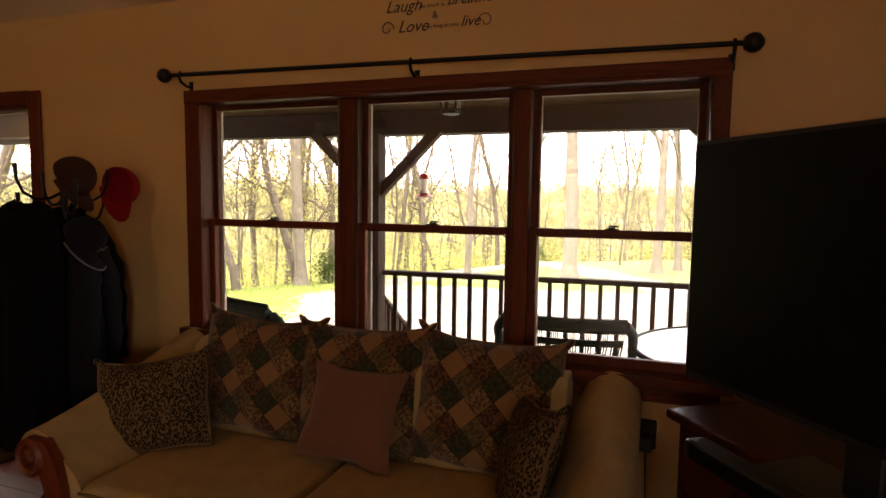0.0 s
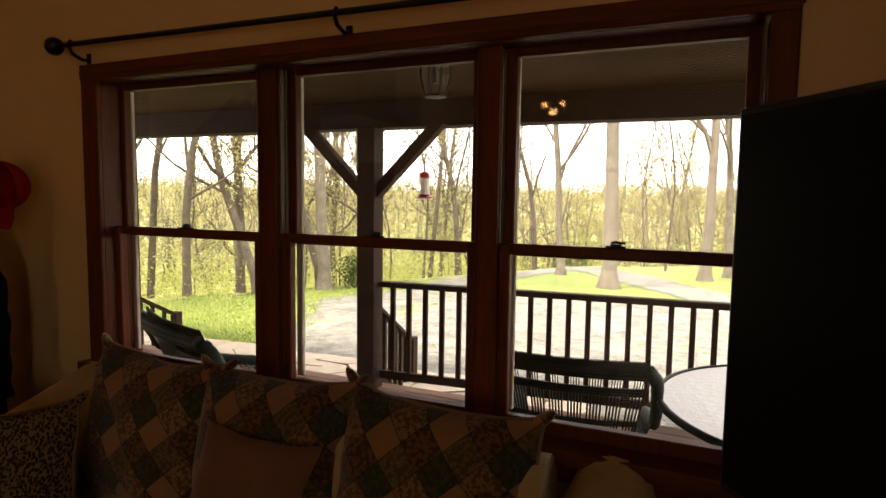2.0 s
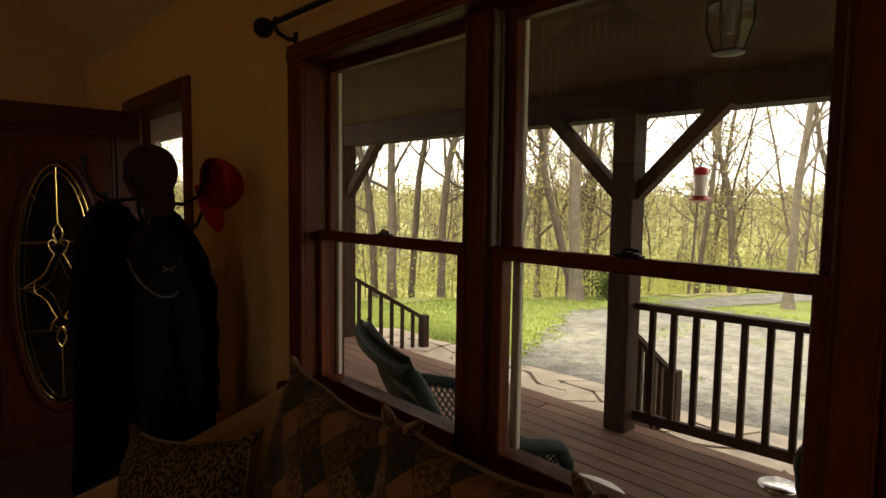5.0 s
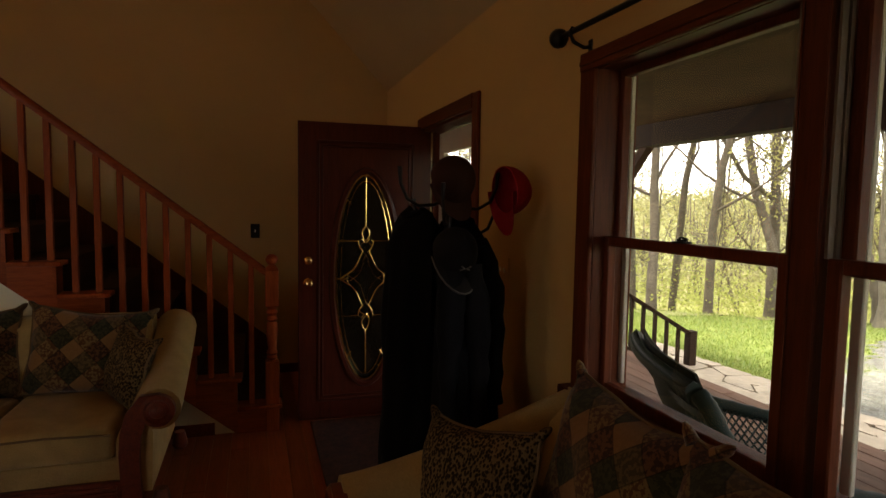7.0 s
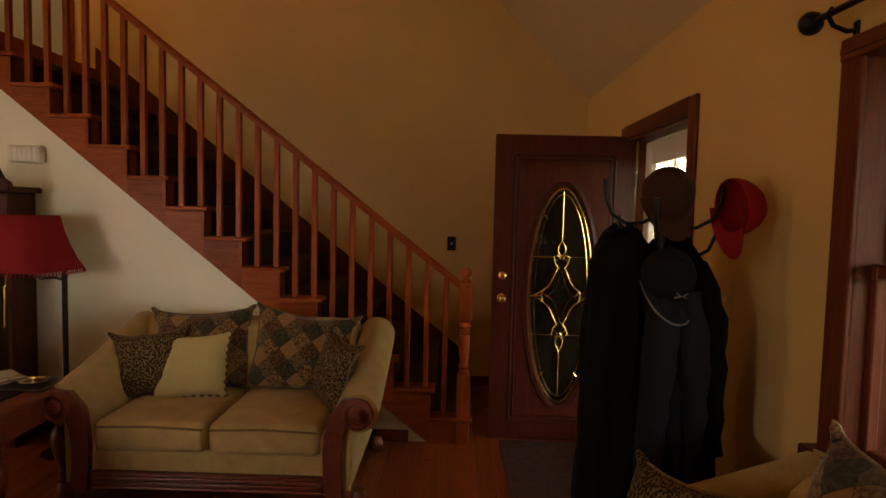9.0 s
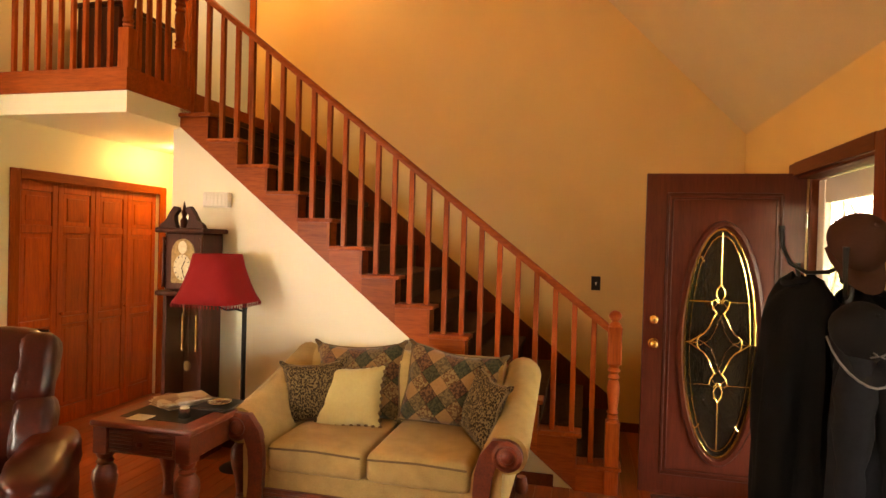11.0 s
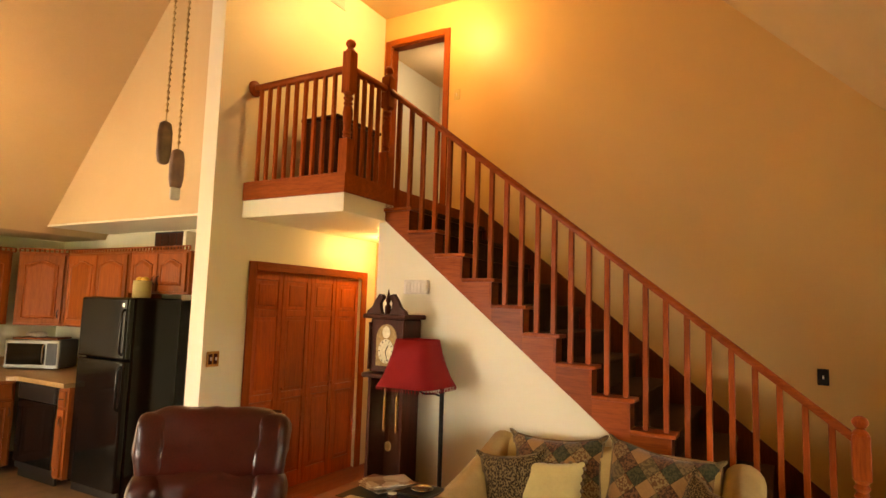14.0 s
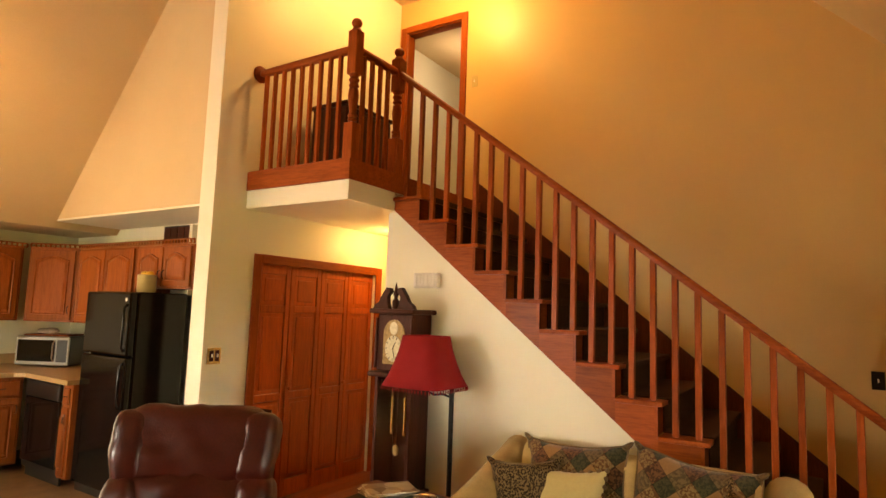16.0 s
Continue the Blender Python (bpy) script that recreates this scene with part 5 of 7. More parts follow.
def coat(name, x, y, top, bottom, wx, wy, material, label, seed, flare=0.0, sleeves=(1,)):
    """A hanging coat: hunched round the hook, sloping shoulders, falling in long uneven folds."""
    bm = bmesh.new()
    rows, n = 34, 64
    rings = []
    for r in range(rows + 1):
        q = r / rows
        z = top + (bottom - top) * q
        f = (0.3 + 0.7 * min(1, q / 0.1) ** 0.5) * (0.82 + 0.16 * min(1, q / 0.3) + flare * q)
        ring = []
        for k in range(n):
            a = 2 * math.pi * k / n
            deep = min(1, q / 0.35)
            fold = 1 + 0.09 * deep * math.sin(a * 5 + seed + 2.2 * noise.noise(Vector((q * 1.3, seed, a * 0.3)))) + 0.05 * deep * math.sin(a * 11 + seed * 2 + 3 * q) + 0.16 * noise.noise(Vector((math.cos(a) * 1.4 + seed, math.sin(a) * 1.4, q * 3)))
            ring.append(bm.verts.new((x + wx * f * fold * math.cos(a), y + wy * f * fold * math.sin(a), z + 0.02 * math.sin(a * 2 + seed) + 0.012 * math.sin(a * 5 + seed))))
        rings.append(ring)
    for a, b in zip(rings, rings[1:]):
        for k in range(n):
            bm.faces.new((a[k], a[(k + 1) % n], b[(k + 1) % n], b[k]))
    bm.faces.new(rings[0])
    bm.faces.new(list(reversed(rings[-1])))
    t = thing(name, (0, 0, 0), label, "coat")
    part("body", bm, material, t, smooth=True)
    for s in sleeves:
        pts = [(x + wx * 0.55, y + s * wy * 0.35, top - 0.09), (x + wx * 0.95, y + s * wy * 0.6, top - 0.28), (x + wx * 1.1, y + s * wy * 0.72, top - 0.5), (x + wx * 1.08, y + s * wy * 0.7, top - 0.74)]
        sl = tube(bmesh.new(), [Vector(p).lerp(Vector(q), u / 4) for p, q in zip(pts, pts[1:]) for u in range(4)] + [pts[-1]], [0.045 + 0.012 * math.sin(k * 0.5) + 0.006 * math.sin(k * 2.3 + seed) for k in range(13)], 14)
        part("sleeve", sl, material, t, smooth=True)
    bm = bmesh.new()
    tube(bm, [(x + wx * 0.4 * math.cos(a), y + wy * 0.4 * math.sin(a), top - 0.01 + 0.01 * math.cos(2 * a)) for a in [k * math.pi / 8 for k in range(17)]], 0.013, 8, False)
    part("collar", bm, material, t, "turned-up collar", True)
    return t


coat("coat", CR[0] - 0.12, CR[1] - 0.1, 1.475, 0.36, 0.22, 0.135, M["coat"], "long black coat hanging on the rack", 1.0, 0.05)
coat("coat", CR[0] - 0.06, CR[1] + 0.07, 1.45, 0.3, 0.18, 0.13, M["coat"], "black winter coat hanging on the rack", 4.0, 0.32, (1,))
coat("coat", CR[0] + 0.1, CR[1] + 0.01, 1.36, 0.24, 0.09, 0.09, M["coat_grey"], "dark grey coat hanging on the rack", 8.0, 0.2, (-1, 1))


def cap(name, m, material, label, bill=0.09, trim=None):
    t = new(name)
    t.empty_display_size = 0.1
    t.matrix_basis = m
    tagged(t, label, "cap")
    bm = bmesh.new()
    bmesh.ops.create_uvsphere(bm, u_segments=24, v_segments=14, radius=1)
    bmesh.ops.bisect_plane(bm, geom=bm.verts[:] + bm.edges[:] + bm.faces[:], plane_co=(0, 0, -0.05), plane_no=(0, 0, -1), clear_outer=True)
    for v in bm.verts:
        v.co = Vector((v.co.x * 0.088, v.co.y * 0.1, v.co.z * 0.115 * (1 - 0.08 * v.co.y)))
    c = part("crown", bm, material, t, smooth=True)
    so = c.modifiers.new("thick", "SOLIDIFY")
    so.thickness = 0.003
    part("button", lathe(bmesh.new(), [(0.008, 0.112), (0.007, 0.118), (0.002, 0.12)], (0, 0, 0), 10), material, t)
    bm = bmesh.new()
    for dz in (0.0, 0.004):
        pts = [(0.078 * math.cos(a), -0.088 * math.sin(a) - 0.0, -0.006 + dz) for a in [math.pi * k / 12 for k in range(13)]]
        out = [(0.086 * math.cos(a), -(0.09 + bill) * math.sin(a), -0.006 + dz + 0.022 * (math.cos(a) ** 2) * -1) for a in [math.pi * k / 12 for k in range(13)]]
        A, B = [bm.verts.new(p) for p in pts], [bm.verts.new(p) for p in out]
        for k in range(12):
            bm.faces.new((A[k], A[k + 1], B[k + 1], B[k]))
    b = part("bill", bm, material, t, smooth=True)
    if trim:
        out = [(0.086 * math.cos(a), -(0.09 + bill) * math.sin(a), -0.004 - 0.022 * math.cos(a) ** 2) for a in [math.pi * k / 12 for k in range(13)]]
        part("edging", tube(bmesh.new(), out, 0.004, 6), trim, b, "grey edging")
        bm = bmesh.new()
        for s in (-1, 1):
            tube(bm, [(0.02 * s, -0.1, 0.068), (0.003 * s, -0.105, 0.056), (0.02 * s, -0.104, 0.044)], 0.003, 6)
        part("badge", bm, trim, t, "grey crossed badge")
    return t


cap("cap", pose(CR[0] + 0.07, CR[1] - 0.01, 1.6, 58, 0, 100), M["cap_brown"], "brown cap on top of the coat rack")
cap("cap", pose(CR[0] + 0.12, CR[1] + 0.2, 1.565, 84, 0, 192), M["cap_red"], "bright red cap hung on a hook")
cap("cap", pose(CR[0] + 0.13, CR[1] - 0.015, 1.32, 54, 0, 96), M["cap_black"], "black cap with grey edging hung on the rack", trim=M["grey"])

# ---- ceiling fan chains ----
M["chain"] = plain("chain_brass", (0.5, 0.34, 0.14), 0.4, 0.3)
M["fob"] = plain("fob_brown", (0.2, 0.105, 0.052), 0.5, var=0.3, scale=60)
fan = thing("ceiling_fan", (-0.165, 1.2, 2.75), "dark ceiling fan with two beaded pull chains", "ceiling fan")
part("motor", lathe(bmesh.new(), [(0.03, 0.28), (0.1, 0.26), (0.13, 0.2), (0.13, 0.14), (0.08, 0.08), (0.06, 0.0), (0.05, -0.02)], seg=24), M["mahog"], fan, smooth=True)
part("downrod", tube(bmesh.new(), [(0, 0, 0.27), (0, 0, 1.85)], 0.013, 10), M["iron"], fan)
for k in range(5):
    bm = boxed(0.16, 0.62, -0.065, 0.065, -0.004, 0.004, bevel=0.003)
    bmesh.ops.transform(bm, matrix=pose(0, 0, 0.17, 0, 0, 72 * k) @ pose(0, 0, 0, 10, 0, 0), verts=bm.verts)
    bl = part("blade", bm, M["mahog"], fan)
    bm = boxed(0.1, 0.2, -0.02, 0.02, -0.006, 0.0, bevel=0.002)
    bmesh.ops.transform(bm, matrix=pose(0, 0, 0.165, 0, 0, 72 * k), verts=bm.verts)
    part("blade_iron", bm, M["iron"], bl)
for k, (dx, dy, z, hh, mt) in enumerate(((0.006, -0.008, -0.85, 0.055, "mahog"), (-0.004, 0.006, -0.885, 0.05, "white"))):
    bm = bmesh.new()
    for q in range(int((-z - 0.02) / 0.008)):
        lathe(bm, [(0.0005, -0.0028), (0.0024, 0), (0.0005, 0.0028)], (dx, dy, -0.02 - q * 0.008), 5)
    tube(bm, [(dx, dy, -0.02), (dx, dy, z)], 0.0007, 4)
    c = part("pull_chain", bm, M["chain"], fan, "beaded brass pull chain")
    part("fob", puff(bmesh.new(), (dx, dy, z - hh / 2), (0.017, 0.012, hh), power=4, n=8, wrinkle=0.0), M["fob"], c, "small brown oval fob", True)
    if k:
        part("fob_tag", boxed(dx - 0.006, dx + 0.006, dy - 0.004, dy + 0.004, z - hh - 0.014, z - hh + 0.002, bevel=0.002), M["paper"], c, "pale fob tag")
# ---- ceiling lights ----
for loc, lab in (((-4.25, -1.1, 4.95), "brass ceiling light over the landing"), ((-4.6, -1.62, 2.367), "glass ceiling light in the hall")):
    lt = thing("ceiling_light", loc, lab, "ceiling light")
    part("canopy", lathe(bmesh.new(), [(0.09, -0.0), (0.09, -0.012), (0.05, -0.03)], seg=22), M["brass"], lt, smooth=True)
    part("socket", lathe(bmesh.new(), [(0.018, -0.03), (0.018, -0.07)], seg=12), M["brass"], lt)

# ---- kitchen ----
solo("wall_kitchen_back", boxed(-3.5, -3.42, -5.6, -2.2, 0, 2.35), M["white_wall"], "white kitchen wall behind the cabinets", "wall", kind="structure")
solo("kitchen_floor", boxed(-3.4, 2.8, -5.3, -2.9, -0.004, 0.016), M["tile"], "tan mottled vinyl kitchen floor", "floor", kind="structure")
solo("wall_kitchen_south", wall_with_holes(bmesh.new(), "x", -5.3, -5.42, -3.42, 2.8, 0, 2.3, [(-1.2, 0.9, 0.05, 2.02)]), M["white_wall"], "white kitchen wall with a patio door opening", "wall", kind="structure")
for dims in ((-1.28, -1.2, -5.3, -5.28, 0.05, 2.1), (0.9, 0.98, -5.3, -5.28, 0.05, 2.1), (-1.2, 0.9, -5.3, -5.278, 2.02, 2.1)):
    solo("trim", boxed(*dims), M["trim"], "red-brown stained patio door casing", "trim", kind="structure")


def cab_door(c, x0, x1, z0, z1, arch=True, name="door"):
    """A raised-panel oak door on the plane y = 0, front towards -y."""
    w = x1 - x0
    d = part(name, boxed(x0, x1, -0.02, 0, z0, z1, bevel=0.004), M["cab"], c)
    e = 0.05
    n = 10
    up = 0.045 if arch else 0.0

    def outline(m, y):
        pts = [(x0 + e + m, z0 + e + m), (x1 - e - m, z0 + e + m), (x1 - e - m, z1 - e - m - up)]
        for k in range(1, n):
            u = k / n
            pts.append((x1 - e - m - u * (w - 2 * e - 2 * m), z1 - e - m - up + up * math.sin(math.pi * u) ** 1.5))
        pts.append((x0 + e + m, z1 - e - m - up))
        return pts
    bm = bmesh.new()
    A, B, D, C = [[bm.verts.new((x, y, z)) for x, z in outline(m, y)] for m, y in ((0, -0.0203), (0.006, -0.03), (0.015, -0.0225), (0.038, -0.032))]
    for P, Q in ((A, B), (B, D), (D, C)):
        for k in range(len(P)):
            j = (k + 1) % len(P)
            bm.faces.new((P[k], P[j], Q[j], Q[k]))
    bm.faces.new(C)
    part("panel", bm, M["cab"], d)
    return d


def cabinet(loc, rz, w, z0, z1, depth, doors, label, drawers=False, group=""):
    c = thing("cabinet", loc, label, "cabinet", group, rz=rz)
    part("body", boxed(0, w, 0.001, depth, z0, z1), M["cab"], c)
    top = z1 - 0.02
    for k in range(doors):
        a, b = 0.02 + k * (w - 0.04) / doors + 0.006, 0.02 + (k + 1) * (w - 0.04) / doors - 0.006
        if drawers:
            d = part("drawer", boxed(a, b, -0.02, 0, z1 - 0.17, z1 - 0.03, bevel=0.008), M["cab"], c)
            part("handle", tube(bmesh.new(), [((a + b) / 2 - 0.04, -0.02, z1 - 0.1), ((a + b) / 2, -0.04, z1 - 0.1), ((a + b) / 2 + 0.04, -0.02, z1 - 0.1)], 0.004, 6), M["iron"], d)
            top = z1 - 0.19
        d = cab_door(c, a, b, z0 + 0.02, top, not drawers)
        hx = b - 0.025 if k % 2 == 0 else a + 0.025
        hz = z0 + 0.12 if not drawers else top - 0.1
        part("handle", tube(bmesh.new(), [(hx, -0.02, hz - 0.04), (hx, -0.04, hz - 0.02), (hx, -0.04, hz + 0.02), (hx, -0.02, hz + 0.04)], 0.004, 6), M["iron"], d)
    return c


G = "oak kitchen cabinets"
OL = "oak wall cabinet with arched raised-panel doors"
# faces towards the east: local x runs north
cabinet((-3.05, -3.42, 0), 90, 0.84, 1.72, 2.1, 0.35, 2, "short oak cabinet above the refrigerator", group=G)
cabinet((-3.05, -4.46, 0), 90, 1.03, 1.37, 2.1, 0.35, 2, OL, group=G)
cabinet((-2.77, -4.86, 0), 125, 0.48, 1.37, 2.1, 0.3, 1, "diagonal corner oak wall cabinet", group=G)
cabinet((-1.95, -4.95, 0), 180, 0.8, 1.37, 2.1, 0.33, 2, OL, group=G)
gr = thing("gallery_rail", (0, 0, 2.1), "small turned oak gallery rail on top of the cabinets", "rail")
runs = [((-3.04, -2.58), (-3.04, -4.46)), ((-3.04, -4.46), (-2.77, -4.86)), ((-2.77, -4.94), (-1.95, -4.94))]
for (ax, ay), (bx, by) in runs:
    L = math.hypot(bx - ax, by - ay)
    for z in (0.006, 0.042):
        part("rail", tube(bmesh.new(), [(ax, ay, z), (bx, by, z)], 0.007, 6), M["cab"], gr)
    n = int(L / 0.045)
    for k in range(n + 1):
        u = k / n
        part("spindle", boxed(ax + (bx - ax) * u - 0.007, ax + (bx - ax) * u + 0.007, ay + (by - ay) * u - 0.007, ay + (by - ay) * u + 0.007, 0.006, 0.042), M["cab"], gr)
cabinet((-2.66, -3.69, 0), 90, 0.15, 0.1, 0.88, 0.6, 1, "oak base cabinet with a drawer", True, G)
cabinet((-1.6, -4.4, 0), 180, 1.04, 0.1, 0.88, 0.6, 3, "oak base cabinet with drawers", True, G)
dw = thing("dishwasher", (-2.66, -4.01, 0), "black dishwasher between oak cabinets", "dishwasher", rz=90)
part("body", boxed(-0.32, 0.32, 0.0, 0.55, 0.1, 0.87), M["black"], dw)
part("door", boxed(-0.31, 0.31, -0.025, 0.0, 0.16, 0.72, bevel=0.006), M["fridge"], dw)
part("control_panel", boxed(-0.31, 0.31, -0.03, 0.0, 0.725, 0.865, bevel=0.006), M["black"], dw)
part("toe_kick", boxed(-0.31, 0.31, 0.03, 0.05, 0.016, 0.15), M["black"], dw)
bm = prism(bmesh.new(), [(-3.4, -3.54), (-2.61, -3.54), (-2.61, -4.3), (-2.54, -4.37), (-1.55, -4.37), (-1.55, -5.29), (-3.4, -5.29)], "z", 0.88, 0.92)
solo("worktop", bm, M["counter"], "tan laminate worktop on oak cabinets", "worktop")
solo("backsplash", prism(bmesh.new(), [(-3.4, -3.46), (-3.4, -5.29), (-1.55, -5.29), (-1.55, -5.27), (-3.38, -5.27), (-3.38, -3.46)], "z", 0.92, 1.02), M["counter"], "tan laminate backsplash behind the worktop", "backsplash")
fr = thing("refrigerator", (-2.7, -3.2, 0), "glossy black top-freezer refrigerator", "refrigerator", rz=90)
part("cabinet_body", boxed(-0.34, 0.34, 0.07, 0.68, 0.02, 1.68, bevel=0.01), M["fridge"], fr)
part("freezer_door", boxed(-0.34, 0.34, 0.0, 0.065, 1.16, 1.675, bevel=0.018, seg=3), M["fridge"], fr)
part("fridge_door", boxed(-0.34, 0.34, 0.0, 0.065, 0.09, 1.15, bevel=0.018, seg=3), M["fridge"], fr)
for z0, z1 in ((1.2, 1.58), (0.75, 1.11)):
    part("handle", tube(bmesh.new(), [(0.3, 0.0, z0), (0.3, -0.022, z0 + 0.03), (0.3, -0.022, z1 - 0.03), (0.3, 0, z1)], 0.01, 8), M["fridge"], fr, smooth=True)
part("badge", boxed(0.27, 0.3, -0.003, 0, 1.6, 1.63, bevel=0.001), M["steel"], fr, "small silver badge")
part("grille", boxed(-0.33, 0.33, 0.04, 0.06, 0.016, 0.085), M["black"], fr)
cn = thing("canister", (-2.93, -3.04, 1.68), "yellow canister with two yellow lids on the refrigerator", "canister")
part("body", lathe(bmesh.new(), [(0.07, 0), (0.075, 0.01), (0.075, 0.14), (0.078, 0.145), (0.07, 0.15)], seg=22), M["cream"], cn, smooth=True)
for s in (-1, 1):
    pb = bmesh.new()
    bmesh.ops.create_uvsphere(pb, u_segments=14, v_segments=8, radius=0.034, matrix=Matrix.Translation((0, s * 0.038, 0.16)) @ Matrix.Diagonal((1, 1, 0.7, 1)))
    part("lid", pb, M["yellow"], cn, "round yellow lid", True)
M["steel_dark"] = plain("brushed_steel", (0.24, 0.23, 0.21), 0.4, 0.8, var=0.1, bumps=0.03)
mw = thing("microwave", (-2.93, -4.75, 0.92), "silver and black microwave on the worktop", "microwave", rz=125)
part("body", boxed(-0.26, 0.26, 0.0, 0.36, 0.015, 0.3, bevel=0.01), M["black"], mw)
part("front", boxed(-0.26, 0.26, -0.02, 0.0, 0.015, 0.3, bevel=0.01, seg=2), M["steel_dark"], mw)
part("window", boxed(-0.24, 0.12, -0.024, -0.018, 0.055, 0.265, bevel=0.002), M["fridge"], mw, "black glass window")
part("keypad", boxed(0.14, 0.24, -0.024, -0.018, 0.05, 0.27, bevel=0.002), M["black"], mw)
part("handle", tube(bmesh.new(), [(0.115, -0.02, 0.06), (0.115, -0.045, 0.09), (0.115, -0.045, 0.23), (0.115, -0.02, 0.26)], 0.008, 8), M["steel"], mw)
bd = thing("bread_board", (-2.97, -4.8, 1.22), "wooden board with a pale loaf bag on the microwave", "board", rz=125)
part("board", boxed(-0.24, 0.2, 0.02, 0.3, 0, 0.015, bevel=0.003), M["cab"], bd)
part("bag", puff(bmesh.new(), (-0.08, 0.15, 0.045), (0.2, 0.14, 0.06), n=8), M["paper"], bd, "pale loaf bag", True)
kv = thing("wall_grille", (-3.42, -3.4, 2.24), "dark metal air grille high on the kitchen wall", "vent", rz=90)
part("frame", boxed(-0.23, 0.23, -0.008, 0, -0.1, 0.1, bevel=0.003), M["iron"], kv)
for k in range(4):
    part("slat", boxed(-0.215 + k * 0.11, -0.115 + k * 0.11, -0.014, -0.008, -0.085, 0.085, bevel=0.002), M["mahog"], kv)
pd_ = thing("pendant_lamp", (-1.3, -3.1, 2.7), "brass hanging lamp with two glowing bulbs", "lamp")
part("stem", tube(bmesh.new(), [(0, 0, 0.12), (0, 0, 1.22)], 0.008, 8), M["brass"], pd_)
part("canopy", lathe(bmesh.new(), [(0.06, 1.23), (0.05, 1.2), (0.01, 1.18)], seg=18), M["brass"], pd_)
m, nt, b = nodes_of("glowing_bulb")
b.inputs["Emission Color"].default_value, b.inputs["Emission Strength"].default_value = (1, 0.5, 0.16, 1), 2.5
M["bulb"] = m
for s in (-1, 1):
    arm = part("arm", tube(bmesh.new(), [(0, 0, 0.14), (s * 0.08, 0, 0.18), (s * 0.13, 0, 0.2)], 0.007, 8), M["brass"], pd_)
    pb = bmesh.new()
    bmesh.ops.create_uvsphere(pb, u_segments=14, v_segments=10, radius=0.045, matrix=Matrix.Translation((s * 0.13, 0, 0.15)))
    bo = part("bulb", pb, M["bulb"], arm, "glowing warm bulb", True)

# ---- porch ----
def skew(x):
    return 5.94 + 0.05 * (x + 1.9)


pc = thing("porch_roof", (0, 0, 0), "dark timber porch roof and beam on posts", "porch roof", kind="structure")
part("ceiling_boards", boxed(-7.5, 5, YO, 6.5, 2.34, 2.4), M["porch_ceil"], pc)
bm = bmesh.new()
prism(bm, [(-7.5, skew(-7.5) - 0.1 + 0.2), (5, skew(5) - 0.1), (5, skew(5) + 0.1), (-7.5, skew(-7.5) + 0.3)], "z", 2.12, 2.335)
part("beam", bm, M["porch_x"], pc)
part("roof", boxed(-7.6, 5.1, YO, 6.7, 2.41, 2.46), M["porch"], pc)
for x in (-5.6, -1.905, 1.55):
    y = skew(x) if x > -3 else 5.98
    ps = thing("porch_post", (x, y, -0.1), "dark timber porch post with diagonal braces", "post", "porch posts")
    part("post", boxed(-0.083, 0.083, -0.08, 0.08, 0, 2.22, bevel=0.006), M["porch"], ps)
    for s in (-1, 1):
        d = 0.045
        part("brace", prism(bmesh.new(), [(s * 0.09, 1.64), (s * 0.09, 1.76), (s * 0.56, 2.225), (s * 0.69, 2.225)], "y", -d, d), M["porch"], ps)


def railing(x0, x1, y0, y1, step, phase=0.08):
    L = math.hypot(x1 - x0, y1 - y0)
    r = thing("porch_railing", (x0, y0, -0.1), "dark timber porch railing with square balusters", "railing", rz=math.degrees(math.atan2(y1 - y0, x1 - x0)))
    part("top_rail", boxed(0, L, -0.045, 0.045, 0.885, 0.93, bevel=0.006), M["porch_x"], r)
    part("bottom_rail", boxed(0, L, -0.02, 0.02, 0.09, 0.16, bevel=0.004), M["porch_x"], r)
    n = int((L - phase) / step)
    for k in range(n + 1):
        x = phase + k * step
        part("baluster", boxed(x - 0.019, x + 0.019, -0.019, 0.019, 0.16, 0.885, bevel=0.002), M["porch"], r)


railing(-1.81, 1.46, 5.96, 6.24, 0.147, 0.116)
railing(1.64, 4.9, 6.25, 6.5, 0.147)
for x, xe, z0, z1, label in ((-1.93, -2.03, 0.62, 0.1, ""), (-5.62, -5.36, 0.62, 0.06, "")):
    r = thing("step_railing", (0, 0, 0), "dark timber railing down the porch steps", "railing")
    ya, yb = 6.06, 6.95
    for dz, nm, hw in ((0, "top_rail", 0.04), (-0.62, "bottom_rail", 0.018)):
        bm = bmesh.new()
        A = [bm.verts.new((x + u, ya, z0 + dz + w)) for u, w in ((-hw, -0.04), (hw, -0.04), (hw, 0), (-hw, 0))]
        B = [bm.verts.new((xe + u, yb, z1 + dz + w)) for u, w in ((-hw, -0.04), (hw, -0.04), (hw, 0), (-hw, 0))]
        bm.faces.new(A)
        bm.faces.new(list(reversed(B)))
        for k in range(4):
            bm.faces.new((A[k], B[k], B[(k + 1) % 4], A[(k + 1) % 4]))
        part(nm, bm, M["porch"], r)
    for k in range(6):
        u = (k + 0.7) / 6.6
        xx, yy, zz = x + (xe - x) * u, ya + (yb - ya) * u, z0 + (z1 - z0) * u
        part("baluster", boxed(xx - 0.018, xx + 0.018, yy - 0.018, yy + 0.018, zz - 0.64, zz - 0.03), M["porch"], r)
    part("end_post", boxed(xe - 0.05, xe + 0.05, yb - 0.02, yb + 0.08, -0.6, z1 + 0.01, bevel=0.004), M["porch"], r)
for k in range(2):
    solo("porch_step", boxed(-5.4, -2.0, 6.1 + k * 0.28, 6.4 + k * 0.28, -0.25 - k * 0.15, -0.21 - k * 0.15, bevel=0.006), M["deck"], "weathered wooden porch step", "step", "porch steps")
lt = thing("porch_lantern", (-0.627, 4.47, 2.34), "dark metal glass lantern under the porch roof", "lantern")
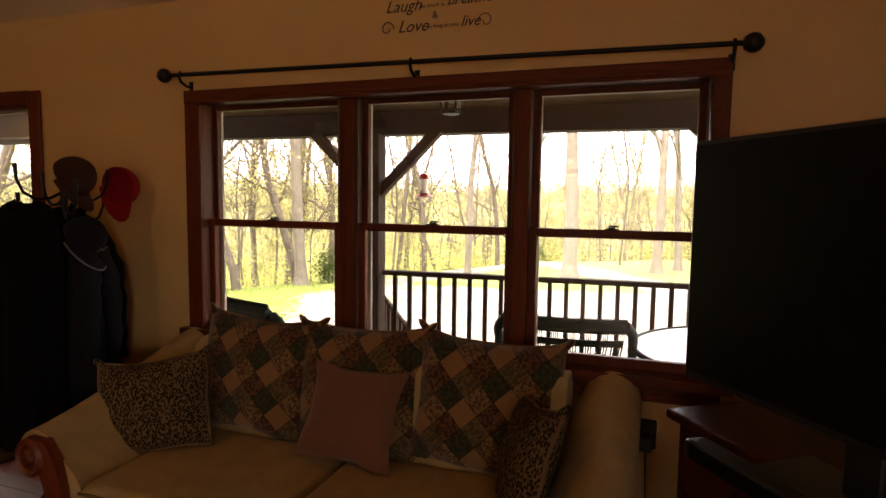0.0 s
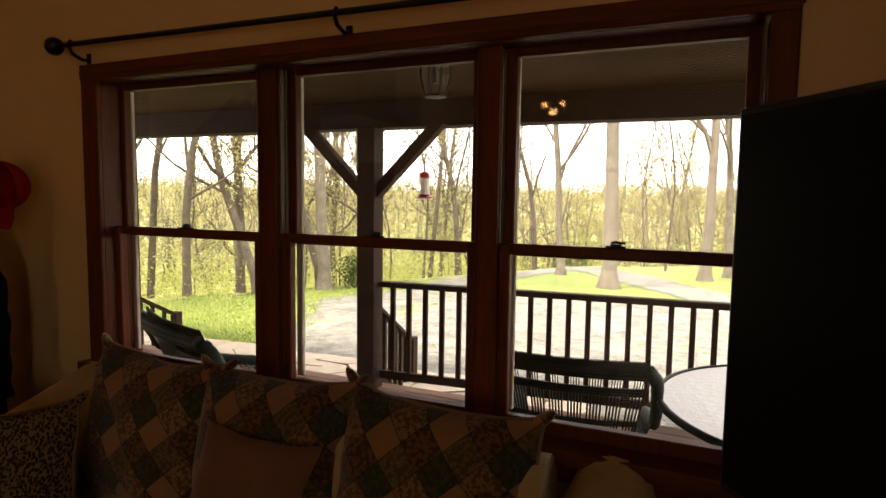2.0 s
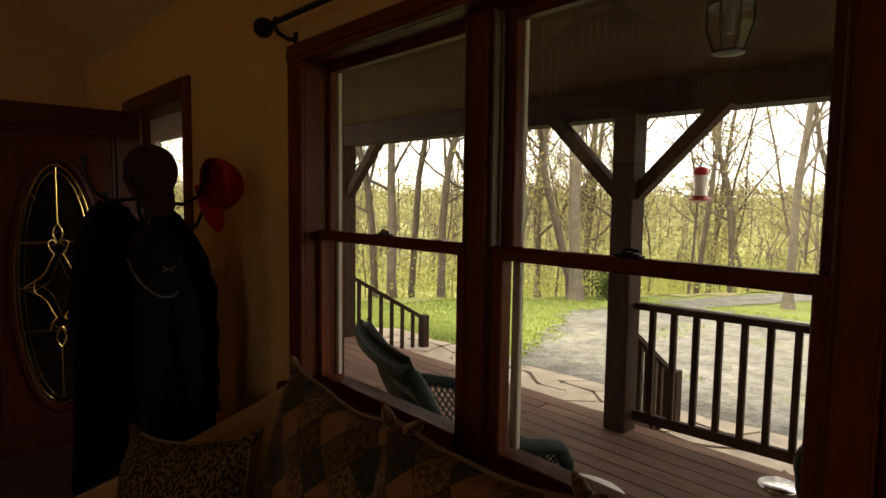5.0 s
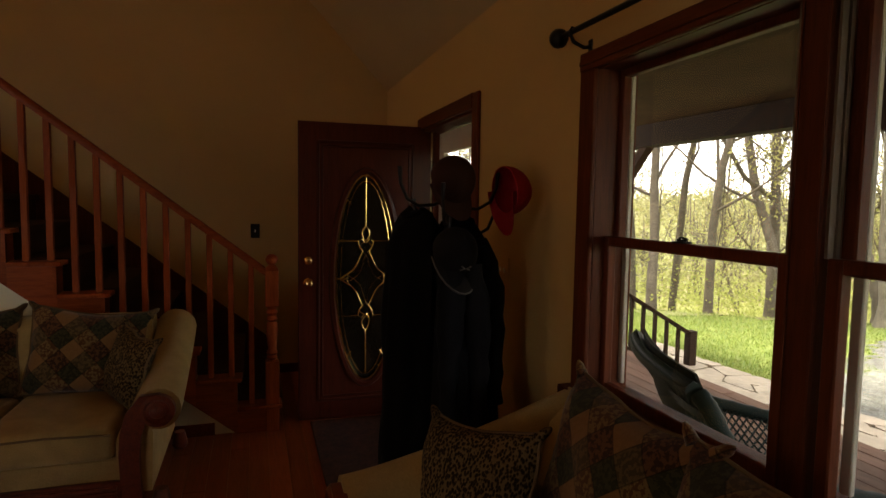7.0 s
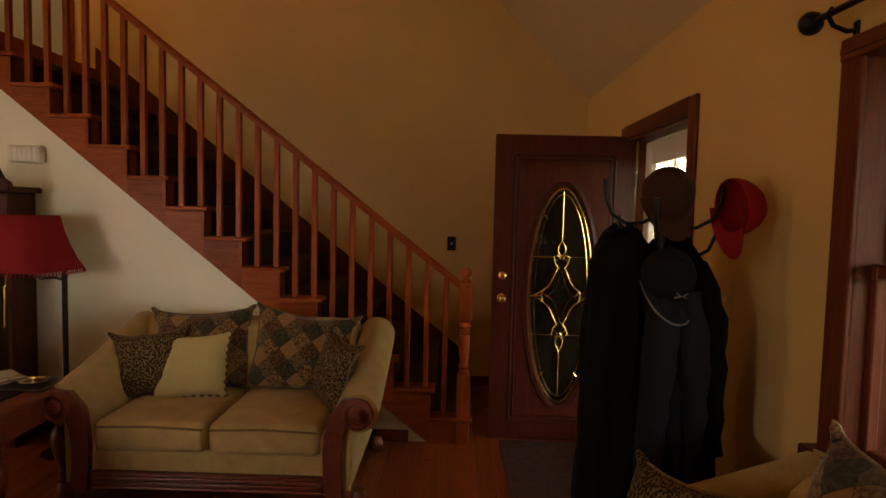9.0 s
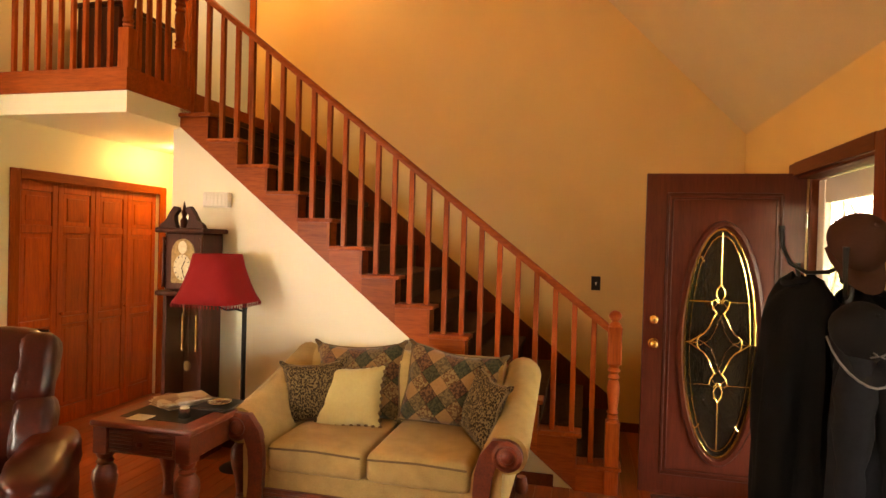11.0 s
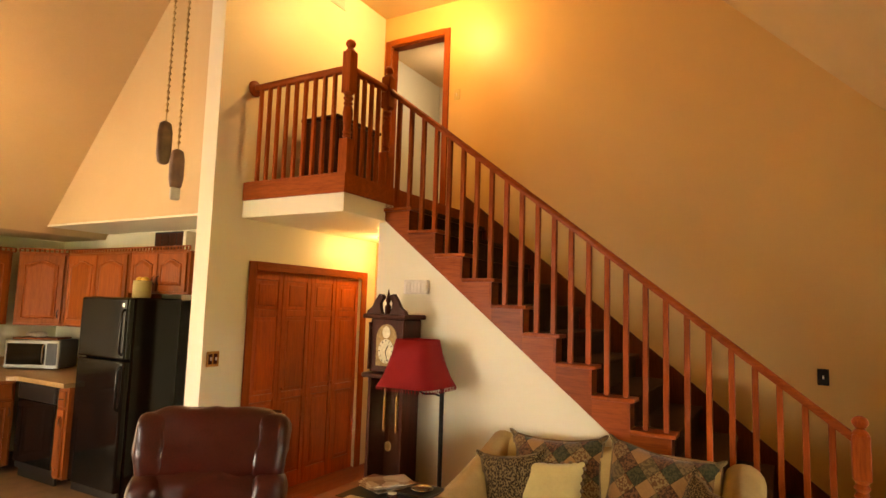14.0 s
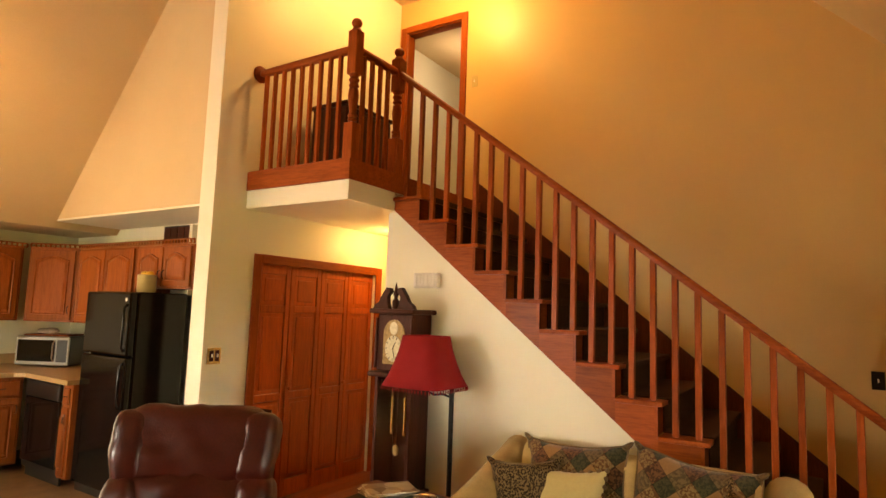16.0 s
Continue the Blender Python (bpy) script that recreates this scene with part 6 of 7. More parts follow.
part("canopy", lathe(bmesh.new(), [(0.07, 0), (0.07, -0.02), (0.03, -0.035), (0.015, -0.07)], seg=18), M["iron"], lt, smooth=True)
part("cap", lathe(bmesh.new(), [(0.03, -0.07), (0.09, -0.095), (0.09, -0.105), (0.08, -0.105)], seg=8), M["iron"], lt)
part("glass", lathe(bmesh.new(), [(0.08, -0.105), (0.083, -0.17), (0.055, -0.26), (0.05, -0.26)], seg=8), M["glass"], lt, "clear lantern glass").visible_shadow = False
part("lamp_holder", tube(bmesh.new(), [(0, 0, -0.1), (0, 0, -0.2)], 0.016, 8), M["grey"], lt)
for k in range(8):
    c, s = math.cos(k * math.pi / 4), math.sin(k * math.pi / 4)
    part("rib", tube(bmesh.new(), [(0.084 * c, 0.084 * s, -0.105), (0.087 * c, 0.087 * s, -0.17), (0.057 * c, 0.057 * s, -0.265)], 0.004, 5), M["iron"], lt)
part("bottom_ring", lathe(bmesh.new(), [(0.058, -0.262), (0.058, -0.272), (0.02, -0.28)], seg=8), M["iron"], lt)
fd = thing("bird_feeder", (-1.39, 5.93, 2.12), "red and clear hanging bird feeder", "bird feeder")
M["feeder"] = plain("feeder_red", (0.4, 0.02, 0.02), 0.35)
part("wire", tube(bmesh.new(), [(0, 0, 0.01), (0, 0, -0.38)], 0.003, 5), M["iron"], fd)
part("cap", lathe(bmesh.new(), [(0.01, -0.365), (0.035, -0.375), (0.045, -0.39), (0.045, -0.42)], seg=18), M["feeder"], fd, smooth=True)
part("bottle", lathe(bmesh.new(), [(0.042, -0.42), (0.042, -0.46), (0.033, -0.5), (0.042, -0.55)], seg=18), M["white"], fd, "clear pale bottle", True)
part("base", lathe(bmesh.new(), [(0.045, -0.55), (0.05, -0.56), (0.07, -0.568), (0.07, -0.578), (0.03, -0.59)], seg=18), M["feeder"], fd, smooth=True)


# wicker chairs
def lattice(bm, P, n, m, r=0.0052):
    """Crossing diagonal canes on the surface P(u, v)."""
    for k in range(-m, n + 1):
        for up in (0, 1):
            pts = []
            for q in range(9):
                v = q / 8
                u = (k + (v if up else 1 - v) * m) / n
                if 0 <= u <= 1:
                    pts.append(P(u, v))
            if len(pts) > 1:
                tube(bm, pts, r, 4, False)
    return bm


def wicker_chair(loc, rz, label, cushion, recline=0.16, deep=1.0):
    """Front towards -y: a flaring flat-topped back of upright canes over diagonal lattice, fat rolled rim and arms."""
    c = thing("wicker_chair", loc, label, "chair", "porch chairs", rz=rz)
    part("seat", boxed(-0.28, 0.28, -0.3 * deep, 0.24, 0.34, 0.38, bevel=0.015), M["wicker"], c)

    def back(u, v):
        hw = 0.27 + 0.17 * v ** 0.8
        x = (2 * u - 1) * hw
        return Vector((x, 0.24 + recline * (0.4 * v + 0.6 * v * v) - 0.05 * (2 * u - 1) ** 2, 0.3 + 0.66 * v))
    bm = bmesh.new()
    for k in range(47):
        u = k / 46
        if k % 6 < 5:
            tube(bm, [back(u, 0.36 + 0.47 * q / 5) for q in range(6)], 0.0062, 4, False)
    part("back_canes", bm, M["wicker"], c, "upright dark green canes")
    part("back_lattice", lattice(bmesh.new(), lambda u, v: back(u, 0.36 * v), 22, 5), M["wicker"], c, "open diagonal lattice")
    bm = bmesh.new()
    for v in (0.0, 0.02, 0.34, 0.36, 0.38, 0.58, 0.6, 0.8, 0.82, 0.84, 0.92, 0.94, 0.96):
        tube(bm, [back(u / 16, v) for u in range(17)], 0.008, 5, False)
    for k in range(60):
        if k % 8 < 5:
            tube(bm, [back(k / 59, 0.84), back(k / 59, 0.93)], 0.0035, 4, False)
    part("back_bands", bm, M["wicker"], c)
    bm = bmesh.new()
    rim = [back(u / 12, 0.99) + Vector((0, 0.015, 0)) for u in range(13)]
    tube(bm, rim, 0.034, 9)
    for k in range(70):
        p = back(k / 69, 0.99) + Vector((0, 0.015, 0))
        tube(bm, [p + Vector((0.005, 0, 0.036)), p + Vector((-0.004, 0.03, 0.012)), p + Vector((0.004, 0.03, -0.015))], 0.006, 4, False)
    part("rolled_rim", bm, M["wicker"], c, "fat braided rim", True)
    for s in (-1, 1):
        top = back(0.5 + 0.5 * s, 0.98)
        arm = [top, top + Vector((s * 0.045, -0.03, -0.05)), Vector((s * 0.485, top.y - 0.1, 0.76)), Vector((s * 0.475, 0.08, 0.64)), Vector((s * 0.44, -0.12 * deep, 0.6)), Vector((s * 0.42, -0.26 * deep, 0.57)), Vector((s * 0.4, -0.31 * deep, 0.48)), Vector((s * 0.36, -0.3 * deep, 0.3)), Vector((s * 0.34, -0.29 * deep, 0.06))]
        fine = [Vector(p).lerp(Vector(q), u / 4) for p, q in zip(arm, arm[1:]) for u in range(4)] + [arm[-1]]
        part("arm", tube(bmesh.new(), fine, [0.032 + 0.004 * (k % 2) for k in range(len(fine))], 9), M["wicker"], c, "fat rolled wicker arm", True)

        def side(u, v, s=s):
            lo = Vector((s * 0.29, 0.22 - 0.5 * deep * u, 0.36))
            hi = Vector((s * (0.46 - 0.05 * u), 0.16 - 0.42 * deep * u, 0.66 - 0.08 * u))
            return lo.lerp(hi, v)
        part("arm_lattice", lattice(bmesh.new(), side, 14, 6), M["wicker"], c, "open diagonal lattice")
        for y in (-0.27 * deep, 0.22):
            part("leg", tube(bmesh.new(), [(s * 0.3, y, 0), (s * 0.29, y, 0.36)], 0.024, 8), M["wicker"], c, smooth=True)
    part("skirt", lattice(bmesh.new(), lambda u, v: Vector((-0.28 + 0.56 * u, -0.29 * deep, 0.16 + 0.18 * v)), 18, 4), M["wicker"], c)
    if cushion:
        bm = bmesh.new()
        n = 14
        cells = {}
        for i in range(n + 1):
            for j in range(n + 1):
                p = back(0.06 + 0.88 * i / n, 0.1 + 0.94 * j / n)
                puffy = 0.05 * (1 - abs(2 * i / n - 1) ** 4) * (1 - abs(2 * j / n - 1) ** 4)
                w = 0.012 * noise.noise(p * 6)
                for sd in (-1, 1):
                    cells[i, j, sd] = bm.verts.new(p + Vector((0, -0.035 + sd * (0.006 + puffy) + w, 0.02)))
        for i in range(n):
            for j in range(n):
                for sd in (-1, 1):
                    bm.faces.new([cells[i, j, sd], cells[i + 1, j, sd], cells[i + 1, j + 1, sd], cells[i, j + 1, sd]])
        for k in range(n):
            for e in ((k, 0, k + 1, 0), (k, n, k + 1, n), (0, k, 0, k + 1), (n, k, n, k + 1)):
                bm.faces.new([cells[e[0], e[1], -1], cells[e[2], e[3], -1], cells[e[2], e[3], 1], cells[e[0], e[1], 1]])
        part("back_cushion", bm, M["cush"], c, "worn grey-green back cushion", True)
        part("seat_cushion", puff(bmesh.new(), (0, -0.04 * deep, 0.42), (0.54, 0.52 * deep, 0.09), power=5), M["cush"], c, "grey-green seat cushion", True)
    return c


wicker_chair((0.16, 4.42, -0.1), 184, "dark green wicker porch chair with a flaring flat-topped back", False).scale = (0.77, 1, 1)
wicker_chair((-1.66, 4.14, -0.1), 157, "dark green wicker porch chair with a grey-green cushion", True, 0.2, 1.1)
gt = thing("patio_table", (1.22, 4.3, -0.1), "round patio table with a frosted glass top", "table")
m, nt, b = nodes_of("frosted_glass")
# near-white base colour stands in for bright sky reflected in the glass
b.inputs["Base Color"].default_value, b.inputs["Roughness"].default_value = (0.8, 0.82, 0.78, 1), 0.2
bump(nt, b, noise_tex(nt, coords(nt), 28, 3), 0.6, 0.01)
part("glass_top", lathe(bmesh.new(), [(0.665, 0.81), (0.665, 0.82)], seg=48), m, gt, "rippled frosted glass top")
rim = [(0.675 * math.cos(2 * math.pi * k / 48), 0.675 * math.sin(2 * math.pi * k / 48), 0.812) for k in range(49)]
part("rim", tube(bmesh.new(), rim, 0.016, 8, False), M["wicker"], gt, "dark metal rim", True)
for k in range(4):
    a = k * math.pi / 2 + 0.6
    part("leg", tube(bmesh.new(), [(0.55 * math.cos(a), 0.55 * math.sin(a), 0.8), (0.4 * math.cos(a), 0.4 * math.sin(a), 0.4), (0.5 * math.cos(a), 0.5 * math.sin(a), 0)], 0.016, 8), M["wicker"], gt, smooth=True)
for (x, y, r, z, mt, lab) in ((-0.95, 4.09, 0.185, 0.49, "white", "small round pale porch table"), (-0.5, 4.87, 0.08, 0.45, "steel", "small ribbed metal stool")):
    t = thing("side_table", (x, y, -0.1), lab, "table")
    part("top", lathe(bmesh.new(), [(r * 0.9, z - 0.02), (r, z - 0.01), (r, z), (r * 0.96, z + 0.004)], seg=32), M[mt], t, smooth=True)
    part("pedestal", lathe(bmesh.new(), [(r * 0.7, 0), (r * 0.6, 0.02), (0.03, 0.08), (0.03, z - 0.05), (r * 0.6, z - 0.02)], seg=20), M[mt], t, smooth=True)
    if mt == "white":
        d = thing("dish", (x + 0.02, y + 0.02, -0.1 + z + 0.004), "orange shallow dish on the porch table", "dish")
        part("bowl", lathe(bmesh.new(), [(0.03, 0), (0.06, 0.008), (0.075, 0.02), (0.07, 0.021), (0.02, 0.008)], seg=24), M["yellow"], d, smooth=True)

# ---- outdoors ----
EDGE_X = [-30, -12, -9, -8, -7, -6, -5, -4, 0, 5, 14, 40]
EDGE_Y = [-38, 0.5, 8.3, 10.3, 13, 15.5, 18, 22, 26, 29, 30, 30]


def into_wood(x, y):
    """How far behind the wood's edge a place lies."""
    return (y - float(np.interp(x, EDGE_X, EDGE_Y))) / (2.6 if x < -4.5 else 1.3)


def ground_z(x, y):
    z = -0.38 - 0.028 * min(24, max(0, y - 6.5))
    z += 0.1 * noise.noise(Vector((x * 0.12, y * 0.12, 0))) * min(1, max(0, y - 9) / 6)
    d = into_wood(x, y)
    if d > 0.5:
        z -= 0.23 * min(d - 0.5, 14)
    r = math.hypot(x, y)
    if r > 36:
        u = min(1, (r - 36) / 26)
        far = float(np.interp(r, [36, 60, 100, 160, 260, 500], [-4, -2.6, -0.4, 2.6, 4.5, 6]))
        z = z + (far - z) * u * u * (3 - 2 * u)
    return z


def sheet(name, xs, ys, lift, material, label, category, keep=None, kind="structure"):
    bm = bmesh.new()
    V = {}
    for i, x in enumerate(xs):
        for j, y in enumerate(ys):
            V[i, j] = bm.verts.new((x, y, ground_z(x, y) + lift))
    for i in range(len(xs) - 1):
        for j in range(len(ys) - 1):
            if keep is None or keep((xs[i] + xs[i + 1]) / 2, (ys[j] + ys[j + 1]) / 2):
                bm.faces.new((V[i, j], V[i + 1, j], V[i + 1, j + 1], V[i, j + 1]))
    for v in [v for v in bm.verts if not v.link_faces]:
        bm.verts.remove(v)
    return solo(name, bm, material, label, category, kind=kind, smooth=True)


m, nt, b = nodes_of("grass_ground")
v = coords(nt)
col = ramp(nt, noise_tex(nt, v, 0.7, 5), [(0.3, (0.11, 0.17, 0.022)), (0.5, (0.17, 0.23, 0.032)), (0.7, (0.25, 0.26, 0.06))])
col = mix(nt, col, ramp(nt, noise_tex(nt, v, 25, 4), [(0.35, (0.07, 0.1, 0.02)), (0.65, (0.22, 0.25, 0.05))]), 0.45)
col = mix(nt, col, ramp(nt, noise_tex(nt, v, 4, 6, 0.75), [(0.38, (0.08, 0.125, 0.02)), (0.52, (0.15, 0.2, 0.035)), (0.64, (0.24, 0.25, 0.08))]), 0.45)
nt.links.new(col, b.inputs["Base Color"])
b.inputs["Roughness"].default_value = 0.95
bump(nt, b, noise_tex(nt, v, 30, 4), 0.8, 0.05)
M["grass"] = m
m, nt, b = nodes_of("leaf_litter")
v = coords(nt)
col = ramp(nt, noise_tex(nt, v, 9, 6, 0.75), [(0.35, (0.09, 0.065, 0.03)), (0.5, (0.19, 0.155, 0.065)), (0.65, (0.28, 0.25, 0.1))])
col = mix(nt, col, ramp(nt, noise_tex(nt, v, 0.5, 4), [(0.4, (0.22, 0.185, 0.08)), (0.55, (0.2, 0.26, 0.055))]), 0.5)
nt.links.new(col, b.inputs["Base Color"])
b.inputs["Roughness"].default_value = 0.95
bump(nt, b, noise_tex(nt, v, 14, 4), 0.8, 0.05)
M["litter"] = m
m, nt, b = nodes_of("gravel")
v = coords(nt)
vo = nt.nodes.new("ShaderNodeTexVoronoi")
vo.inputs["Scale"].default_value = 30
nt.links.new(v, vo.inputs["Vector"])
col = ramp(nt, vo.outputs["Color"], [(0.2, (0.075, 0.074, 0.068)), (0.8, (0.23, 0.225, 0.205))])
col = mix(nt, col, ramp(nt, noise_tex(nt, v, 0.9, 7, 0.7), [(0.38, (0.16, 0.156, 0.14)), (0.5, (0.1, 0.098, 0.066)), (0.58, (0.15, 0.146, 0.12)), (0.66, (0.09, 0.125, 0.03))]), 0.65)
col = mix(nt, col, ramp(nt, noise_tex(nt, v, 3.2, 7, 0.8), [(0.36, (0.55, 0.55, 0.5)), (0.5, (1.0, 1.0, 0.97)), (0.62, (1.5, 1.47, 1.38))]), 1.0, "MULTIPLY")
nt.links.new(col, b.inputs["Base Color"])
b.inputs["Roughness"].default_value = 0.9
bump(nt, b, vo.outputs["Distance"], 0.8, 0.02)
M["gravel"] = m
xs = sorted(set([round(x, 2) for x in np.arange(-32, 20.1, 0.5)] + [-300, -220, -160, -120, -90, -70, -55, -45, -38, 26, 34, 45, 60, 90, 140, 200, 300]))
ys = sorted(set([3.3] + [round(y, 2) for y in np.arange(3.8, 42, 0.5)] + [46, 52, 60, 70, 82, 95, 110, 130, 160, 200, 260, 360, 500]))
sheet("ground", xs, ys, 0, M["grass"], "spring lawn sloping to the woods", "ground")
sheet("forest_floor", xs, ys, 0.02, M["litter"], "brown leaf litter under the bare trees", "ground", lambda x, y: into_wood(x, y) > 0.25 + 0.5 * noise.noise(Vector((x * 0.6, y * 0.6, 2))))


def on_gravel(x, y):
    w = 0.35 * noise.noise(Vector((x * 0.5, y * 0.5, 3))) + 0.15 * noise.noise(Vector((x * 2.1, y * 2.1, 8))) + 0.5 * noise.noise(Vector((x * 9, y * 9, 5)))
    edge = float(np.interp(y, [6.8, 7.5, 9.1, 11.2, 12.4, 14.5, 15.6], [-4.6, -4.25, -5.1, -6.2, -6.05, -5.3, -3.5]))
    yard = 6.9 < y < 14.6 + 0.2 * max(-3, x) + w and x > edge + 0.8 * w
    cx = 2.2 - (y - 14) * 0.6 if y > 13 else 99
    drive = y > 13 and abs(x - cx + 0.3 * math.sin(y * 0.3)) < 1.05 + 0.8 * w and y < 32
    spur = 14 < y < 23 and abs(x + 5.4 - (y - 14.6) * 0.25) < 0.5 + 0.6 * w
    return yard or drive or spur


sheet("gravel_drive", [round(x, 2) for x in np.arange(-8, 14, 0.08)], [round(y, 2) for y in np.arange(6.8, 32, 0.08)], 0.015, M["gravel"], "pale gravel drive curving past the porch", "driveway", on_gravel)
# grass blades on the near lawn and tufts in the gravel
rng = random.Random(5)
gv, gf = [], []
for _ in range(60000):
    x, y = rng.uniform(-10, -2.5), 6.6 + 8 * rng.random() ** 1.5
    if into_wood(x, y) > 0.6:
        continue
    if on_gravel(x, y) and noise.noise(Vector((x * 1.1, y * 1.1, 4))) < 0.33:
        continue
    z, h_, a_ = ground_z(x, y), rng.uniform(0.02, 0.055), rng.uniform(0, 6.283)
    w_ = rng.uniform(0.005, 0.011)
    n_ = len(gv)
    gv += [(x - w_ * math.cos(a_), y - w_ * math.sin(a_), z - 0.005), (x + w_ * math.cos(a_), y + w_ * math.sin(a_), z - 0.005), (x + rng.uniform(-0.03, 0.03), y + rng.uniform(-0.03, 0.03), z + h_)]
    gf.append((n_, n_ + 1, n_ + 2))
m, nt, b = nodes_of("grass_blade")
ge = nt.nodes.new("ShaderNodeNewGeometry")
nt.links.new(ramp(nt, ge.outputs["Random Per Island"], [(0, (0.15, 0.22, 0.03)), (0.6, (0.25, 0.32, 0.05)), (1, (0.36, 0.37, 0.11))]), b.inputs["Base Color"])
b.inputs["Roughness"].default_value = 0.8
me = bpy.data.meshes.new("grass_blades")
me.from_pydata(gv, [], gf)
me.materials.append(m)
tagged(new("grass_blades", me), "short spring grass blades on the lawn", "grass", kind="stuff")
M["stone"] = plain("flagstone", (0.36, 0.3, 0.22), 0.85, var=0.35, scale=4, bumps=0.8, fine=22)
walkway = thing("stone_walk", (0, 0, 0), "pale flat fieldstones laid along the porch", "walkway", kind="structure")
rs = random.Random(12)
jit = {(i, j): (-6.6 + i * 0.42 + rs.uniform(-0.12, 0.12) + 0.2 * (j % 2), 6.62 + j * 0.25 + rs.uniform(-0.06, 0.06)) for i in range(16) for j in range(4)}
for i in range(15):
    for j in range(3):
        c4 = [jit[i, j], jit[i + 1, j], jit[i + 1, j + 1], jit[i, j + 1]]
        cx, cy = sum(p[0] for p in c4) / 4, sum(p[1] for p in c4) / 4
        ring = []
        for p, q in zip(c4, c4[1:] + c4[:1]):
            for u in (0.12, 0.5, 0.88):
                x, y = p[0] + (q[0] - p[0]) * u, p[1] + (q[1] - p[1]) * u
                k = 0.95 + rs.uniform(-0.03, 0.02)
                ring.append((cx + (x - cx) * k, cy + (y - cy) * k))
        z = ground_z(cx, cy)
        part("stone", prism(bmesh.new(), ring, "z", z - 0.03, z + 0.045 + rs.uniform(0, 0.035)), M["stone"], walkway)

M["bark"] = plain("bark", (0.09, 0.072, 0.048), 0.95, var=0.45, scale=5, bumps=0.9, fine=18)
M["bark_pale"] = plain("pale_bark", (0.14, 0.118, 0.083), 0.95, var=0.4, scale=5, bumps=0.9, fine=18)


def leaf_mat(name, a, c):
    """Thin leaves: half of the light comes through them."""
    m, nt, b = nodes_of(name)
    ge = nt.nodes.new("ShaderNodeNewGeometry")
    col = ramp(nt, ge.outputs["Random Per Island"], [(0, a), (1, c)])
    nt.links.new(col, b.inputs["Base Color"])
    b.inputs["Roughness"].default_value = 0.8
    b.inputs["Specular IOR Level"].default_value = 0.1
    tl, mx = nt.nodes.new("ShaderNodeBsdfTranslucent"), nt.nodes.new("ShaderNodeMixShader")
    nt.links.new(col, tl.inputs[0])
    mx.inputs[0].default_value = 0.5
    nt.links.new(b.outputs[0], mx.inputs[1])
    nt.links.new(tl.outputs[0], mx.inputs[2])
    nt.links.new(mx.outputs[0], nt.nodes["Material Output"].inputs[0])
    return m


M["leaf"] = leaf_mat("spring_leaf", (0.24, 0.225, 0.075), (0.42, 0.39, 0.15))
M["leaf_green"] = leaf_mat("shrub_leaf", (0.22, 0.25, 0.06), (0.4, 0.42, 0.12))
M["leaf_far"] = leaf_mat("far_leaf", (0.18, 0.172, 0.08), (0.31, 0.3, 0.13))
M["cedar"] = leaf_mat("cedar_leaf", (0.025, 0.045, 0.014), (0.06, 0.085, 0.024))


def leaves(vf, centre, spread, n, size, rng, flat=0.7):
    verts, faces = vf
    for _ in range(n):
        p = Vector(centre) + Vector((rng.gauss(0, spread), rng.gauss(0, spread), rng.gauss(0, spread * flat)))
        a, b = Vector((rng.gauss(0, 1), rng.gauss(0, 1), rng.gauss(0, 1))).normalized(), Vector((rng.gauss(0, 1), rng.gauss(0, 1), rng.gauss(0, 1)))
        b = (b - a * a.dot(b)).normalized()
        s = size * rng.uniform(0.6, 1.3)
        k = len(verts)
        verts += [p - a * s, p + b * s * 0.5, p + a * s, p - b * s * 0.5]
        faces.append((k, k + 1, k + 2, k + 3))


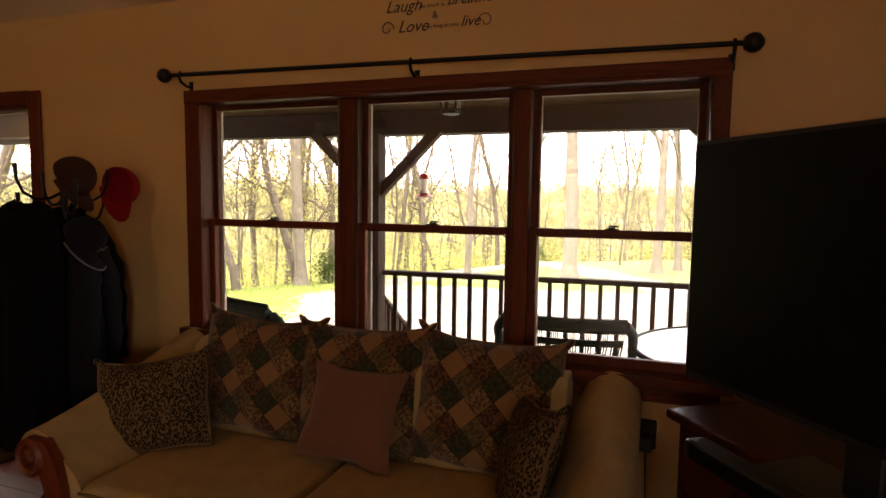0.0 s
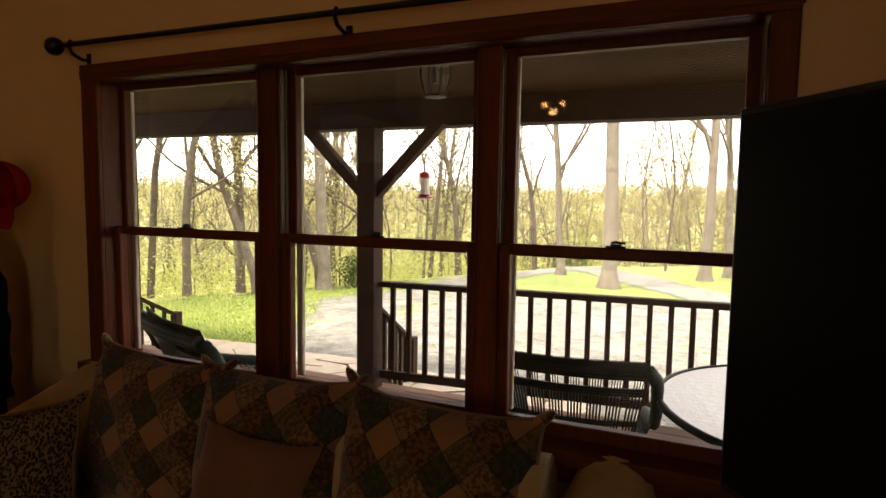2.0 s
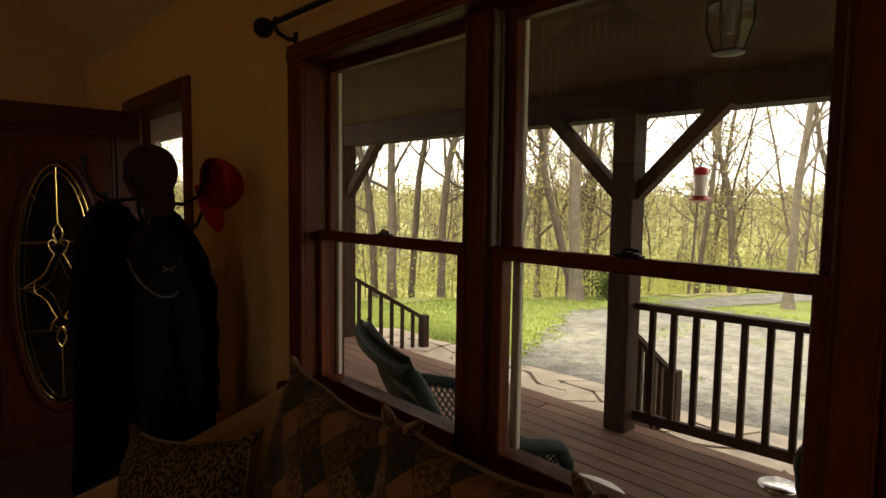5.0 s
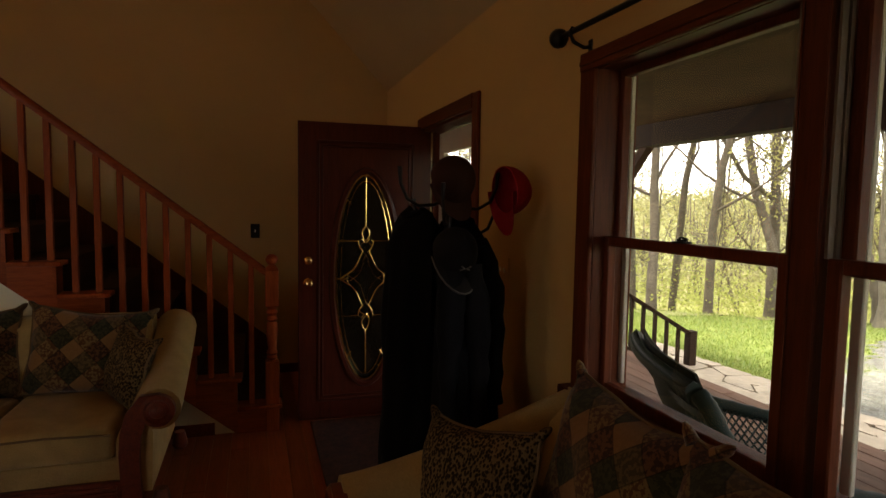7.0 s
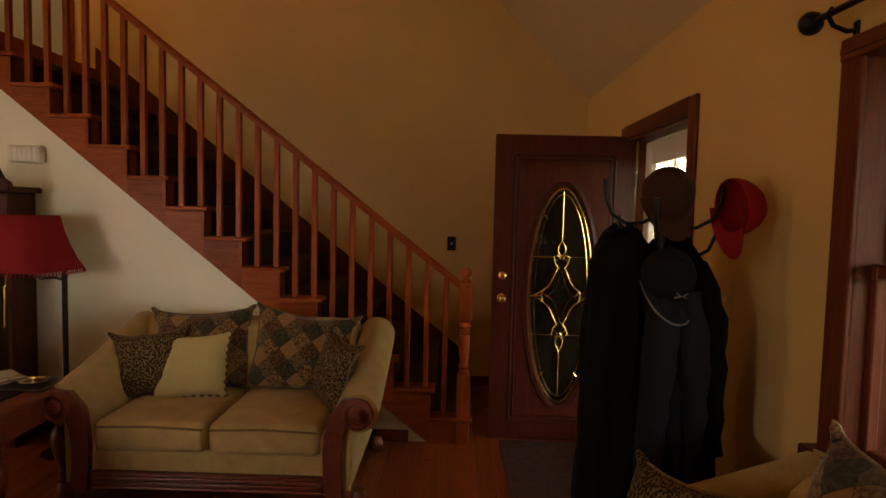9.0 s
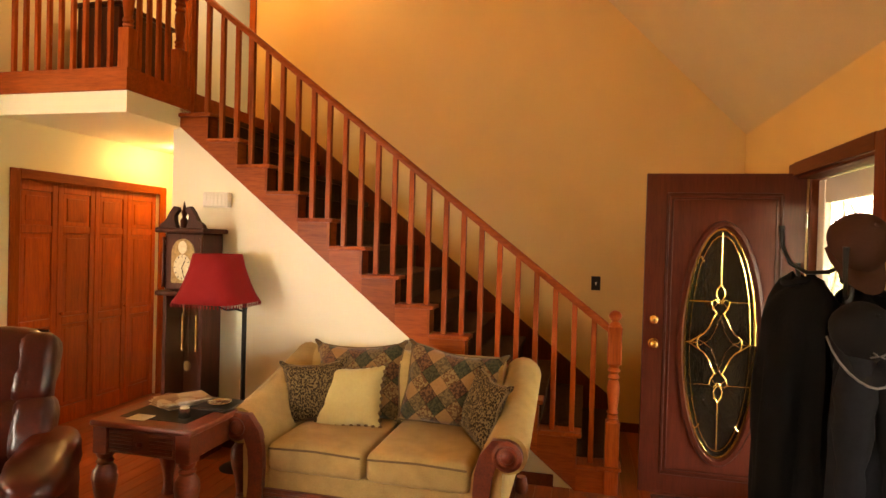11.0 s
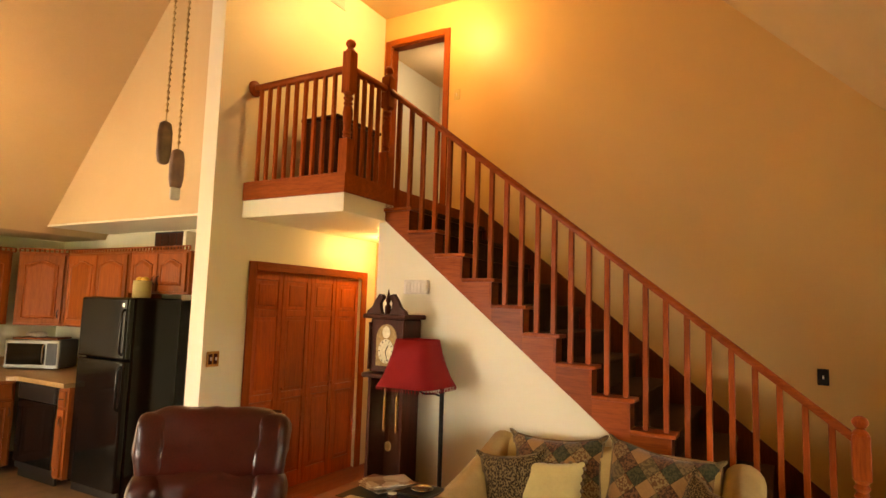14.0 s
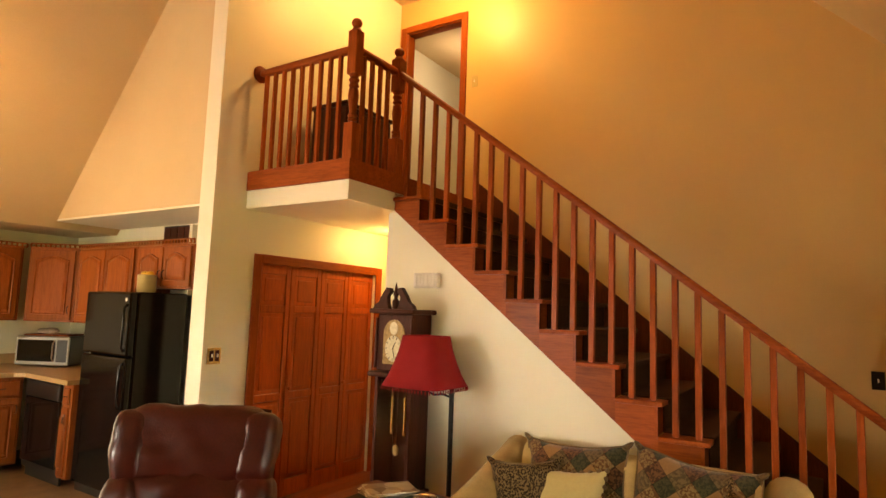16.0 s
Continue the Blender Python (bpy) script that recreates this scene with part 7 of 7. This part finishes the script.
def tree_meshes(seed, height, radius, first, limbs, leaf_n, leaf_size, crook=0.08, lean=0.0, reach=0.42):
    """A bare spring tree: a crooked trunk, limbs from the height 'first' upward, boughs, twigs and a few young leaves."""
    rng = random.Random(seed)
    bm = bmesh.new()
    lv = ([], [])

    def limb(p, d, length, r, depth):
        n = (10, 6, 4, 3)[depth]
        pts, rad = [p], [r]
        q = p.copy()
        for k in range(1, n + 1):
            wild = crook if depth == 0 else 0.2
            d = (d + Vector((rng.gauss(0, wild), rng.gauss(0, wild), rng.gauss(0.05, wild * 0.6)))).normalized()
            q = q + d * (length / n)
            pts.append(q.copy())
            rad.append(max(0.0055, r * (1 - (0.72 if depth == 0 else 0.82) * k / n)))
        tube(bm, pts, rad, (9, 5, 4, 3)[depth], False)
        if depth >= 2:
            leaves(lv, pts[-1], 0.16, leaf_n, leaf_size, rng)
        if depth == 3:
            return
        kids = (limbs, 6, 4)[depth]
        for k in range(kids):
            lo = first / length if depth == 0 else 0.2
            u = min(0.98, lo + (1 - lo) * ((k + rng.random()) / kids) ** (1.25 if depth == 0 else 1))
            i = min(n - 1, int(u * n))
            s = pts[i].lerp(pts[i + 1], u * n - i)
            run = (pts[i + 1] - pts[i]).normalized()
            side = Vector((rng.gauss(0, 1), rng.gauss(0, 1), rng.gauss(0, 0.35)))
            side = (side - run * side.dot(run)).normalized()
            nd = (run * rng.uniform(0.45, 1.0) + side * rng.uniform(0.6, 1.0) + Vector((0, 0, 0.12))).normalized()
            ll = (length * (1 - u * 0.6) * reach if depth == 0 else length * 0.52) * rng.uniform(0.6, 1.1)
            limb(s, nd, ll, max(0.008, rad[i] * rng.uniform(0.35, 0.62)), depth + 1)
    flare = 0.9 if radius > 0.135 else 0.3
    tube(bm, [(-lean * 0.3, 0, -0.5), (-lean * 0.2, 0, 0.0), (-lean * 0.1, 0, 0.22), (0, 0, 0.46)], [radius * (1 + flare * 1.2), radius * (1 + flare * 0.7), radius * (1 + flare * 0.25), radius], 9, False)
    limb(Vector((0, 0, 0.45)), Vector((lean, rng.gauss(0, 0.04), 1)).normalized(), height, radius, 0)
    me = bpy.data.meshes.new("trunk")
    for f in bm.faces:
        f.smooth = True
    bm.to_mesh(me)
    bm.free()
    ml = bpy.data.meshes.new("crown")
    ml.from_pydata([tuple(v) for v in lv[0]], [], lv[1])
    return me, ml


def tree(meshes, x, y, rz, scale, bark, leaf, label):
    t = new("tree")
    t.empty_display_size = 0.3
    t.matrix_basis = pose(x, y, ground_z(x, y), 0, 0, rz)
    t.scale = (scale,) * 3
    tagged(t, label, "tree", "woods beyond the lawn")
    for nm, me, mt in (("trunk", meshes[0], bark), ("crown", meshes[1], leaf)):
        if not me.materials:
            me.materials.append(mt)
        o = new(nm, me)
        o.parent = t
    return t


LB1, LB2, LB3 = "tall bare tree with a few yellow-green spring leaves", "big pale-barked tree with a flared base", "thin bare sapling budding yellow-green"
TALL = [tree_meshes(11 + k, *p) for k, p in enumerate(((13, 0.11, 1.9, 12, 2, 0.04, 0.05), (12, 0.085, 1.5, 12, 3, 0.04, 0.09), (14, 0.13, 2.6, 12, 2, 0.04, 0.05), (11, 0.1, 1.7, 12, 2, 0.04, 0.08, 0.32), (12, 0.075, 2.2, 11, 3, 0.04, 0.06, 0.1)))]
THIN = [tree_meshes(31 + k, *p) for k, p in enumerate(((6.5, 0.032, 0.8, 13, 5, 0.035, 0.08, 0.05, 0.3), (5, 0.024, 0.5, 13, 6, 0.035, 0.1, 0.0, 0.34), (7.5, 0.042, 1.2, 14, 4, 0.035, 0.07, 0.12, 0.3)))]
big = tree_meshes(41, 12, 0.2, 3.3, 9, 1, 0.04, 0.025, 0.0, 0.5)
mid = tree_meshes(43, 12, 0.14, 2.3, 10, 2, 0.04, 0.035, 0.03, 0.45)
tree(big, -1.5, 17.0, 20, 1.0, M["bark_pale"], M["leaf"], LB2)
for x, y, a, s in ((0.73, 20.6, 0, 1.1), (-3.33, 19.6, 130, 0.85), (-4.0, 15.7, 250, 0.68), (1.4, 22.0, 60, 0.9), (-7.2, 12.75, 200, 0.95)):
    tree(mid, x, y, a, s, M["bark_pale"], M["leaf"], LB2)
for k, x, y, a, s in ((3, -7.55, 13.0, 175, 1.0), (3, -7.95, 11.3, 190, 0.95), (1, -8.9, 10.4, 40, 1.0), (3, -9.3, 9.4, 150, 1.0), (0, -8.6, 11.6, 10, 0.9), (4, -9.7, 8.4, 100, 1.0), (1, -10.2, 9.6, 250, 1.0), (3, -10.8, 7.6, 30, 1.0)):
    tree(TALL[k], x, y, a, s, M["bark"], M["leaf"], LB1)
tree(THIN[2], -0.5, 23.1, 40, 1.0, M["bark"], M["leaf"], LB3)
rng = random.Random(5)
count = 0
while count < 130:
    x, y = rng.uniform(-30, 17), rng.uniform(5, 48)
    d = into_wood(x, y)
    if d < 0.4 or d > 20 or math.hypot(x, y) > 46 or rng.random() > 1.15 - d / 20 or any(on_gravel(x + e, y) for e in (-1, 0, 1)):
        continue
    if count % 5 < 2:
        tree(TALL[count % 7 % 5], x, y, rng.uniform(0, 360), rng.uniform(0.75, 1.15), M["bark"], M["leaf"], LB1)
    else:
        tree(THIN[count % 3], x, y, rng.uniform(0, 360), rng.uniform(0.7, 1.1), M["bark"], M["leaf"], LB3)
    count += 1
# undergrowth behind the edge, and the far wooded hill
vf = ([], [])
k = 0
while k < 2600:
    x, y = rng.uniform(-32, 17), rng.uniform(5, 48)
    d = into_wood(x, y)
    if d < 0.5 or d > 22 or any(on_gravel(x + e, y) for e in (-1, 0, 1)):
        continue
    k += 1
    lush = 0.75 + 0.7 * noise.noise(Vector((x * 0.25, y * 0.25, 9)))
    lift = min(3.6, rng.expovariate(1 / max(0.25, lush * (1.3 if d > 4 else 0.5))))
    leaves(vf, (x, y, ground_z(x, y) + 0.1 + lift), 0.5 + 0.12 * lift, int(46 * (1.0 if x < -5 else 0.55)), 0.036 + 0.001 * d, rng)
me = bpy.data.meshes.new("undergrowth")
me.from_pydata([tuple(v) for v in vf[0]], [], vf[1])
me.materials.append(M["leaf_green"])
tagged(new("undergrowth", me), "yellow-green spring undergrowth in the woods", "undergrowth", kind="stuff")
vf = ([], [])
bm = bmesh.new()
k = 0
while k < 3400:
    r, a = 38 + 125 * rng.random() ** 1.5, radians(rng.uniform(-82, 42))
    x, y = r * math.sin(a), r * math.cos(a)
    if y < 4:
        continue
    k += 1
    z = ground_z(x, y)
    leaves(vf, (x, y, z + rng.uniform(0.0, 1.7) + 0.003 * r), 0.5 + 0.008 * r, 34, 0.1 + 0.0022 * r, rng, 0.8)
    if k % 3 == 0:
        h_ = rng.uniform(3, 5.5)
        tube(bm, [(x, y, z - 0.3), (x + rng.gauss(0, 0.3), y, z + h_ * 0.6), (x + rng.gauss(0, 0.5), y, z + h_)], [0.09, 0.06, 0.015], 4, False)
me = bpy.data.meshes.new("far_woods")
me.from_pydata([tuple(v) for v in vf[0]], [], vf[1])
me.materials.append(M["leaf_far"])
tagged(new("far_woods", me), "hazy spring woods on the far hill", "woods", kind="stuff")
solo("far_trunks", bm, M["bark"], "thin bare trunks on the far hill", "woods", kind="stuff")
# dark evergreen shrubs at the edge of the lawn
for x, y, h_, w_ in ((-6.75, 13.3, 0.75, 0.28), (-4.3, 23.5, 1.1, 0.5), (-3.7, 24.2, 0.8, 0.4)):
    vf = ([], [])
    z = ground_z(x, y)
    for q in range(26):
        u = q / 26
        leaves(vf, (x + rng.gauss(0, w_ * 0.5 * (1 - u * 0.7)), y + rng.gauss(0, w_ * 0.5), z + 0.05 + h_ * u), 0.1, 60, 0.028, rng)
    t = thing("evergreen_shrub", (0, 0, 0), "dark green evergreen shrub at the lawn's edge", "shrub")
    me = bpy.data.meshes.new("foliage")
    me.from_pydata([tuple(v) for v in vf[0]], [], vf[1])
    me.materials.append(M["cedar"])
    new("foliage", me).parent = t
    part("stem", tube(bmesh.new(), [(x, y, z - 0.05), (x, y, z + h_ * 0.8)], [0.03, 0.008], 6), M["bark"], t)

# ---- boards of the floor and the deck, last ----
W = 0.108
k = 0
y = -5.28
board_cache = {}
while y < 3.23:
    x = -4.98
    while x < 2.79:
        x1 = min(2.79, x + random.choice((1.6, 2.1, 2.7, 3.2)))
        if y > -2.95:
            key = round(x1 - x, 3)
            if key not in board_cache:
                me = bpy.data.meshes.new("plank")
                bm = boxed(0, x1 - x - 0.0015, 0, W - 0.0015, -0.004, 0.012, bevel=0.0015)
                bm.to_mesh(me)
                bm.free()
                me.materials.append(M["floor"])
                board_cache[key] = me
            o = new("plank", board_cache[key])
            o.parent, o.location = bpy.data.objects["floor"], (x, y, 0)
        x = x1
    y += W
dk = thing("deck", (0, 0, -0.1), "weathered brown timber porch deck", "deck", kind="structure")
part("joists", boxed(-7.5, 5, YO, 6.02, -0.25, -0.035), M["porch"], dk)
me = bpy.data.meshes.new("deck_board")
bm = boxed(0, 4.13, 0, 0.136, -0.034, 0, bevel=0.004)
bm.to_mesh(me)
bm.free()
me.materials.append(M["deck"])
for k in range(19):
    for j in range(3):
        o = new("deck_board", me)
        o.parent, o.location = dk, (-7.5 + j * 4.14 + (1.2 if k % 2 else 0) - 0.4, YO + 0.02 + k * 0.1415, 0)
